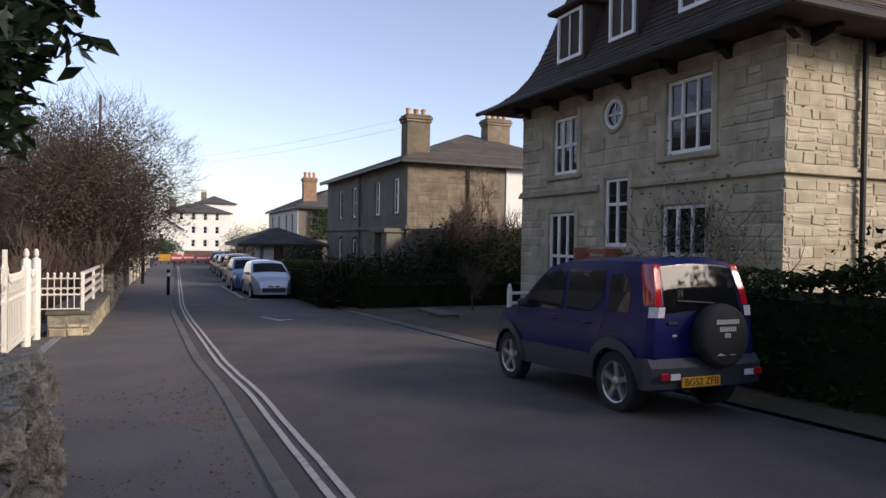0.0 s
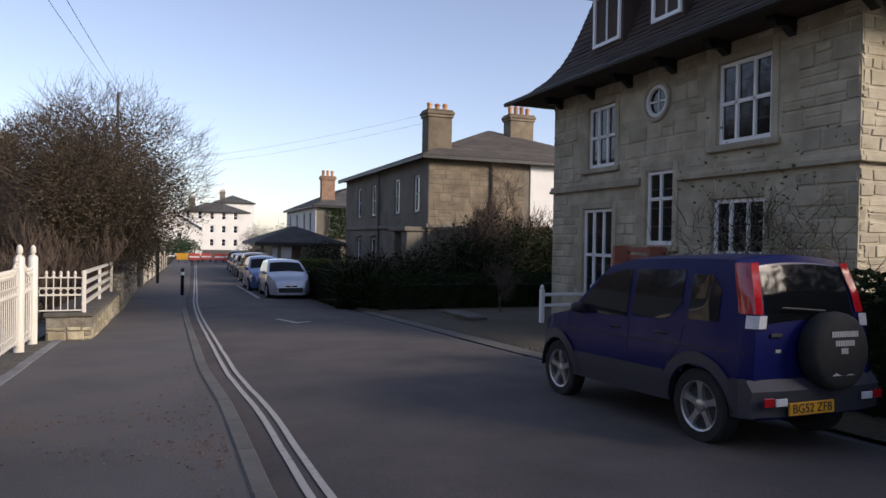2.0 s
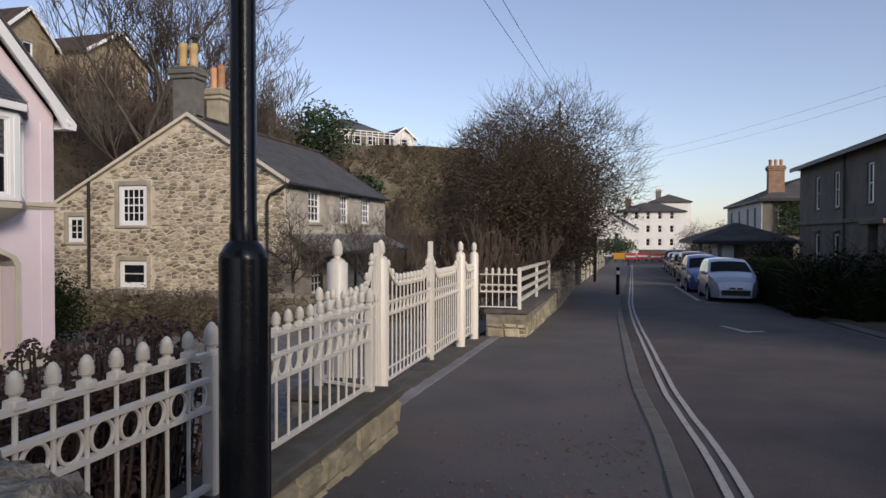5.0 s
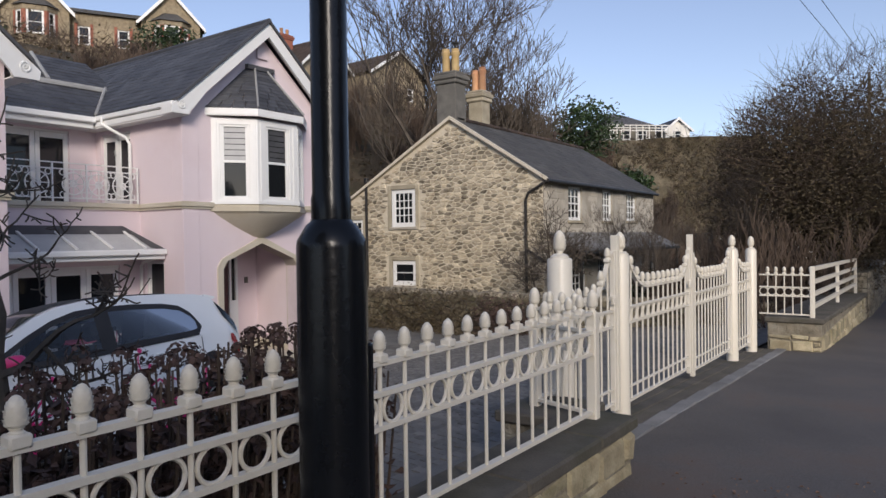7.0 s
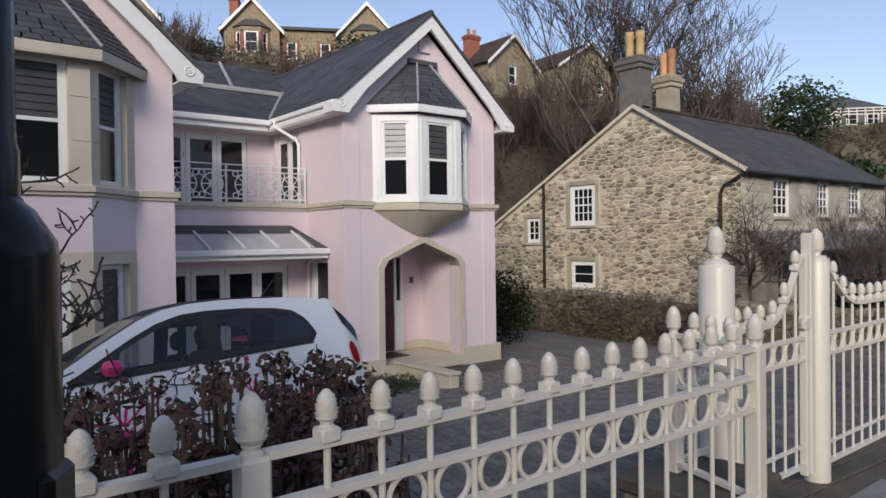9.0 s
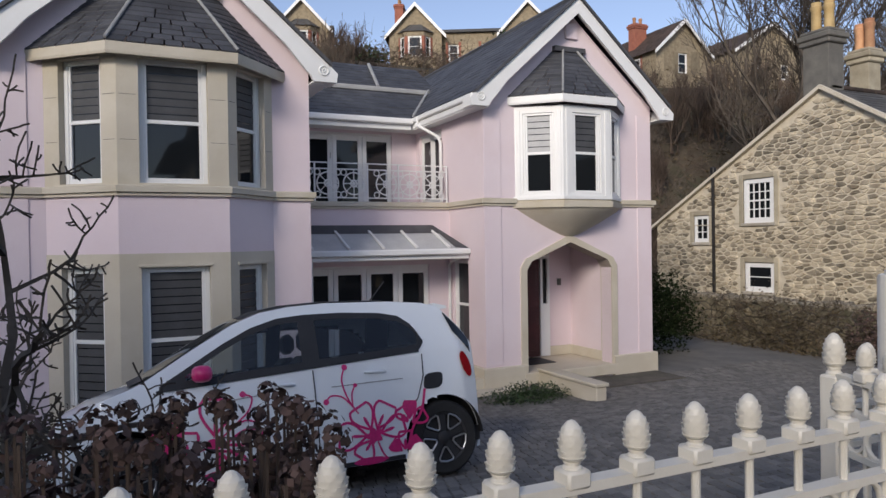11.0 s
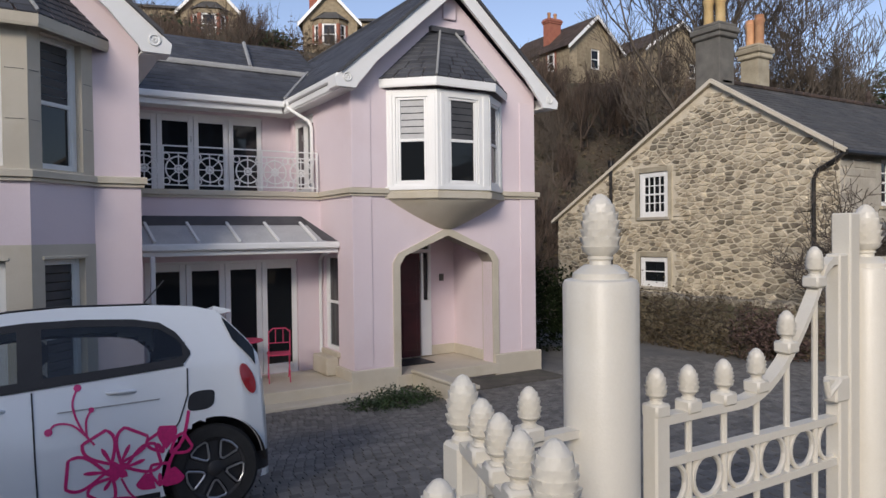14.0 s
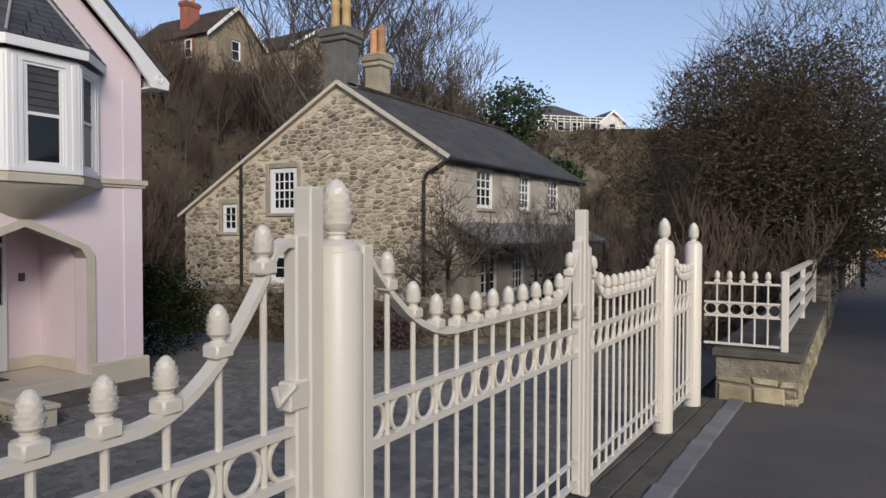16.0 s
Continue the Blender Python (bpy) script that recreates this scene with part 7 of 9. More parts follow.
class Car:
    """A lofted car body. Local axes: x forward, y to its left, z up, origin on the ground between the axles."""

    def __init__(self, name, L, W, H, wb, rear, r, top, belt, zbot, tumble, plan, place, paint, label, fine=0.05, group="", lights=()):
        self.t = new(name)
        self.t.matrix_basis = place
        tagged(self.t, label, "car", group)
        self.W, self.H, self.r, self.top, self.belt, self.zbot, self.tumble, self.plan = W, H, r, top, belt, zbot, tumble, plan
        self.x0, self.x1 = -wb / 2 - rear, -wb / 2 - rear + L
        self.axles = (-wb / 2, wb / 2)
        self.lights = lights      # window openings: x0, x1, lower and upper edge
        self.body(paint, fine)

    def hw(self, x, z):
        k = self.W / 2 * interp(self.plan, x)
        b = interp(self.belt, x)
        if z <= b:
            f = (z - self.zbot) / (b - self.zbot)
            return k * (0.93 + 0.07 * math.sin(math.pi * min(1, max(0, 0.12 + 0.76 * f))))
        f = (z - b) / (self.H - b)
        return k * (0.9558 - self.tumble * f - 0.03 * f * f)

    def zt(self, x):
        return interp(self.top, x)

    def body(self, paint, fine):
        s = Shape()
        n = int((self.x1 - self.x0) / fine)
        xs = sorted({self.x0 + (self.x1 - self.x0) * i / n for i in range(n + 1)} | {p[0] for p in self.top})
        LEV, CR = (34 if self.lights else 18), 5
        R = self.r * 1.17
        rows = []
        for x in xs:
            z1 = self.zt(x)
            sec = []
            for j in range(LEV + 1):
                z = self.zbot + (z1 - 0.02 - self.zbot) * j / LEV
                xx = x
                for ax in self.axles:
                    d = math.hypot(x - ax, z - self.r)
                    if abs(d - R) < fine * 0.62 and d > 0:
                        xx, z = ax + (x - ax) * R / d, self.r + (z - self.r) * R / d
                z = max(z, self.zbot)
                sec.append((xx, self.hw(xx, z), z))
            h = self.hw(x, z1 - 0.02)
            for j in range(1, CR + 1):
                f = j / CR
                sec.append((x, h * (1 - f), z1 - 0.02 + 0.045 * (1 - (1 - f) ** 2) * min(1, h * 2)))
            rows.append(sec)
        m = LEV + CR + 1
        for sg in (1, -1):
            k = len(s.v)
            s.v += [(x, sg * y, z) for sec in rows for x, y, z in sec]
            for i in range(len(rows) - 1):
                for j in range(m - 1):
                    q = [k + i * m + j, k + (i + 1) * m + j, k + (i + 1) * m + j + 1, k + i * m + j + 1]
                    if j < LEV:
                        P = [s.v[a] for a in q]
                        if any(all(math.hypot(p[0] - ax, p[2] - self.r) < R + 0.006 for p in P) for ax in self.axles):
                            continue
                        mx, mz = sum(p[0] for p in P) / 4, sum(p[2] for p in P) / 4
                        if any(a + 0.025 < mx < b - 0.025 and lo(mx) + 0.025 < mz < hi(mx) - 0.025 for a, b, lo, hi in self.lights):
                            continue
                    s.f.append(tuple(q if sg > 0 else q[::-1]))
        # ends and floor
        for i in (0, len(rows) - 1):
            a, b = i * m, len(rows) * m + i * m
            for j in range(m - 1):
                q = (a + j, a + j + 1, b + j + 1, b + j)
                s.f.append(q if i == 0 else q[::-1])
        part("body", s, paint, self.t, smooth=42)
        part("underside", Shape().box(self.x0 + 0.25, self.x1 - 0.25, -self.W * 0.36, self.W * 0.36, self.zbot - 0.02, self.zbot + 0.10), PLASTIC, self.t)
        for ax in self.axles:
            w = Shape()
            k = 20
            for sg in (1, -1):
                yi, yo = sg * self.W * 0.27, sg * (self.hw(ax, self.r * 2.0) - 0.012)
                ring = [[(ax + R * 1.02 * math.cos(math.pi * i / k), y, self.r + R * 1.02 * math.sin(math.pi * i / k)) for i in range(k + 1)] for y in (yi, yo)]
                w.loft(ring, False)
                w.add([(ax, yi, self.r - 0.1), *ring[0]], [tuple(range(k + 2))])
            part("wheel_arch", w, PLASTIC, self.t)

    def side_patch(self, name, xs, lo, hi, mat, off=0.006, nz=5, sg=(1, -1), parent=None, label="", thick=None):
        """A skin on the body's side between two edges lo(x) and hi(x)."""
        out = None
        for g in sg:
            s = Shape()
            for x in xs:
                for j in range(nz + 1):
                    z = lo(x) + (hi(x) - lo(x)) * j / nz
                    s.v.append((x, g * (self.hw(x, z) + off), z))
            k = nz + 1
            s.f = [(i * k + j, (i + 1) * k + j, (i + 1) * k + j + 1, i * k + j + 1) for i in range(len(xs) - 1) for j in range(nz)]
            if g < 0:
                s.f = [q[::-1] for q in s.f]
            out = part(name, s, mat, parent or self.t, label, smooth=50)
        return out

    def top_patch(self, name, x0, x1, v, mat, off=0.008, label="", n=16, v1=None):
        """A skin on the upper surface between two stations, v wide (share of the half width)."""
        s = Shape()
        xs = sorted({x0 + (x1 - x0) * i / n for i in range(n + 1)} | {p[0] for p in self.top if x0 < p[0] < x1})
        for x in xs:
            e = 0.02
            sl = (self.zt(x + e) - self.zt(x - e)) / (2 * e)
            nrm = Vector((-sl, 0, 1)).normalized() * off
            vv = v + ((v1 if v1 is not None else v) - v) * (x - x0) / (x1 - x0)
            for j in range(9):
                f = -vv + 2 * vv * j / 8
                h = self.hw(x, self.zt(x) - 0.02)
                s.v.append((x + nrm.x, h * f, self.zt(x) - 0.02 + 0.045 * (1 - abs(f) ** 2) * min(1, h * 2) + nrm.z))
        s.f = [(i * 9 + j, (i + 1) * 9 + j, (i + 1) * 9 + j + 1, i * 9 + j + 1) for i in range(len(xs) - 1) for j in range(8)]
        return part(name, s, mat, self.t, label, smooth=60)

    def ribbon(self, name, pts, w, mat, off=0.007, g=1, parent=None, closed=False):
        """A painted line on the side: points (x, z), width w (or a list)."""
        s = Shape()
        P = [Vector((a, b)) for a, b in pts]
        n = len(P)
        for i, p in enumerate(P):
            d = (P[(i + 1) % n if closed else min(i + 1, n - 1)] - P[i - 1 if closed or i else 0])
            d = d.normalized() if d.length > 1e-6 else Vector((1, 0))
            q = Vector((-d.y, d.x)) * (w[i] if hasattr(w, "__len__") else w) / 2
            for e in (p - q, p + q):
                s.v.append((e.x, g * (self.hw(e.x, e.y) + off), e.y))
        k = n if closed else n - 1
        s.f = [(2 * i, 2 * i + 1, (2 * i + 3) % (2 * n), (2 * i + 2) % (2 * n)) for i in range(k)]
        return part(name, s, mat, parent or self.t)

    def blob(self, name, pts, mat, off=0.0078, g=1, parent=None):
        """A filled painted shape on the side."""
        s = Shape()
        c = (sum(p[0] for p in pts) / len(pts), sum(p[1] for p in pts) / len(pts))
        s.v = [(x, g * (self.hw(x, z) + off), z) for x, z in [c, *pts]]
        n = len(pts)
        s.f = [(0, 1 + i, 1 + (i + 1) % n) for i in range(n)]
        return part(name, s, mat, parent or self.t)

    def wheels(self, spokes, rim_mat, width=0.17, dark=None, wide=0.3):
        for ax in self.axles:
            for sg in (1, -1):
                y1 = sg * (self.hw(ax, self.r * 2.0) - 0.015)
                y0 = y1 - sg * width
                r = self.r
                prof = [(r * 0.66, y0), (r * 0.93, y0), (r, y0 + sg * 0.02), (r, y1 - sg * 0.02), (r * 0.93, y1), (r * 0.70, y1 - sg * 0.004), (r * 0.66, y1 - sg * 0.02)]
                n = 36
                rings = [[(ax + q * math.cos(2 * math.pi * j / n), y, r + q * math.sin(2 * math.pi * j / n)) for j in range(n)] for q, y in prof]
                w = part("wheel", Shape().loft(rings, True, False), TYRE, self.t, "black rubber tyre", smooth=45)
                yb = y1 - sg * 0.055
                part("brake_disc", Shape().loft([[(ax + q * math.cos(2 * math.pi * j / n), y, r + q * math.sin(2 * math.pi * j / n)) for j in range(n)] for q, y in ((r * 0.67, yb), (r * 0.1, yb))], True, False), PLASTIC, w)
                part("rim", Shape().loft([[(ax + q * math.cos(2 * math.pi * j / n), y, r + q * math.sin(2 * math.pi * j / n)) for j in range(n)] for q, y in ((r * 0.62, yb), (r * 0.63, y1 - sg * 0.012), (r * 0.68, y1 - sg * 0.004), (r * 0.68, yb))], True, False), rim_mat, w, "alloy rim", smooth=45)
                s = Shape()
                for k in range(spokes):
                    a = 2 * math.pi * k / spokes + math.pi / 2
                    u, v = Vector((math.cos(a), 0, math.sin(a))), Vector((-math.sin(a), 0, math.cos(a)))
                    c = Vector((ax, 0, r))
                    prof = ((0.10, wide * 0.9), (0.3, wide * 0.55), (0.5, wide * 0.62), (0.66, wide))
                    rings = []
                    for q, ww in prof:
                        yy = y1 - sg * (0.012 + 0.02 * (1 - q))
                        rings.append([c + u * r * q + v * r * ww * e / 2 + Vector((0, yy - sg * d, 0)) for e, d in ((-1, 0.03), (-0.8, 0), (0.8, 0), (1, 0.03))])
                    s.loft(rings, True, True)
                s.loft([[(ax + q * math.cos(2 * math.pi * j / 16), y, r + q * math.sin(2 * math.pi * j / 16)) for j in range(16)] for q, y in ((r * 0.17, y1 - sg * 0.06), (r * 0.17, y1 - sg * 0.02), (r * 0.10, y1 - sg * 0.012))])
                part("spokes", s, dark or rim_mat, w, smooth=35)
                if dark:
                    e = Shape()
                    for k in range(spokes):
                        a = 2 * math.pi * (k + 0.5) / spokes + math.pi / 2
                        pts = []
                        for da, q in ((-0.36, 0.60), (-0.30, 0.645), (0.0, 0.655), (0.30, 0.645), (0.36, 0.60), (0.24, 0.34), (0.12, 0.27), (-0.12, 0.27), (-0.24, 0.34), (-0.36, 0.60)):
                            pts.append((ax + r * q * math.cos(a + da), y1 - sg * 0.006, r + r * q * math.sin(a + da)))
                        e.tube(pts, 0.0075, 5)
                    part("rim_accent", e, ALLOY, w, "polished rim edging")

    def mirror(self, x, z, mat, g=(1, -1), size=(0.11, 0.16, 0.11)):
        for sg in g:
            y = sg * (self.hw(x, z) + 0.09)
            bm = bmesh.new()
            bmesh.ops.create_icosphere(bm, subdivisions=2, radius=1)
            for v in bm.verts:
                v.co = Vector((x + size[0] / 2 * math.copysign(abs(v.co.x) ** 0.7, v.co.x), y + size[1] / 2 * v.co.y, z + size[2] / 2 * math.copysign(abs(v.co.z) ** 0.7, v.co.z)))
            me = bpy.data.meshes.new("mirror")
            bm.to_mesh(me)
            bm.free()
            me.materials.append(mat)
            me.polygons.foreach_set("use_smooth", [True] * len(me.polygons))
            mi = part("mirror", me, None, self.t)
            part("mirror_arm", Shape().cbox(x - 0.03, x + 0.03, min(sg * (self.hw(x, z) - 0.01), y), max(sg * (self.hw(x, z) - 0.01), y), z - 0.06, z - 0.02, 0.01), PLASTIC, mi)


def steps(a, b, n):
    return [a + (b - a) * i / n for i in range(n + 1)]


def seam(car, pts, g=(1, -1)):
    fine = [(a[0] + (b[0] - a[0]) * k / 8, a[1] + (b[1] - a[1]) * k / 8) for a, b in zip(pts, pts[1:]) for k in range(8)] + [pts[-1]]
    for sg in g:
        car.ribbon("panel_gap", fine, 0.009, PLASTIC, 0.0065, sg)


def lever(car, x, z, mat, g=(1, -1), w=0.17):
    for sg in g:
        y = sg * (car.hw(x, z) + 0.018)
        part("door_handle", Shape().tube([(x - w / 2, y - sg * 0.02, z - 0.004), (x - w / 3, y, z), (x + w / 3, y, z + 0.004), (x + w / 2, y - sg * 0.02, z + 0.004)], [0.008, 0.013, 0.013, 0.008], 8), mat, car.t, smooth=50)


def text_plate(parent, body, size, m, mat):
    cu = bpy.data.curves.new("plate_text", "FONT")
    cu.body, cu.size, cu.align_x, cu.align_y, cu.extrude = body, size, "CENTER", "CENTER", 0.0015
    tmp = bpy.data.objects.new("plate_text", cu)
    scene.collection.objects.link(tmp)
    me = bpy.data.meshes.new_from_object(tmp.evaluated_get(bpy.context.evaluated_depsgraph_get()))
    bpy.data.objects.remove(tmp)
    bpy.data.curves.remove(cu)
    me.materials.clear()
    me.materials.append(mat)
    return part("lettering", me, None, parent, m=m)


# white hatchback with magenta flowers, parked in the forecourt
Z = terrain(-4.95, 6.7) + 0.016
slope_x = math.degrees(math.atan2(terrain(-4.95, 6.7) - terrain(-6.35, 6.7), 1.4))
place = pose(-5.62, 6.685, (terrain(-4.95, 6.7) + terrain(-6.35, 6.7)) / 2 + 0.022, 0, 0, 0) @ pose(0, 0, 0, 0, -slope_x, 0) @ pose(0, 0, 0, 0, 0, -90)
rear_lo = lambda x: interp([(-1.03, 1.04), (-0.985, 0.985), (-0.90, 0.968), (-0.13, 0.925)], x)
rear_hi = lambda x: interp([(-1.03, 1.06), (-0.96, 1.19), (-0.86, 1.268), (-0.70, 1.302), (-0.4, 1.322), (-0.13, 1.322)], x)
front_lo = lambda x: interp([(-0.1, 0.92), (0.93, 0.85)], x)
front_hi = lambda x: max(interp([(-0.1, 1.322), (0.10, 1.305), (0.30, 1.245), (0.5, 1.145), (0.93, 0.885)], x), 0.87)
fl = Car("flower_hatchback", 3.215, 1.50, 1.43, 2.29, 0.40, 0.285,
         [(-1.545, 0.62), (-1.54, 0.85), (-1.50, 1.02), (-1.44, 1.12), (-1.24, 1.345), (-1.10, 1.385), (-0.8, 1.412), (-0.3, 1.425), (0.0, 1.41), (0.22, 1.375), (0.42, 1.30), (0.72, 1.13), (1.02, 0.945), (1.12, 0.90), (1.38, 0.815), (1.55, 0.73), (1.63, 0.60), (1.67, 0.45)],
         [(-1.6, 0.98), (-1.2, 0.985), (0.2, 0.92), (0.9, 0.86), (1.2, 0.80), (1.7, 0.55)], 0.17, 0.20,
         [(-1.545, 0.74), (-1.5, 0.86), (-1.35, 0.955), (-1.0, 1.0), (0.9, 1.0), (1.3, 0.93), (1.5, 0.80), (1.62, 0.62), (1.67, 0.5)], place, CAR_WHITE,
         "small white hatchback with magenta flower decals parked on setts", 0.03, lights=((-1.03, -0.13, rear_lo, rear_hi), (-0.10, 0.80, front_lo, front_hi)))
for name, a, b, lo, hi in (("rear_side_window", -1.03, -0.13, rear_lo, rear_hi), ("front_side_window", -0.10, 0.93, front_lo, front_hi)):
    e, a2, b2 = 0.048, a + 0.05, (b - 0.05 if b < 0 else 0.76)
    fl.side_patch(name, steps(a2, b2, 26), lambda x: lo(x) + e, lambda x: max(lo(x) + e + 0.002, hi(x) - e), CLEAR_GLASS, off=0.007, nz=6, label="clear tinted side window")
    for x0, x1 in ((a, a2), (b2, b)):
        fl.side_patch("window_surround", steps(x0, x1, 5), lo, hi, PLASTIC, off=0.009, nz=6)
    fl.side_patch("window_surround", steps(a2, b2, 26), lo, lambda x: lo(x) + e, PLASTIC, off=0.009, nz=2)
    fl.side_patch("window_surround", steps(a2, b2, 26), lambda x: max(lo(x) + e, hi(x) - e), hi, PLASTIC, off=0.009, nz=2)
# cabin seen through the windows
fl.side_patch("door_card", steps(-1.1, 0.78, 24), lambda x: 0.30 if x > -0.72 else 0.74, lambda x: front_lo(x) if x > -0.1 else rear_lo(x), CABIN, off=-0.012)
fl.side_patch("pillar_trim", steps(-0.17, -0.06, 2), lambda x: 0.90, lambda x: 1.33, CABIN, off=-0.012)
fl.side_patch("pillar_trim", steps(-1.24, -1.0, 4), lambda x: 0.98, lambda x: fl.zt(x) - 0.05, CABIN, off=-0.012)
part("cabin_floor", Shape().box(-1.2, 1.0, -0.62, 0.62, 0.30, 0.34), CABIN, fl.t)
part("dashboard", Shape().cbox(0.62, 0.98, -0.62, 0.62, 0.5, 0.87, 0.05), CABIN, fl.t)
for sg in (1, -1):
    part("front_seat", Shape().cbox(-0.10, 0.42, sg * 0.33 - 0.22, sg * 0.33 + 0.22, 0.34, 0.60, 0.05).cbox(-0.22, -0.08, sg * 0.33 - 0.22, sg * 0.33 + 0.22, 0.55, 1.02, 0.05).cbox(-0.22, -0.12, sg * 0.33 - 0.12, sg * 0.33 + 0.12, 1.05, 1.22, 0.04), CABIN, fl.t)
part("rear_bench", Shape().cbox(-0.95, -0.5, -0.56, 0.56, 0.34, 0.60, 0.05).cbox(-1.08, -0.92, -0.56, 0.56, 0.55, 1.04, 0.05), CABIN, fl.t)
fl.side_patch("window_pillar", steps(-0.135, -0.095, 2), lambda x: 0.918, lambda x: 1.322, PLASTIC, off=0.0105, nz=8)
fl.side_patch("belt_seal", steps(-0.98, 0.95, 30), lambda x: interp([(-0.98, 0.968), (-0.13, 0.913), (0.95, 0.842)], x), lambda x: interp([(-0.98, 0.982), (-0.13, 0.928), (0.95, 0.858)], x), PLASTIC, off=0.011)
fl.top_patch("windscreen", 0.36, 1.06, 0.93, CAR_GLASS, label="dark windscreen", v1=0.96)
fl.top_patch("rear_window", -1.46, -1.25, 0.90, CAR_GLASS, label="dark rear window", v1=0.90)
fl.side_patch("rear_window_side", steps(-1.47, -1.27, 8), lambda x: fl.zt(x) - 0.035 - 0.11 * min(1, (-1.262 - x) / 0.06), lambda x: fl.zt(x) - 0.032, CAR_GLASS, off=0.009)
fl.top_patch("wiper_cowl", 1.03, 1.12, 0.92, PLASTIC, 0.012)
fl.top_patch("roof_panel", -0.85, 0.35, 0.88, PLASTIC, 0.006, "dark fabric roof panel")
part("spoiler", Shape().loft([[(-1.24, y, 1.345 + 0.02), (-1.36, y, 1.335), (-1.36, y, 1.315), (-1.22, y, 1.30)] for y in steps(-0.5, 0.5, 8)], True, True), CAR_WHITE, fl.t)
part("aerial", Shape().tube([(-0.84, 0.0, 1.44), (-1.0, 0, 1.62)], 0.006, 5), PLASTIC, fl.t)
for sg in (1, -1):
    fl.blob("tail_lamp", [(-1.40 + 0.05 * math.cos(t) + 0.03 * math.sin(t), 0.84 + 0.105 * math.sin(t)) for t in steps(0, 2 * math.pi, 20)[:-1]], RED_LAMP, 0.012, sg)
    fl.blob("head_lamp", [(1.42 + 0.06 * math.cos(t), 0.66 + 0.07 * math.sin(t)) for t in steps(0, 2 * math.pi, 20)[:-1]], CLEAR_LAMP, 0.012, sg)
    fl.blob("fuel_flap" if sg > 0 else "vent", [(-1.075 + 0.085 * math.copysign(abs(math.cos(t)) ** 0.6, math.cos(t)) - 0.02 * math.sin(t), 0.735 + 0.062 * math.copysign(abs(math.sin(t)) ** 0.6, math.sin(t))) for t in steps(0, 2 * math.pi, 24)[:-1]], PLASTIC, 0.006, sg)
fl.side_patch("rear_bumper_trim", steps(-1.54, -1.36, 4), lambda x: 0.22, lambda x: 0.34, PLASTIC, 0.008)
fl.side_patch("sill_trim", steps(-0.80, 0.80, 14), lambda x: 0.172, lambda x: 0.205, PLASTIC, 0.006)
seam(fl, [(-0.14, 0.22), (-0.13, 0.5), (-0.12, 0.9)])
seam(fl, [(-0.80, 0.45), (-0.93, 0.62), (-0.99, 0.78), (-1.0, 0.95)])
seam(fl, [(0.92, 0.85), (0.94, 0.7), (0.93, 0.45), (0.86, 0.25)])
# thin grey strips paint the shade line of the door crease, which isn't modelled
fl.ribbon("crease", [(-0.82 + 0.057 * i, 0.775 - 0.001 * i) for i in range(11)], 0.007, LEAD, 0.0065)
fl.ribbon("crease", [(0.2 + 0.065 * i, 0.765 - 0.0045 * i) for i in range(11)], 0.007, LEAD, 0.0065)
lever(fl, -0.60, 0.845, CAR_WHITE)
lever(fl, 0.10, 0.815, CAR_WHITE)
fl.mirror(0.66, 0.945, PINK, size=(0.14, 0.17, 0.12))
fl.wheels(5, PLASTIC, dark=PLASTIC, wide=0.34)


def petal(car, c, ang, ln, w, g=1, outline=0.019, lobes=True, parent=None, fill=False):
    """One outlined petal with an inner stroke, from c outwards."""
    u, v = Vector((math.cos(ang), math.sin(ang))), Vector((-math.sin(ang), math.cos(ang)))
    pts = []
    for i in range(17):
        f = i / 16
        if f < 0.5:
            a, b = 0.2 + 0.8 * (f / 0.5) ** 0.8, math.sin(math.pi * (f / 0.5) * 0.82) ** 0.8
        else:
            q = (1 - f) / 0.5
            a, b = 0.2 + 0.8 * q ** 0.8, -math.sin(math.pi * q * 0.82) ** 0.8
        if lobes and abs(f - 0.5) < 0.05:
            a -= 0.07
        p = Vector(c) + u * ln * a + v * w * b
        pts.append((p.x, p.y))
    if fill:
        car.blob("decal_petal", pts, PINK, parent=parent)
    else:
        car.ribbon("decal_petal", pts, outline, PINK, parent=parent)
        p0, p1 = Vector(c) + u * ln * 0.15, Vector(c) + u * ln * 0.62
        car.ribbon("decal_stroke", [tuple(p0.lerp(p1, i / 6)) for i in range(7)], [0.008, 0.012, 0.016, 0.02, 0.024, 0.022, 0.008], PINK, 0.0075, parent=parent)


def curl(car, pts, w=0.012, dot=0.022, parent=None):
    """A smooth curling stem that ends in a dot."""
    P = [Vector(p) for p in pts]
    out = []
    for i in range(len(P) - 1):
        a, b, c, d = P[max(i - 1, 0)], P[i], P[i + 1], P[min(i + 2, len(P) - 1)]
        for k in range(6):
            t = k / 6
            q = 0.5 * ((2 * b) + (c - a) * t + (2 * a - 5 * b + 4 * c - d) * t * t + (3 * b - a - 3 * c + d) * t ** 3)
            out.append((q.x, q.y))
    out.append(tuple(P[-1]))
    car.ribbon("decal_stem", out, w, PINK, parent=parent)
    if dot:
        car.blob("decal_dot", [(P[-1].x + dot * math.cos(a), P[-1].y + dot * math.sin(a)) for a in steps(0, 2 * math.pi, 12)[:-1]], PINK, parent=parent)


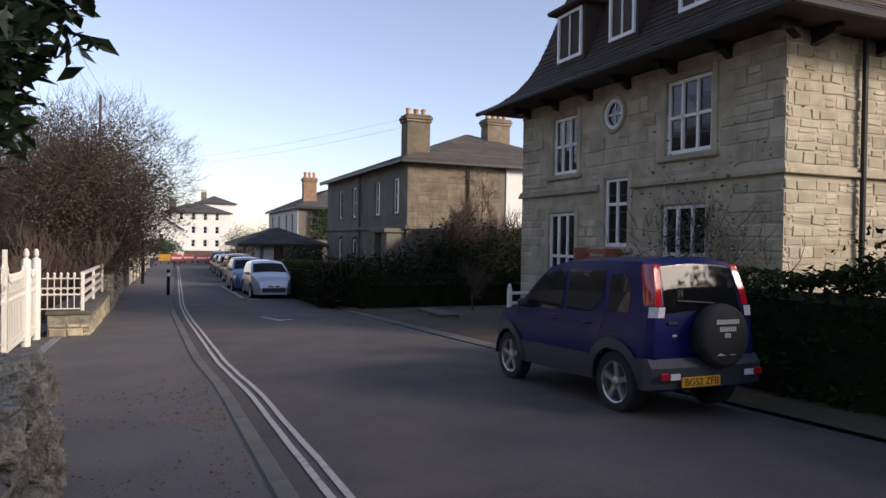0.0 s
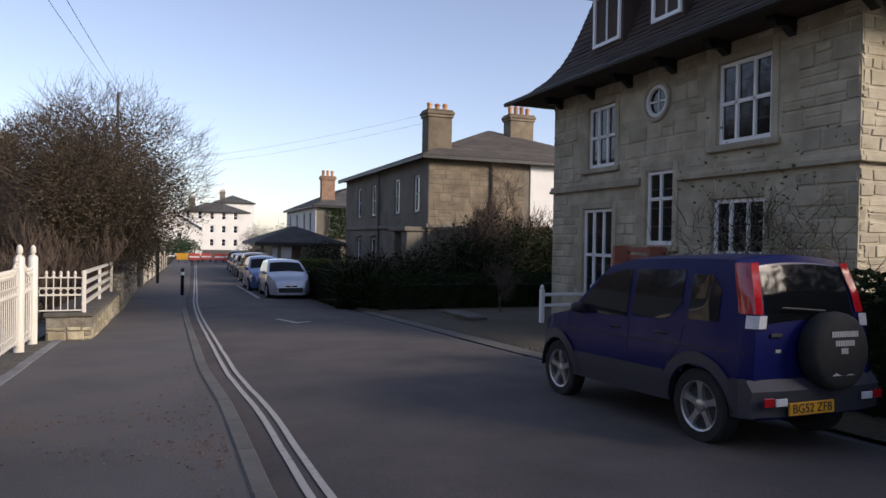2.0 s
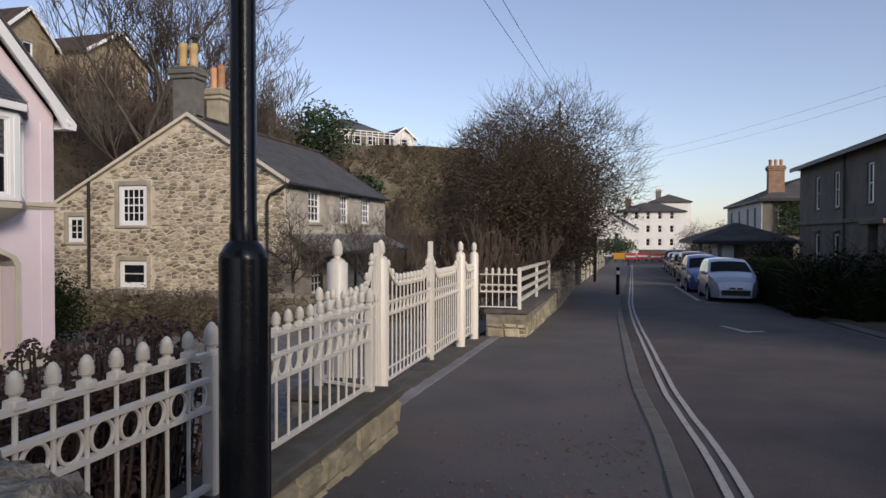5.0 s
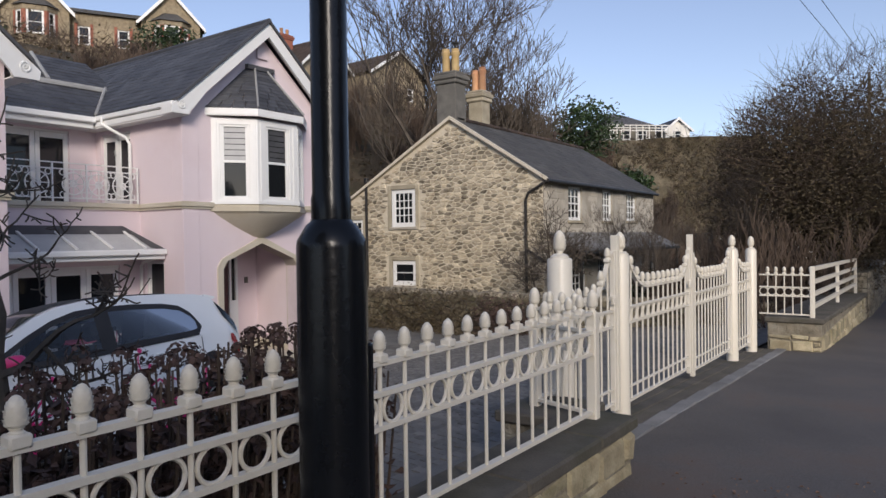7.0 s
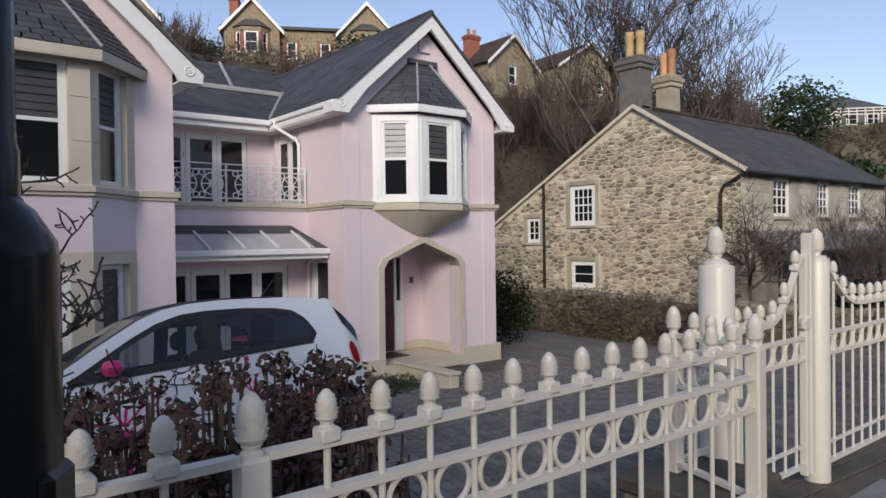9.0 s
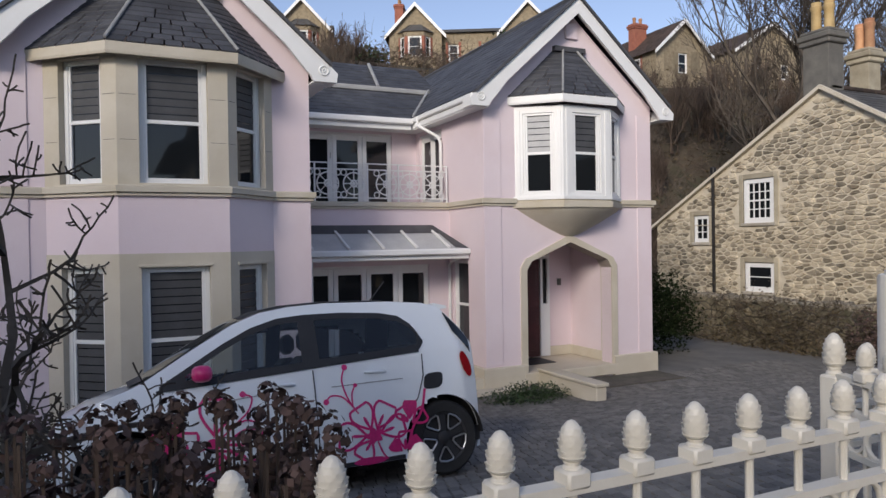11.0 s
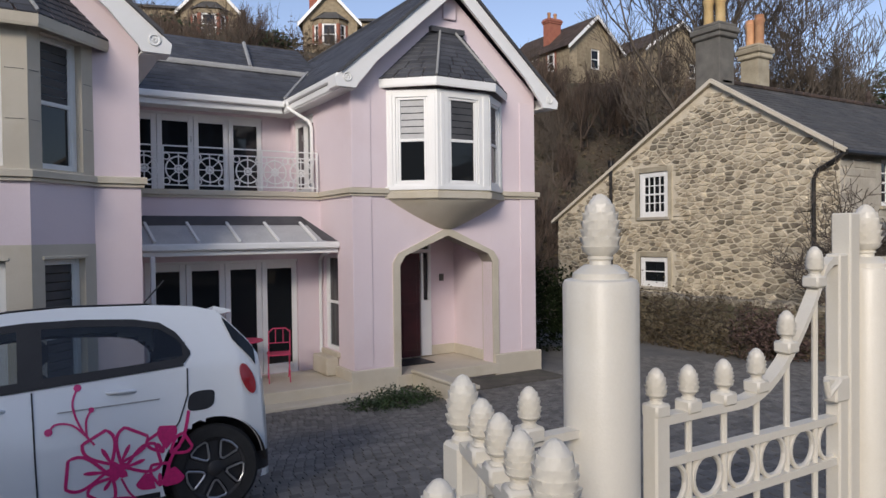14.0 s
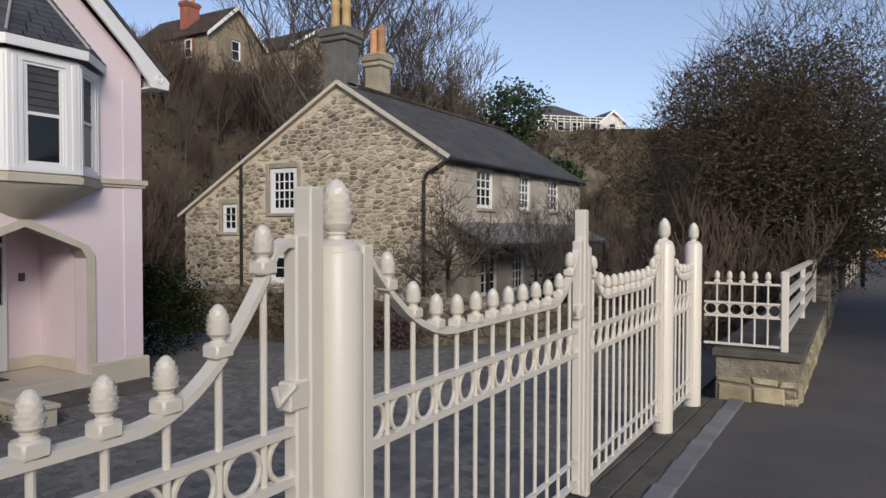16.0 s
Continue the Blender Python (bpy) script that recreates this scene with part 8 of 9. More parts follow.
C2 = (-0.555, 0.375)
for a, l, w in ((165, 0.27, 0.085), (118, 0.27, 0.09), (62, 0.27, 0.09), (5, 0.29, 0.10), (-55, 0.20, 0.08)):
    petal(fl, C2, radians(a), l, w)
fl.blob("decal_heart", [(C2[0] + (0.062 + 0.014 * math.cos(5 * a)) * math.cos(a), C2[1] + (0.055 + 0.014 * math.cos(5 * a)) * math.sin(a)) for a in steps(0, 2 * math.pi, 20)[:-1]], PINK)
curl(fl, [(-0.44, 0.55), (-0.37, 0.66), (-0.33, 0.80), (-0.36, 0.90)])
curl(fl, [(-0.42, 0.58), (-0.33, 0.68), (-0.24, 0.70), (-0.20, 0.66)])
curl(fl, [(-0.40, 0.60), (-0.40, 0.70), (-0.43, 0.76)], dot=0.016)
curl(fl, [(-0.58, 0.33), (-0.62, 0.24), (-0.66, 0.19)], dot=0.0)
curl(fl, [(-0.82, 0.24), (-0.87, 0.40), (-0.95, 0.52), (-0.99, 0.68)], 0.02, 0)
for a, l, w in ((150, 0.17, 0.06), (95, 0.20, 0.06), (60, 0.16, 0.05)):
    petal(fl, (-0.84, 0.42), radians(a), l, w, fill=(a == 95))
for a, l, w in ((140, 0.17, 0.055), (90, 0.18, 0.055), (40, 0.16, 0.05)):
    petal(fl, (-0.80, 0.21), radians(a), l, w, fill=(a != 90))
fl.blob("decal_leaf", [(-0.52 + 0.13 * math.cos(a), 0.195 + 0.028 * math.sin(a)) for a in steps(0, 2 * math.pi, 16)[:-1]], PINK)
C1 = (0.60, 0.46)
for a, l, w in ((97, 0.33, 0.11), (186, 0.35, 0.11), (230, 0.28, 0.09)):
    petal(fl, C1, radians(a), l, w)
fl.blob("decal_heart", [(C1[0] + 0.05 * math.cos(a), C1[1] + 0.045 * math.sin(a)) for a in steps(0, 2 * math.pi, 16)[:-1]], PINK)
petal(fl, (0.78, 0.34), radians(62), 0.36, 0.10, fill=True)
petal(fl, (0.78, 0.34), radians(95), 0.24, 0.07)
petal(fl, (0.70, 0.28), radians(200), 0.18, 0.05, fill=True)
curl(fl, [(0.78, 0.28), (0.70, 0.42), (0.60, 0.46), (0.45, 0.58), (0.36, 0.66), (0.33, 0.75), (0.39, 0.78)])
curl(fl, [(0.48, 0.56), (0.38, 0.60), (0.30, 0.58), (0.27, 0.61)], dot=0.018)

# navy four-wheel-drive with spare wheel, parked at the roadside
place = Matrix.Translation((4.92, 6.43, street(6.3) - 0.08)) @ pose(0, 0, 0, -2.0) @ pose(0, 0, 0, 0, 0, 90.2) @ Matrix.Scale(0.918, 4)
sv = Car("navy_offroader", 3.42, 1.38, 1.55, 2.23, 0.55, 0.31,
         [(-1.665, 0.78), (-1.66, 0.95), (-1.60, 1.25), (-1.53, 1.48), (-1.40, 1.545), (-0.8, 1.56), (-0.1, 1.55), (0.22, 1.49), (0.42, 1.36), (0.80, 1.05), (0.92, 0.99), (1.30, 0.93), (1.55, 0.86), (1.68, 0.74), (1.75, 0.55)],
         [(-1.7, 0.95), (-0.5, 0.97), (0.8, 0.93), (1.3, 0.86), (1.75, 0.5)], 0.29, 0.13,
         [(-1.665, 0.90), (-1.55, 0.965), (-1.2, 1.0), (0.9, 1.0), (1.3, 0.95), (1.55, 0.84), (1.75, 0.6)], place, CAR_NAVY,
         "navy blue compact off-roader with rear spare wheel parked at roadside", 0.04)
sr = lambda x: sv.zt(x) - 0.10
sv.side_patch("rear_quarter_window", steps(-1.32, -0.98, 6), lambda x: 1.02, lambda x: min(1.40, 1.40 - max(0, -1.22 - x) * 1.2), CAR_GLASS)
sv.side_patch("rear_side_window", steps(-0.88, -0.22, 10), lambda x: 1.0 + max(0, -0.72 - x) * 0.9, lambda x: min(sr(x), 1.44), CAR_GLASS)
sv.side_patch("front_side_window", steps(-0.14, 0.66, 14), lambda x: 0.985, lambda x: min(1.44, sr(x)) if x < 0.30 else max(1.0, 1.40 - (x - 0.30) * 0.9), CAR_GLASS)
sv.top_patch("windscreen", 0.26, 0.84, 0.90, CAR_GLASS)
sv.top_patch("rear_window", -1.645, -1.535, 0.80, REAR_GLASS, label="dark rear window")
sv.side_patch("lower_cladding", steps(-0.72, 0.72, 16), lambda x: 0.292, lambda x: 0.56, CLAD_GREY, 0.016, label="grey plastic lower cladding")
sv.side_patch("rear_cladding", steps(-1.66, -1.48, 6), lambda x: 0.292, lambda x: 0.60, CLAD_GREY, 0.016)
sv.side_patch("front_cladding", steps(1.48, 1.74, 6), lambda x: 0.292, lambda x: min(0.60, sv.zt(x) - 0.1), CLAD_GREY, 0.016)
for ax in sv.axles:
    for sg in (1, -1):
        pts = [(ax + 0.40 * math.cos(t), 0.31 + 0.40 * math.sin(t)) for t in steps(radians(-2), radians(182), 24)]
        pts = [(x, max(z, 0.295)) for x, z in pts]
        sv.ribbon("arch_flare", pts, 0.10, CLAD_GREY, 0.02, sg)
part("rear_bumper", Shape().loft([[(-1.56, y, 0.30), (-1.74 + 0.06 * abs(y / 0.7) ** 3, y, 0.32), (-1.76 + 0.06 * abs(y / 0.7) ** 3, y, 0.52), (-1.70 + 0.06 * abs(y / 0.7) ** 3, y, 0.60), (-1.56, y, 0.60)] for y in steps(-0.685, 0.685, 16)], True, True), CLAD_GREY, sv.t, "grey plastic rear bumper", smooth=40)
for sg in (1, -1):
    s = Shape()
    rings = []
    for z in steps(1.10, 1.50, 8):
        x = interp([(0.9, -1.665), (1.25, -1.60), (1.48, -1.53)], z)
        y = sv.hw(x + 0.05, z)
        rings.append([(x - 0.015, sg * (y - 0.10), z), (x - 0.02, sg * (y - 0.02), z), (x + 0.04, sg * (y + 0.012), z), (x + 0.12, sg * (y + 0.012), z)])
    part("tail_lamp", s.loft(rings, False), RED_LAMP, sv.t, "tall red tail lamp", smooth=40)
    rings = []
    for z in steps(0.99, 1.09, 3):
        x = -1.66
        y = sv.hw(x + 0.05, z)
        rings.append([(x - 0.015, sg * (y - 0.10), z), (x - 0.02, sg * (y - 0.02), z), (x + 0.04, sg * (y + 0.012), z), (x + 0.12, sg * (y + 0.012), z)])
    part("reverse_lamp", Shape().loft(rings, False), CLEAR_LAMP, sv.t, smooth=40)
    part("reflector", Shape().cbox(-1.775, -1.76, sg * 0.58 - 0.05, sg * 0.58 + 0.05, 0.41, 0.48, 0.005), RED_LAMP, sv.t)
    part("fog_lamp", Shape().cbox(-1.778, -1.762, sg * 0.46 - 0.06, sg * 0.46 + 0.06, 0.41, 0.47, 0.005), CLEAR_LAMP, sv.t)
seam(sv, [(-0.18, 0.32), (-0.17, 0.6), (-0.17, 0.98)])
seam(sv, [(-0.74, 0.60), (-0.90, 0.80), (-0.93, 1.0)])
seam(sv, [(0.74, 0.32), (0.76, 0.6), (0.72, 0.95)])
seam(sv, [(-1.6, 0.80), (0.7, 0.80), (1.4, 0.74)])
lever(sv, -0.66, 0.88, PLASTIC)
lever(sv, 0.02, 0.88, PLASTIC)
sv.mirror(0.60, 1.03, PLASTIC)
sv.wheels(5, ALLOY, dark=None, wide=0.34)
n = 40
sp = part("spare_wheel", Shape().loft([[(x, -0.09 + q * math.cos(2 * math.pi * j / n), 0.81 + q * math.sin(2 * math.pi * j / n)) for j in range(n)] for q, x in ((0.25, -1.66), (0.30, -1.70), (0.31, -1.78), (0.30, -1.835), (0.26, -1.86), (0.10, -1.872), (0.01, -1.874))], True, False), TYRE, sv.t, "black spare wheel cover with faded grey print", smooth=50)
s = Shape()
for zz, y0, y1 in ((1.0, -0.30, -0.02), (0.93, -0.26, -0.06), (0.87, -0.19, -0.12)):
    y = y0
    while y < y1:
        s.box(-1.8755, -1.8715, y + 0.07, y + 0.088, zz - 0.072, zz - 0.028)
        y += 0.026
part("print", s, BLIND_PALE, sp, "illegible grey print")
part("emblem", Shape().prism([(-0.21, 0.63), (-0.15, 0.64), (-0.11, 0.70), (-0.08, 0.66), (-0.03, 0.71), (0.0, 0.65), (0.04, 0.63)], -1.866, -1.852, "x"), BLIND_PALE, sp, "pale grey emblem")
pl = part("number_plate", Shape().cbox(-1.785, -1.765, -0.08, 0.39, 0.335, 0.432, 0.004), PLATE_Y, sv.t, "yellow rear number plate")
text_plate(pl, "BG52 ZFB", 0.098, Matrix.Translation((-1.787, 0.155, 0.383)) @ pose(0, 0, 0, 90, 0, -90), PLASTIC)
part("tailgate_badge", Shape().cbox(-1.672, -1.664, 0.35, 0.41, 0.80, 0.825, 0.003), LEAD, sv.t)
part("tailgate_handle", Shape().cbox(-1.68, -1.66, 0.34, 0.46, 0.92, 0.95, 0.005), PLASTIC, sv.t)
part("rear_wiper", Shape().tube([(-1.69, -0.1, 1.12), (-1.68, 0.35, 1.15)], 0.008, 5), PLASTIC, sv.t)


def parked(x, y, rz, paint, label, scale=1.0, tall=1.0, face=True):
    """A parked hatchback further along the road."""
    H = 1.36 * tall
    c = Car("parked_car", 3.55, 1.55, H, 2.25, 0.58, 0.28,
            [(-1.70, 0.6), (-1.68, 0.9), (-1.45, 1.15 * tall), (-1.2, 1.30 * tall), (-0.6, H), (0.0, H - 0.02), (0.3, H - 0.1), (0.95, 0.94), (1.5, 0.80), (1.75, 0.66), (1.85, 0.45)],
            [(-1.7, 0.88), (0.9, 0.86), (1.85, 0.6)], 0.18, 0.2, [(-1.7, 0.8), (-1.4, 0.95), (1.2, 1.0), (1.6, 0.86), (1.85, 0.62)],
            Matrix.Translation((x, y, street(y) - 0.08)) @ pose(0, 0, 0, 0, 0, rz), paint, label, 0.09, "parked cars")
    c.side_patch("side_window", steps(-1.1, -0.15, 8), lambda x: 0.90, lambda x: min(c.zt(x) - 0.1, H - 0.1), CAR_GLASS)
    c.side_patch("side_window", steps(-0.08, 0.75, 8), lambda x: 0.89, lambda x: max(0.92, min(c.zt(x) - 0.08, H - 0.1)), CAR_GLASS)
    c.top_patch("windscreen", 0.32, 0.93, 0.88, REAR_GLASS)
    c.top_patch("rear_window", -1.62, -1.22, 0.84, CAR_GLASS)
    for sg in (1, -1):
        c.blob("head_lamp", [(1.52 + 0.14 * math.cos(t), 0.66 + 0.07 * math.sin(t)) for t in steps(0, 6.283, 14)[:-1]], CLEAR_LAMP, 0.012, sg)
        c.blob("tail_lamp", [(-1.6 + 0.08 * math.cos(t), 0.8 + 0.14 * math.sin(t)) for t in steps(0, 6.283, 14)[:-1]], RED_LAMP, 0.012, sg)
    part("grille", Shape().cbox(1.80, 1.87, -0.42, 0.42, 0.26, 0.42, 0.02), PLASTIC, c.t)
    pt = part("number_plate", Shape().cbox(1.868, 1.885, -0.24, 0.24, 0.43, 0.53, 0.004), WHITE, c.t, "white front number plate")
    part("lettering", Shape().box(1.885, 1.888, -0.20, -0.02, 0.455, 0.505).box(1.885, 1.888, 0.03, 0.20, 0.455, 0.505), PLASTIC, pt)
    c.mirror(0.66, 0.92, paint)
    c.wheels(5, ALLOY, wide=0.4)
    return c


SILVER = material("silver_car_paint", (0.40, 0.44, 0.52), (0.44, 0.48, 0.55), 1.0, 0.3, 0.0, 0.05, metal=0.3, coat=0.9)
BLUE = material("blue_car_paint", (0.03, 0.07, 0.20), (0.035, 0.08, 0.22), 1.0, 0.35, 0.0, 0.05, coat=0.8)
MAROON = material("maroon_car_paint", (0.06, 0.025, 0.025), (0.07, 0.03, 0.03), 1.0, 0.35, 0.0, 0.05, coat=0.8)
BLACKC = material("black_car_paint", (0.012, 0.012, 0.014), (0.016, 0.016, 0.018), 1.0, 0.35, 0.0, 0.05, coat=0.8)
parked(4.55, 27.6, -90, SILVER, "silver hatchback parked facing along the road")
parked(4.35, 31.8, -90, BLUE, "blue hatchback parked behind the silver car", tall=1.04)
parked(4.75, 38.0, -90, MAROON, "dark maroon car parked along the road", tall=1.1)
parked(5.0, 44.5, -90, BLACKC, "black car parked along the road")
parked(5.2, 50.0, -90, BLUE, "dark blue car parked further along the road")
parked(5.5, 56.0, -90, BLACKC, "black car parked near the road works", tall=1.1)

# road works at the end
BARRIER_RED = material("red_plastic", (0.55, 0.07, 0.05), (0.62, 0.10, 0.07), 0.4, 0.5, 0.05, 0.02)
for i in range(5):
    y = 78 + (i % 2) * 1.5
    b = thing("road_barrier", 2.0 + i * 1.25 + bend(78) * 0.6, y, street(70) - 0.1, 0, "red and white plastic road works barrier", "barrier", "road works barriers")
    part("panel", Shape().cbox(-0.55, 0.55, -0.05, 0.05, 0.25, 0.95, 0.03), BARRIER_RED, b)
    part("stripe", Shape().cbox(-0.5, 0.5, -0.06, 0.06, 0.5, 0.66, 0.01), WHITE, b)
    for xx in (-0.4, 0.4):
        part("foot", Shape().cbox(xx - 0.08, xx + 0.08, -0.3, 0.3, 0, 0.25, 0.02), PLASTIC, b)
b = thing("yellow_sign", 1.9, 74, street(70), label="yellow road works sign on the pavement", category="sign")
part("board", Shape().cbox(-0.6, 0.5, -0.03, 0.03, 0.3, 0.95, 0.02), PLATE_Y, b)
for xx in (-0.4, 0.3):
    part("leg", Shape().cbox(xx - 0.03, xx + 0.03, -0.2, 0.2, -0.05, 0.3, 0.01), PLASTIC, b)

# ---- plants ----


def branchy(seed, height, r0, levels=5, spread_=0.55, up=0.25, twist=0.22, kids=(3, 4), shrink=0.70, n0=6, lean=(0, 0), first=0.3, rmin=0.006, split=-1):
    """A bare tree: tapered trunk, limbs and twigs; returns its Shape, base at the origin."""
    rnd = random.Random(seed)
    s, low = Shape(), Shape()

    def grow(p, d, ln, r, lev):
        segs = 3 if lev < levels - 1 else 2
        pts, q = [p], p
        for i in range(segs):
            d = (d + Vector((rnd.uniform(-1, 1), rnd.uniform(-1, 1), rnd.uniform(-0.6, 1))) * twist + Vector((0, 0, up * 0.2))).normalized()
            q = q + d * ln / segs
            pts.append(q)
        end = r * (0.55 if lev < levels else 0.35)
        (low if lev <= split else s).tube(pts, [max(rmin, r + (end - r) * i / segs) for i in range(segs + 1)], n0 if lev == 0 else (4 if lev < 3 else 3), cap=False)
        if lev >= levels:
            return
        for k in range(rnd.randint(*kids) + (1 if lev == 0 else 0)):
            f = rnd.uniform(first if lev == 0 else 0.25, 1.0)
            i = min(int(f * segs), segs - 1)
            b = pts[i].lerp(pts[i + 1], f * segs - i)
            a = rnd.uniform(0, 2 * math.pi)
            o = d.orthogonal().normalized()
            side = (math.cos(a) * o + math.sin(a) * d.cross(o)).normalized()
            nd = (d * (1 - spread_) + side * spread_ + Vector((0, 0, up))).normalized()
            grow(b, nd, ln * shrink * rnd.uniform(0.7, 1.1), max(rmin, r * 0.58 * rnd.uniform(0.8, 1.1)), lev + 1)
        grow(pts[-1], d, ln * shrink, max(rmin, end), lev + 1)

    grow(Vector((0, 0, 0)), Vector((lean[0], lean[1], 1)).normalized(), height * 0.34, r0, 0)
    return (low, s) if split >= 0 else s


def leaf_cloud(centre_fn, n, size, seed, flat=0.5, aspect=0.5):
    """n small folded leaves at points that centre_fn(rnd) gives."""
    rnd = random.Random(seed)
    s = Shape()
    for _ in range(n):
        p = Vector(centre_fn(rnd))
        k = size * rnd.uniform(0.6, 1.3)
        u = Vector((rnd.gauss(0, 1), rnd.gauss(0, 1), rnd.gauss(0, 1) * flat)).normalized()
        w = u.orthogonal().normalized()
        w = (w + u.cross(w) * rnd.uniform(-1, 1)).normalized()
        nn = u.cross(w) * k * 0.15
        a = p - u * k / 2
        b = p + u * k / 2
        l, r = p + w * k * aspect / 2 + nn, p - w * k * aspect / 2 + nn
        s.add([a, r, b, l], [(0, 1, 2), (0, 2, 3)])
    return s


def twigs(centre_fn, n, ln, r, seed, out=None, up=0.6, bends=2):
    """n thin bare twigs."""
    rnd = random.Random(seed)
    s = Shape()
    for _ in range(n):
        p = Vector(centre_fn(rnd))
        d = Vector((rnd.gauss(0, 1), rnd.gauss(0, 1), rnd.gauss(0, 0.6) + up))
        if out is not None:
            d += (p - Vector(out)).normalized() * 1.6
        d.normalize()
        L = ln * rnd.uniform(0.5, 1.4)
        pts = [p]
        for i in range(bends):
            d = (d + Vector((rnd.gauss(0, 0.25), rnd.gauss(0, 0.25), rnd.gauss(0, 0.2)))).normalized()
            pts.append(pts[-1] + d * L / bends)
        s.tube(pts, [r * (1 - 0.8 * i / bends) for i in range(bends + 1)], 3, cap=False)
    return s


def plant(name, x, y, z, label, category="tree", group="", rz=0, sc=1.0):
    t = thing(name, x, y, z, rz, label, category, group)
    t.scale = (sc, sc, sc)
    return t


def in_ball(c, r, shell=0.5, zmin=-99):
    def f(rnd):
        while True:
            d = Vector((rnd.gauss(0, 1), rnd.gauss(0, 1), rnd.gauss(0, 1))).normalized()
            k = rnd.uniform(shell, 1.0) * (1 + 0.28 * noise.noise(d * 2.3 + Vector(c)) + 0.14 * noise.noise(d * 6.0 + Vector(c)))
            p = Vector((c[0] + d.x * r[0] * k, c[1] + d.y * r[1] * k, c[2] + d.z * r[2] * k))
            if p.z > zmin:
                return p
    return f


# bare trees: a few grown, many planted
bare = []
for i, (sd, h, r0) in enumerate(((1, 9.0, 0.088), (2, 8.0, 0.078), (3, 7.0, 0.07), (4, 9.5, 0.09))):
    low, high = branchy(sd, h, r0, levels=6, spread_=0.46, up=0.18, twist=0.24, kids=(2, 3), shrink=0.73, rmin=0.0068, split=1)
    bare.append((low.mesh("trunk", BARK), high.mesh("crown", BARK)))
scrub = []
for sd in (11, 12, 13):
    s = Shape()
    rnd = random.Random(sd)
    for k in range(7):
        b = branchy(sd * 10 + k, rnd.uniform(2.2, 3.6), 0.035, levels=4, spread_=0.38, up=0.35, kids=(2, 3), shrink=0.72, n0=4, lean=(rnd.uniform(-0.5, 0.5), rnd.uniform(-0.5, 0.5)), rmin=0.007)
        ox, oy = rnd.uniform(-0.5, 0.5), rnd.uniform(-0.5, 0.5)
        s.add([(x + ox, y + oy, z) for x, y, z in b.v], b.f)
    scrub.append(s.mesh("stems", TWIG))
rnd = random.Random(44)
spots = [(-22.9, 35.5, 1.45), (-19.8, 41.4, 1.32), (-21.2, 39.0, 1.05), (-23.9, 36.2, 1.1), (-20.2, 43.0, 1.1), (-15.5, 50.0, 0.35), (-14.0, 56.0, 0.45)]
for i, (x, y, k) in enumerate(spots):
    t = plant("bare_tree", x, y, terrain(x, y) - 0.2, "tall bare winter tree with fine twigs on the hillside", "tree", "hillside trees", rnd.uniform(0, 360), k * 1.5)
    part("trunk", bare[i % 4][0], None, t)
    part("crown", bare[i % 4][1], None, t)
for i in range(46):
    y = rnd.uniform(8, 66)
    e = -18.5 + 5.5 * smooth(34, 62, y)
    x = e - rnd.uniform(-0.5, 21)
    if x < -30 and 24 < y < 50 and rnd.random() < 0.5:
        continue
    k = rnd.uniform(0.32, 0.58) * (0.4 if x < -36 else 1)
    t = plant("bare_tree", x, y, terrain(x, y) - 0.2, "bare brown tree in the hillside scrub", "tree", "hillside trees", rnd.uniform(0, 360), k)
    part("trunk", bare[i % 4][0], None, t)
    part("crown", bare[i % 4][1], None, t)
for i in range(120):
    y = rnd.uniform(6, 72)
    e = -18.5 + 5.5 * smooth(34, 62, y)
    x = e + 1.5 - rnd.uniform(0, 24)
    t = plant("scrub_bush", x, y, terrain(x, y) - 0.15, "leafless brown scrub on the hillside", "bush", "hillside scrub", rnd.uniform(0, 360), rnd.uniform(0.8, 1.5) * (0.3 if x < -36 else 1))
    part("stem_tangle", scrub[i % 3], None, t)
# brown undergrowth over the slope
def slope_pt(r):
    y = r.uniform(4, 75)
    e = -18.5 + 5.5 * smooth(34, 62, y)
    x = e + 1 - r.uniform(0, 30)
    return (x, y, terrain(x, y) + abs(r.gauss(0, 0.7)))
ug = new("undergrowth", twigs(slope_pt, 15000, 1.1, 0.016, 71, up=1.0).mesh("undergrowth", TWIG))
tagged(ug, "tangled brown undergrowth covering the hillside", "undergrowth", kind="stuff")
ug = new("ivy_undergrowth", leaf_cloud(slope_pt, 16000, 0.26, 72).mesh("ivy", LEAF_BUSH))
tagged(ug, "olive and brown leaves covering the hillside", "undergrowth", kind="stuff")

# rocky cliff under the far houses
cl = Shape()
rows_ = []
for i in range(26):
    u = i / 25
    row = []
    for j in range(12):
        v = j / 11
        x, y = -34 + 22 * u, 66 + 6 * u
        nz = noise.noise(Vector((u * 9, v * 4, 1.5))) * 1.6 + noise.noise(Vector((u * 30, v * 12, 4))) * 0.5
        row.append((x + 0.4 * nz, y - 2.0 * (1 - v) + nz, 1.5 + 9.3 * v * (1 - 0.05 * u)))
    rows_.append(row)
cl.loft(rows_, False)
CLIFF = material("cliff_rock", (0.10, 0.085, 0.055), (0.20, 0.165, 0.11), 1.2, 0.95, 0.9, 0.12, stain=(0.06, 0.05, 0.03), stain_size=2.0, bump_dist=0.15)
def cliff_pt(r):
    u, v = r.random(), r.random()
    k = 0.35 * noise.noise(Vector((u * 14, v * 5, 9)))
    return (-34 + 22 * u, 65.4 + 6 * u - 2.0 * (1 - v) + k, 1.5 + 9.3 * v * (1 - 0.05 * u) + r.gauss(0, 0.25))


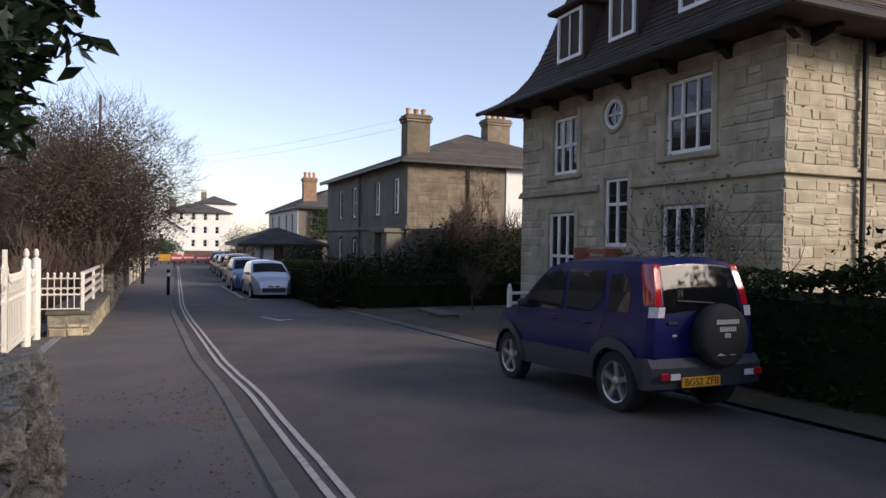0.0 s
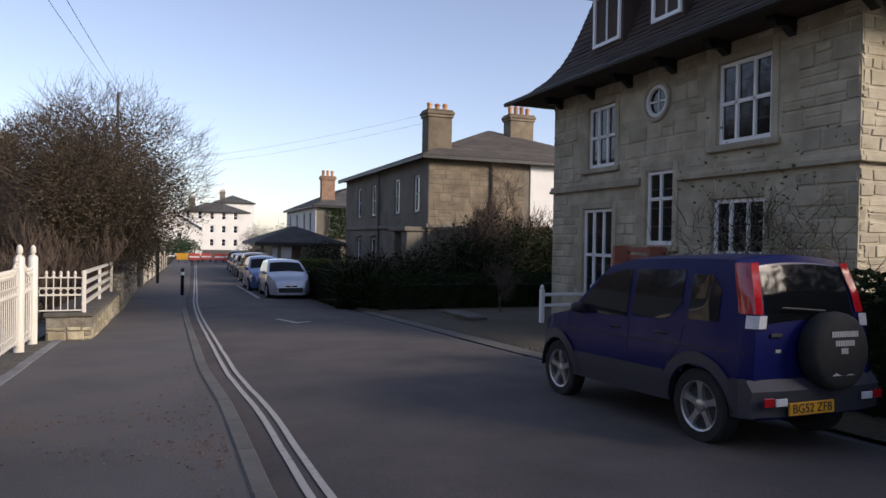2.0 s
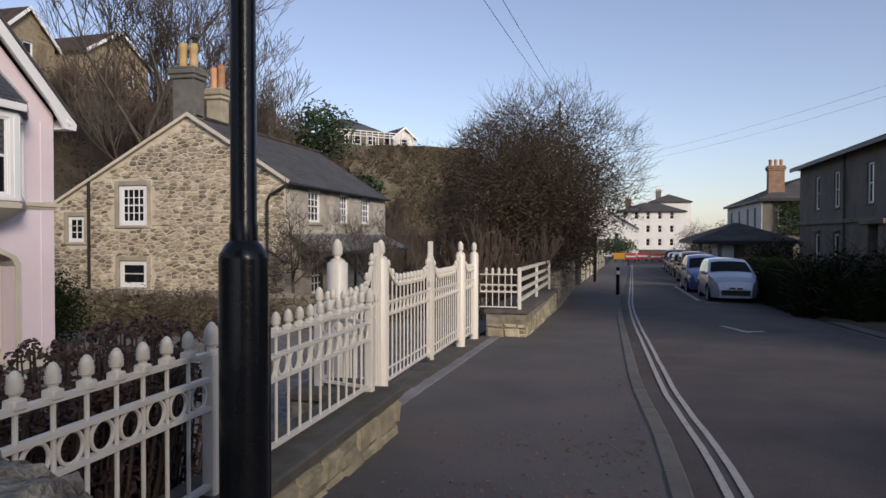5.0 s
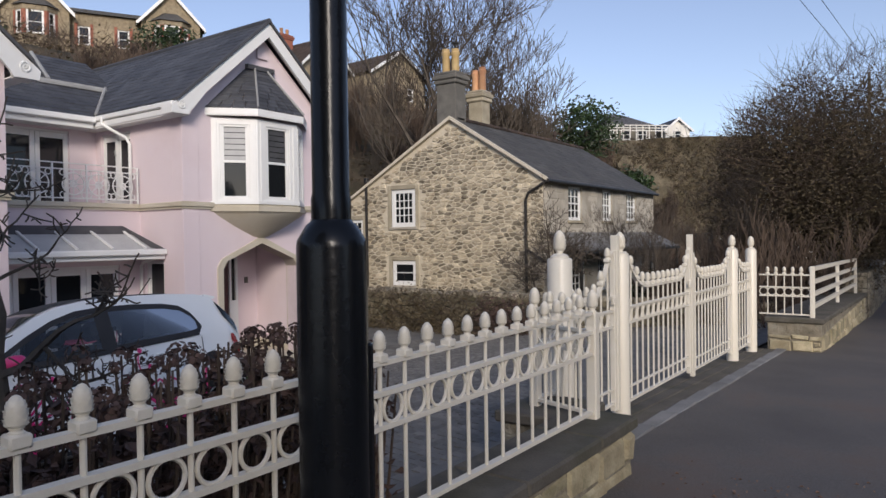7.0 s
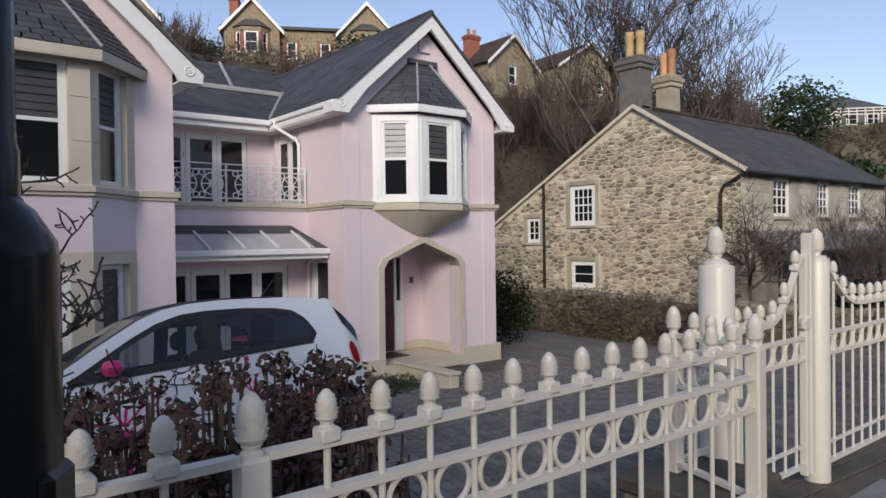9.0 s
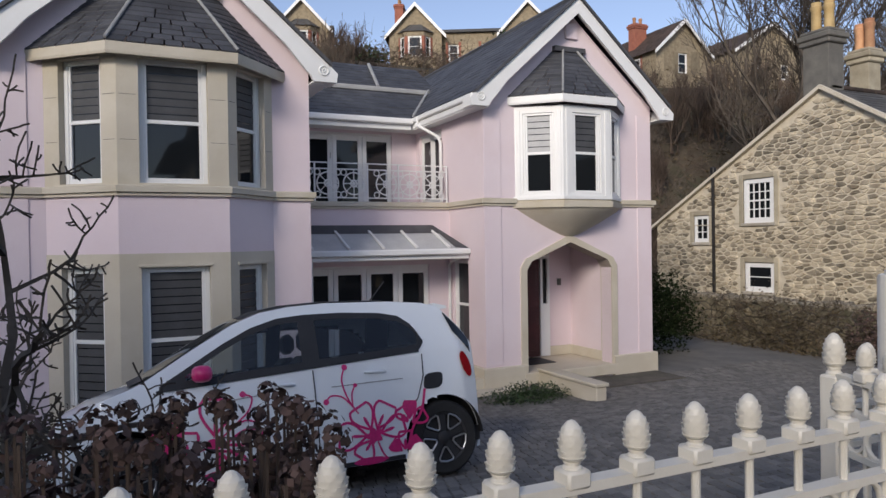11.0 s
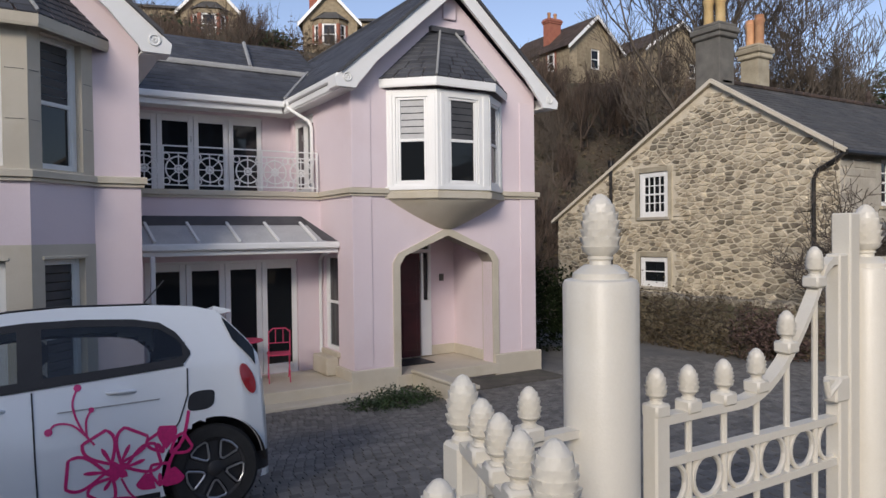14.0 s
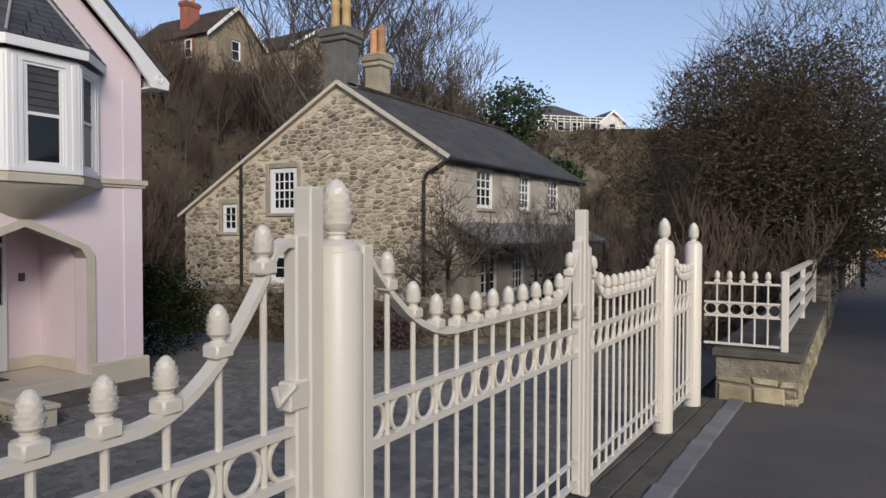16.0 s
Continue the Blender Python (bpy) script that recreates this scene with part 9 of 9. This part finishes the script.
ci = plant("cliff_ivy", 0, 0, 0, "ragged brown ivy and scrub clinging to the cliff", "ivy")
part("foliage", leaf_cloud(cliff_pt, 7000, 0.30, 74), LEAF_BUSH, ci)
part("stem_tangle", twigs(cliff_pt, 1800, 1.2, 0.022, 75, up=0.8), TWIG, ci)
structure("cliff", cl, CLIFF, "brown rocky cliff face below the hilltop houses", "cliff", smooth=60)

# evergreen clumps on the hill
for x, y, z, r in ((-18.0, 46, 8.2, (2.6, 2.6, 2.3)), (-16.5, 50, 4.6, (1.6, 1.6, 1.4)), (-41, 31, 14.0, (2.5, 2.5, 1.8)), (-46, 14, 13.7, (3.5, 3.5, 0.8)), (-44, 20, 13.4, (2.0, 2.5, 0.9))):
    t = plant("evergreen_tree", x, y, terrain(x, y), "dark evergreen tree on the hillside", "tree", "hill evergreens")
    zz = z - terrain(x, y)
    part("trunk", Shape().tube([(0, 0, -0.2), (0.1, 0, zz)], [0.16, 0.07], 6), BARK, t)
    part("crown", leaf_cloud(in_ball((0, 0, zz), r, 0.35), 2600, 0.30, int(abs(x))), LEAF, t)

# the big overgrown bush behind the pavement wall
C = Vector((-1.55, 22.6, 1.9))
big = plant("overgrown_bush", C.x, C.y, street(22), "large brown overgrown thorn tree leaning over the pavement", "tree")
o = Vector((C.x, C.y, street(22)))
local = lambda f: (lambda r: f(r) - o)
part("trunk", branchy(91, 5.0, 0.16, levels=5, spread_=0.5, up=0.15, kids=(3, 4), shrink=0.72, lean=(0.15, 0), rmin=0.008), BARK, big)
part("foliage", leaf_cloud(local(in_ball(C + Vector((0, 0, 0.6)), (2.75, 3.3, 2.6), 0.1, street(22))), 100000, 0.075, 92), LEAF_BUSH, big, "dense olive-brown ivy leaves")
part("twig_mass", twigs(local(in_ball(C + Vector((0, 0, 0.6)), (2.6, 3.2, 2.4), 0.55, street(22))), 7600, 0.5, 0.0065, 93, out=C * 0 + Vector((0, 0, 2.0)), up=0.3), TWIG, big)
part("outer_crown", twigs(local(in_ball(C + Vector((0.5, -0.2, 1.3)), (2.7, 3.1, 2.2), 0.8, 2.2)), 1900, 0.6, 0.006, 94, out=Vector((0, 0, 2.0)), up=0.2, bends=3), TWIG, big)
C = Vector((0.2, 31, 1.1))
sh = plant("ivy_bush", -0.9, 31, street(31), "dark ivy bush hanging over the far wall", "bush")
part("foliage", leaf_cloud(lambda r: in_ball((0.1, 1.5, 1.7), (1.0, 2.4, 1.2), 0.3)(r), 4000, 0.12, 95), HEDGE_LEAF, sh)
# leafless shrubs left of it, behind the gates
for i, (x, y, k) in enumerate(((-4.2, 20.6, 0.55), (-5.4, 22.5, 0.6), (-3.0, 20.5, 0.8), (-4.3, 24.5, 0.7), (-2.4, 18.0, 0.6), (-3.3, 26.0, 0.9), (-4.0, 29.0, 1.0), (-1.9, 19.6, 0.8))):
    t = plant("bare_shrub", x, y, terrain(x, y) - 0.1, "leafless brown garden shrub with upright stems", "shrub", "garden shrubs", i * 77, k)
    part("stem_tangle", scrub[i % 3], None, t)
for i, (x, y, k) in enumerate(((-4.9, 20.2, 0.40), (-3.4, 22.0, 0.5), (-6.3, 23.0, 0.36), (-3.9, 26.5, 0.55), (-2.3, 20.4, 0.45))):
    t = plant("bare_garden_sapling", x, y, terrain(x, y) - 0.1, "slender bare tree with open grey branches in the garden", "tree", "garden saplings", 40 + i * 111, k)
    part("trunk", bare[(i + 1) % 4][0], None, t)
    part("crown", bare[(i + 1) % 4][1], None, t)
gs = new("garden_scrub", twigs(lambda r: (r.uniform(-4.6, -1.6), r.uniform(17.5, 27), r.uniform(-1.0, 0.1)), 900, 0.8, 0.009, 96, up=0.9).mesh("garden_scrub", TWIG))
tagged(gs, "tangle of brown stems in the garden behind the wall", "undergrowth", kind="stuff")

# apple-like espalier and shrubs by the cottage and garden wall
t = plant("bare_fruit_tree", -8.2, 21.2, terrain(-8.2, 21.2), "small bare fruit tree before the cottage verandah", "tree")
part("crown", branchy(101, 4.2, 0.07, levels=5, spread_=0.6, up=0.05, kids=(3, 3), shrink=0.72, rmin=0.007), BARK, t)
t = plant("dark_shrub", -12.6, 16.6, terrain(-12.6, 16.6), "dark rounded evergreen shrub beside the pink house", "shrub")
part("foliage", leaf_cloud(in_ball((0, 0.3, 0.95), (0.95, 1.1, 1.05), 0.4, 0), 5200, 0.09, 102), HEDGE_LEAF, t)
iv = plant("wall_ivy", -11.5, 19.4, -1.4, "brown and green ivy over the garden wall", "ivy")
part("foliage", leaf_cloud(lambda r: (r.gauss(0.5, 1.7), r.uniform(-0.15, 0.05), abs(r.gauss(0.5, 0.45))), 2600, 0.085, 103), LEAF_BUSH, iv)
part("stem_tangle", twigs(lambda r: (r.gauss(0.5, 1.7), r.uniform(-0.15, 0.1), r.uniform(0, 1.3)), 500, 0.45, 0.006, 104, up=0.8), TWIG, iv)
iv = plant("russet_shrub", -8.4, 19.2, -1.4, "russet brown shrub against the garden wall", "shrub")
part("foliage", leaf_cloud(in_ball((0, 0, 0.6), (1.2, 0.35, 0.65), 0.3, 0), 1800, 0.08, 105), DRY_LEAF, iv)
hd = plant("verandah_hedge", -6.4, 24.5, -1.4, "dark clipped hedge before the cottage", "hedge")
part("foliage", leaf_cloud(in_ball((0, 0, 0.9), (0.9, 2.2, 0.95), 0.5, 0), 3200, 0.10, 106), HEDGE_LEAF, hd)
pp = plant("planter_shrub", -9.85, 11.65, terrain(-9.85, 11.6), "low spreading green shrub in the planter", "shrub")
part("foliage", leaf_cloud(in_ball((0, 0, 0.05), (0.42, 0.85, 0.25), 0.3, 0), 2600, 0.05, 107), LEAF, pp)

# hydrangea hedge with dried heads behind the fence
hy = plant("hydrangea_hedge", -1.62, 5.0, terrain(-1.62, 5.0), "hydrangea hedge with brown dried flower heads and bare stems", "hedge")
heads, stems = Shape(), Shape()
rnd = random.Random(120)
for _ in range(560):
    x, y = rnd.uniform(-0.42, 0.40), 0.92 - 3.4 * rnd.random() ** 1.2
    top = rnd.uniform(0.60, 0.95) - 0.12 * abs(x)
    stems.tube([(x * 0.7, y + rnd.uniform(-0.1, 0.1), 0), (x * 0.9, y, top * 0.55), (x, y, top)], [0.008, 0.006, 0.004], 4, cap=False)
    if rnd.random() < 0.72:
        R = rnd.uniform(0.026, 0.05)
        for k in range(34):
            d = Vector((rnd.gauss(0, 1), rnd.gauss(0, 1), rnd.gauss(0, 0.8) + 0.3)).normalized()
            p = Vector((x, y, top)) + d * R * rnd.uniform(0.75, 1.0)
            a = d.orthogonal().normalized()
            a = (a + d.cross(a) * rnd.uniform(-1, 1)).normalized() * rnd.uniform(0.006, 0.0105)
            b = d.cross(a)
            heads.add([p - a - b * 0.6, p + a * 0.6 - b, p + a + b * 0.7, p - a * 0.7 + b], [(0, 1, 2, 3)])
tagged(part("bloom_mass", heads, DRY_LEAF, hy, "dried brown mauve flower heads"), kind="stuff")
tagged(part("stem_tangle", stems, TWIG, hy), kind="stuff")
tagged(part("foliage", leaf_cloud(lambda r: (r.uniform(-0.42, 0.40), r.uniform(-2.4, 0.95), r.uniform(0.0, 0.80)), 9500, 0.055, 121), DRY_LEAF, hy), kind="stuff")
ft = plant("bare_sapling", -2.85, 5.2, terrain(-2.85, 5.2), "small bare tree with knobbly twigs behind the fence", "tree")
low, high = branchy(137, 2.9, 0.042, levels=5, spread_=0.88, up=-0.04, kids=(2, 3), shrink=0.58, rmin=0.0042, twist=0.34, first=0.7, split=0)
part("trunk", low, BARK, ft)
part("crown", high, BARK, ft)
bb = plant("bay_shrub", -9.3, 4.9, terrain(-9.3, 4.9), "low brown shrub under the bay window", "shrub")
part("foliage", leaf_cloud(in_ball((0.2, -0.2, 0.35), (0.6, 1.3, 0.5), 0.3, 0), 1800, 0.07, 122), LEAF_BUSH, bb)
hl = plant("side_hedge", -12, 1.5, terrain(-12, 1.5), "dark evergreen hedge beside the pink house", "hedge")
part("foliage", leaf_cloud(in_ball((0, 0, 1.2), (1.6, 1.5, 1.5), 0.4, 0), 4200, 0.13, 123), HEDGE_LEAF, hl)

# laurel overhanging the pavement at the start
la = plant("laurel_tree", -1.5, 2.7, 0.1, "dark green laurel branch overhanging the rubble wall", "tree")
part("trunk", Shape().tube([(0, 0, -0.1), (0.1, 0.1, 1.2), (0.5, 0.3, 2.2), (1.0, 0.4, 2.7)], [0.08, 0.06, 0.04, 0.02], 7), BARK, la)
def laurel_pt(r):
    p = in_ball((1.05, 0.42, 2.62), (0.58, 0.55, 0.90), 0.1)(r)
    return p
part("foliage", leaf_cloud(laurel_pt, 12000, 0.115, 140, aspect=0.42), LEAF, la)

# hedges and shrubs across the road
def hedge_fn(x0, x1, y0, y1, z0, h, wob=0.18):
    def f(r):
        x, y, v = r.uniform(x0, x1), r.uniform(y0, y1), r.random()
        top = h * (1 + wob * noise.noise(Vector((x * 0.8, y * 0.8, 3))))
        face = r.random()
        if face < 0.45:
            return (x, y, z0 + top - abs(r.gauss(0, 0.07)))
        if face < 0.75:
            return (x0 + abs(r.gauss(0, 0.08)) + 0.15 * noise.noise(Vector((y, v * 2, 1))), y, z0 + top * v)
        return (x, y0 + abs(r.gauss(0, 0.08)) + 0.15 * noise.noise(Vector((x, v * 2, 1))), z0 + top * v)
    return f


for nm, x0, x1, y0, y1, z0, h, n, lbl in (("roadside_hedge", 6.15, 7.8, -5.0, 8.6, -0.1, 1.30, 12000, "dense dark hedge behind the parked off-roader"), ("drive_hedge", 6.1, 13.0, 19.9, 23.0, -0.7, 1.05, 11000, "dark evergreen hedge at the end of the drive"), ("corner_hedge", 5.3, 7.4, 21.8, 34.0, -0.75, 1.25, 11000, "dark evergreen hedge beside the parked cars")):
    t = plant(nm, 0, 0, 0, lbl, "hedge")
    part("core", Shape().box(x0 + 0.15, x1 - 0.1, y0 + 0.15, y1 - 0.1, z0 - 0.2, z0 + h * 0.82), HEDGE_LEAF, t)
    tagged(part("foliage", leaf_cloud(hedge_fn(x0, x1, y0, y1, z0, h), n, 0.11, int(x0 * 10 + y0)), HEDGE_LEAF, t), kind="stuff")
t = plant("roadside_bush", 7.2, 4.0, -0.1, "tall dark evergreen bush over the roadside hedge", "bush")
part("foliage", leaf_cloud(in_ball((0, 0, 1.1), (1.1, 1.4, 1.0), 0.3), 3800, 0.10, 150), HEDGE_LEAF, t)
# out-of-view tree added to block the sun from the hedge and the off-roader
t = plant("unseen_evergreen", 10.3, -0.8, 0, "unseen dense evergreen added behind the roadside hedge to shade it", "tree")
part("trunk", Shape().tube([(0, 0, -0.5), (0.1, 0, 2.4)], [0.2, 0.08], 7), BARK, t)
part("crown", leaf_cloud(in_ball((0, 0, 2.2), (2.3, 4.5, 2.4), 0.3), 12000, 0.24, 153), HEDGE_LEAF, t)
t = plant("wall_climber", 9.3, 9.7, -0.4, "sparse climbing shrub with small leaves against the stone house", "shrub")
part("stem_tangle", twigs(lambda r: (r.uniform(-0.3, 0.3), r.gauss(0, 0.8), r.uniform(0, 2.4)), 420, 0.6, 0.008, 151, up=1.6, bends=3), BARK, t)
part("foliage", leaf_cloud(lambda r: (r.uniform(-0.4, 0.35), r.gauss(0, 0.85), abs(r.gauss(1.5, 0.9))), 900, 0.08, 152), LEAF, t)
for x, y, k, sd in ((11.4, 25.0, 0.8, 161), (14.0, 27.5, 1.05, 162), (8.8, 17.9, 0.3, 163)):
    t = plant("bare_garden_tree", x, y, street(y) - 0.1, "bare dark bushy tree in the villa garden", "tree", "villa trees", sd * 7, k)
    part("crown", branchy(sd, 5.0, 0.09, levels=6, spread_=0.5, up=0.12, kids=(2, 3), shrink=0.74, rmin=0.008), TWIG, t)
for x, y, z, r, nn in ((11.0, 24.5, 0.6, (2.2, 1.6, 1.2), 5000), (15.0, 27.0, 0.7, (3.4, 1.6, 1.6), 6500), (9.0, 41, 0.2, (1.4, 3.5, 1.2), 2500), (9.4, 58, 0.9, (1.8, 3.0, 1.9), 2200), (8.6, 70, 0.9, (2.0, 5.0, 1.9), 2200), (12.6, 26.6, 0.9, (2.2, 1.5, 1.9), 5200), (17.6, 27.6, 1.0, (2.6, 1.4, 2.2), 5200), (8.2, 24.0, 0.25, (1.8, 1.2, 0.95), 3600), (6.3, 22.2, 0.2, (1.1, 1.0, 0.85), 2600)):
    t = plant("garden_bush", x, y, street(y) - 0.1, "dark garden bush in front of the villa", "bush", "villa bushes")
    part("foliage", leaf_cloud(in_ball((0, 0, z - street(y)), r, 0.3, 0), nn, 0.16, int(x * y)), LEAF_BUSH if y > 50 else HEDGE_LEAF, t)
    part("stem_tangle", twigs(in_ball((0, 0, z - street(y)), r, 0.5, 0), nn // 12, 0.7, 0.012, int(x * y) + 1, out=(0, 0, 0), up=0.5, bends=3), TWIG, t)
t = plant("villa_creeper", 13.6, 61.9, 2.0, "bright green creeper on the far house wall", "creeper")
part("foliage", leaf_cloud(lambda r: (r.uniform(0, 4.5), -0.1 - r.random() * 0.15, r.uniform(-0.4, 2.2)), 1800, 0.25, 170), LEAF, t)
for x, y in ((1.2, 88), (-1.5, 84), (2.6, 95)):
    t = plant("palm_bush", x, y, street(70), "green bush by the far end of the street", "bush", "far bushes")
    part("foliage", leaf_cloud(in_ball((0, 0, 1.3), (2.0, 2.0, 1.3), 0.3), 1300, 0.28, int(y)), LEAF, t)

# litter of brown leaves on the pavement and against the kerb
def litter(r):
    if r.random() < 0.4:
        x, y = 0.9 - abs(r.gauss(0, 0.18)), r.uniform(2.5, 11)
    else:
        x, y = r.gauss(0.2, 0.45), r.choice((4.6, 6.3, 7.4)) + r.gauss(0, 0.25)
    return (min(0.92, max(-0.6, x)), y, street(y) + 0.012)
s = Shape()
rnd = random.Random(180)
for _ in range(1100):
    p = litter(rnd)
    a, k = rnd.uniform(0, 6.28), rnd.uniform(0.006, 0.016)
    u, v = (math.cos(a) * k, math.sin(a) * k), (-math.sin(a) * k * 0.6, math.cos(a) * k * 0.6)
    s.add([(p[0] - u[0], p[1] - u[1], p[2] - 0.004), (p[0] + v[0], p[1] + v[1], p[2] + 0.004), (p[0] + u[0], p[1] + u[1], p[2] - 0.004), (p[0] - v[0], p[1] - v[1], p[2] + 0.005)], [(0, 3, 2, 1)])
LITTER = material("leaf_litter", (0.11, 0.062, 0.042), (0.17, 0.10, 0.066), 0.2, 0.9, 0.0, 0.02, island=0.4)
tagged(new("leaf_litter", s.mesh("leaf_litter", LITTER)), "scattered dry brown leaves on the pavement", "leaves", kind="stuff")

# overhead wires
def wire(a, b, sag, r=0.012):
    a, b = Vector(a), Vector(b)
    t = thing("overhead_wire", 0, 0, 0, label="thin black overhead wire across the sky", category="wire", group="overhead wires")
    part("cable", Shape().tube([a.lerp(b, i / 20) - Vector((0, 0, sag * 4 * i / 20 * (1 - i / 20))) for i in range(21)], r, 4), PIPE, t)


wire((-3.55, -14, 6.6), (-3.6, 62, 12.7), 0.25)
wire((-3.0, -14, 6.6), (-2.9, 62, 12.7), 0.25)
wire((14.5, 36, 8.6), (-3.3, 66, 7.6), 0.6, 0.006)
wire((14.5, 40, 8.4), (-3.3, 66, 7.2), 0.6, 0.006)
p = thing("utility_pole", -3.3, 62.5, street(62), label="tall timber utility pole behind the trees", category="pole")
part("pole", Shape().tube([(0, 0, -0.3), (0, 0, 13.9)], [0.14, 0.10], 8), BARK, p)
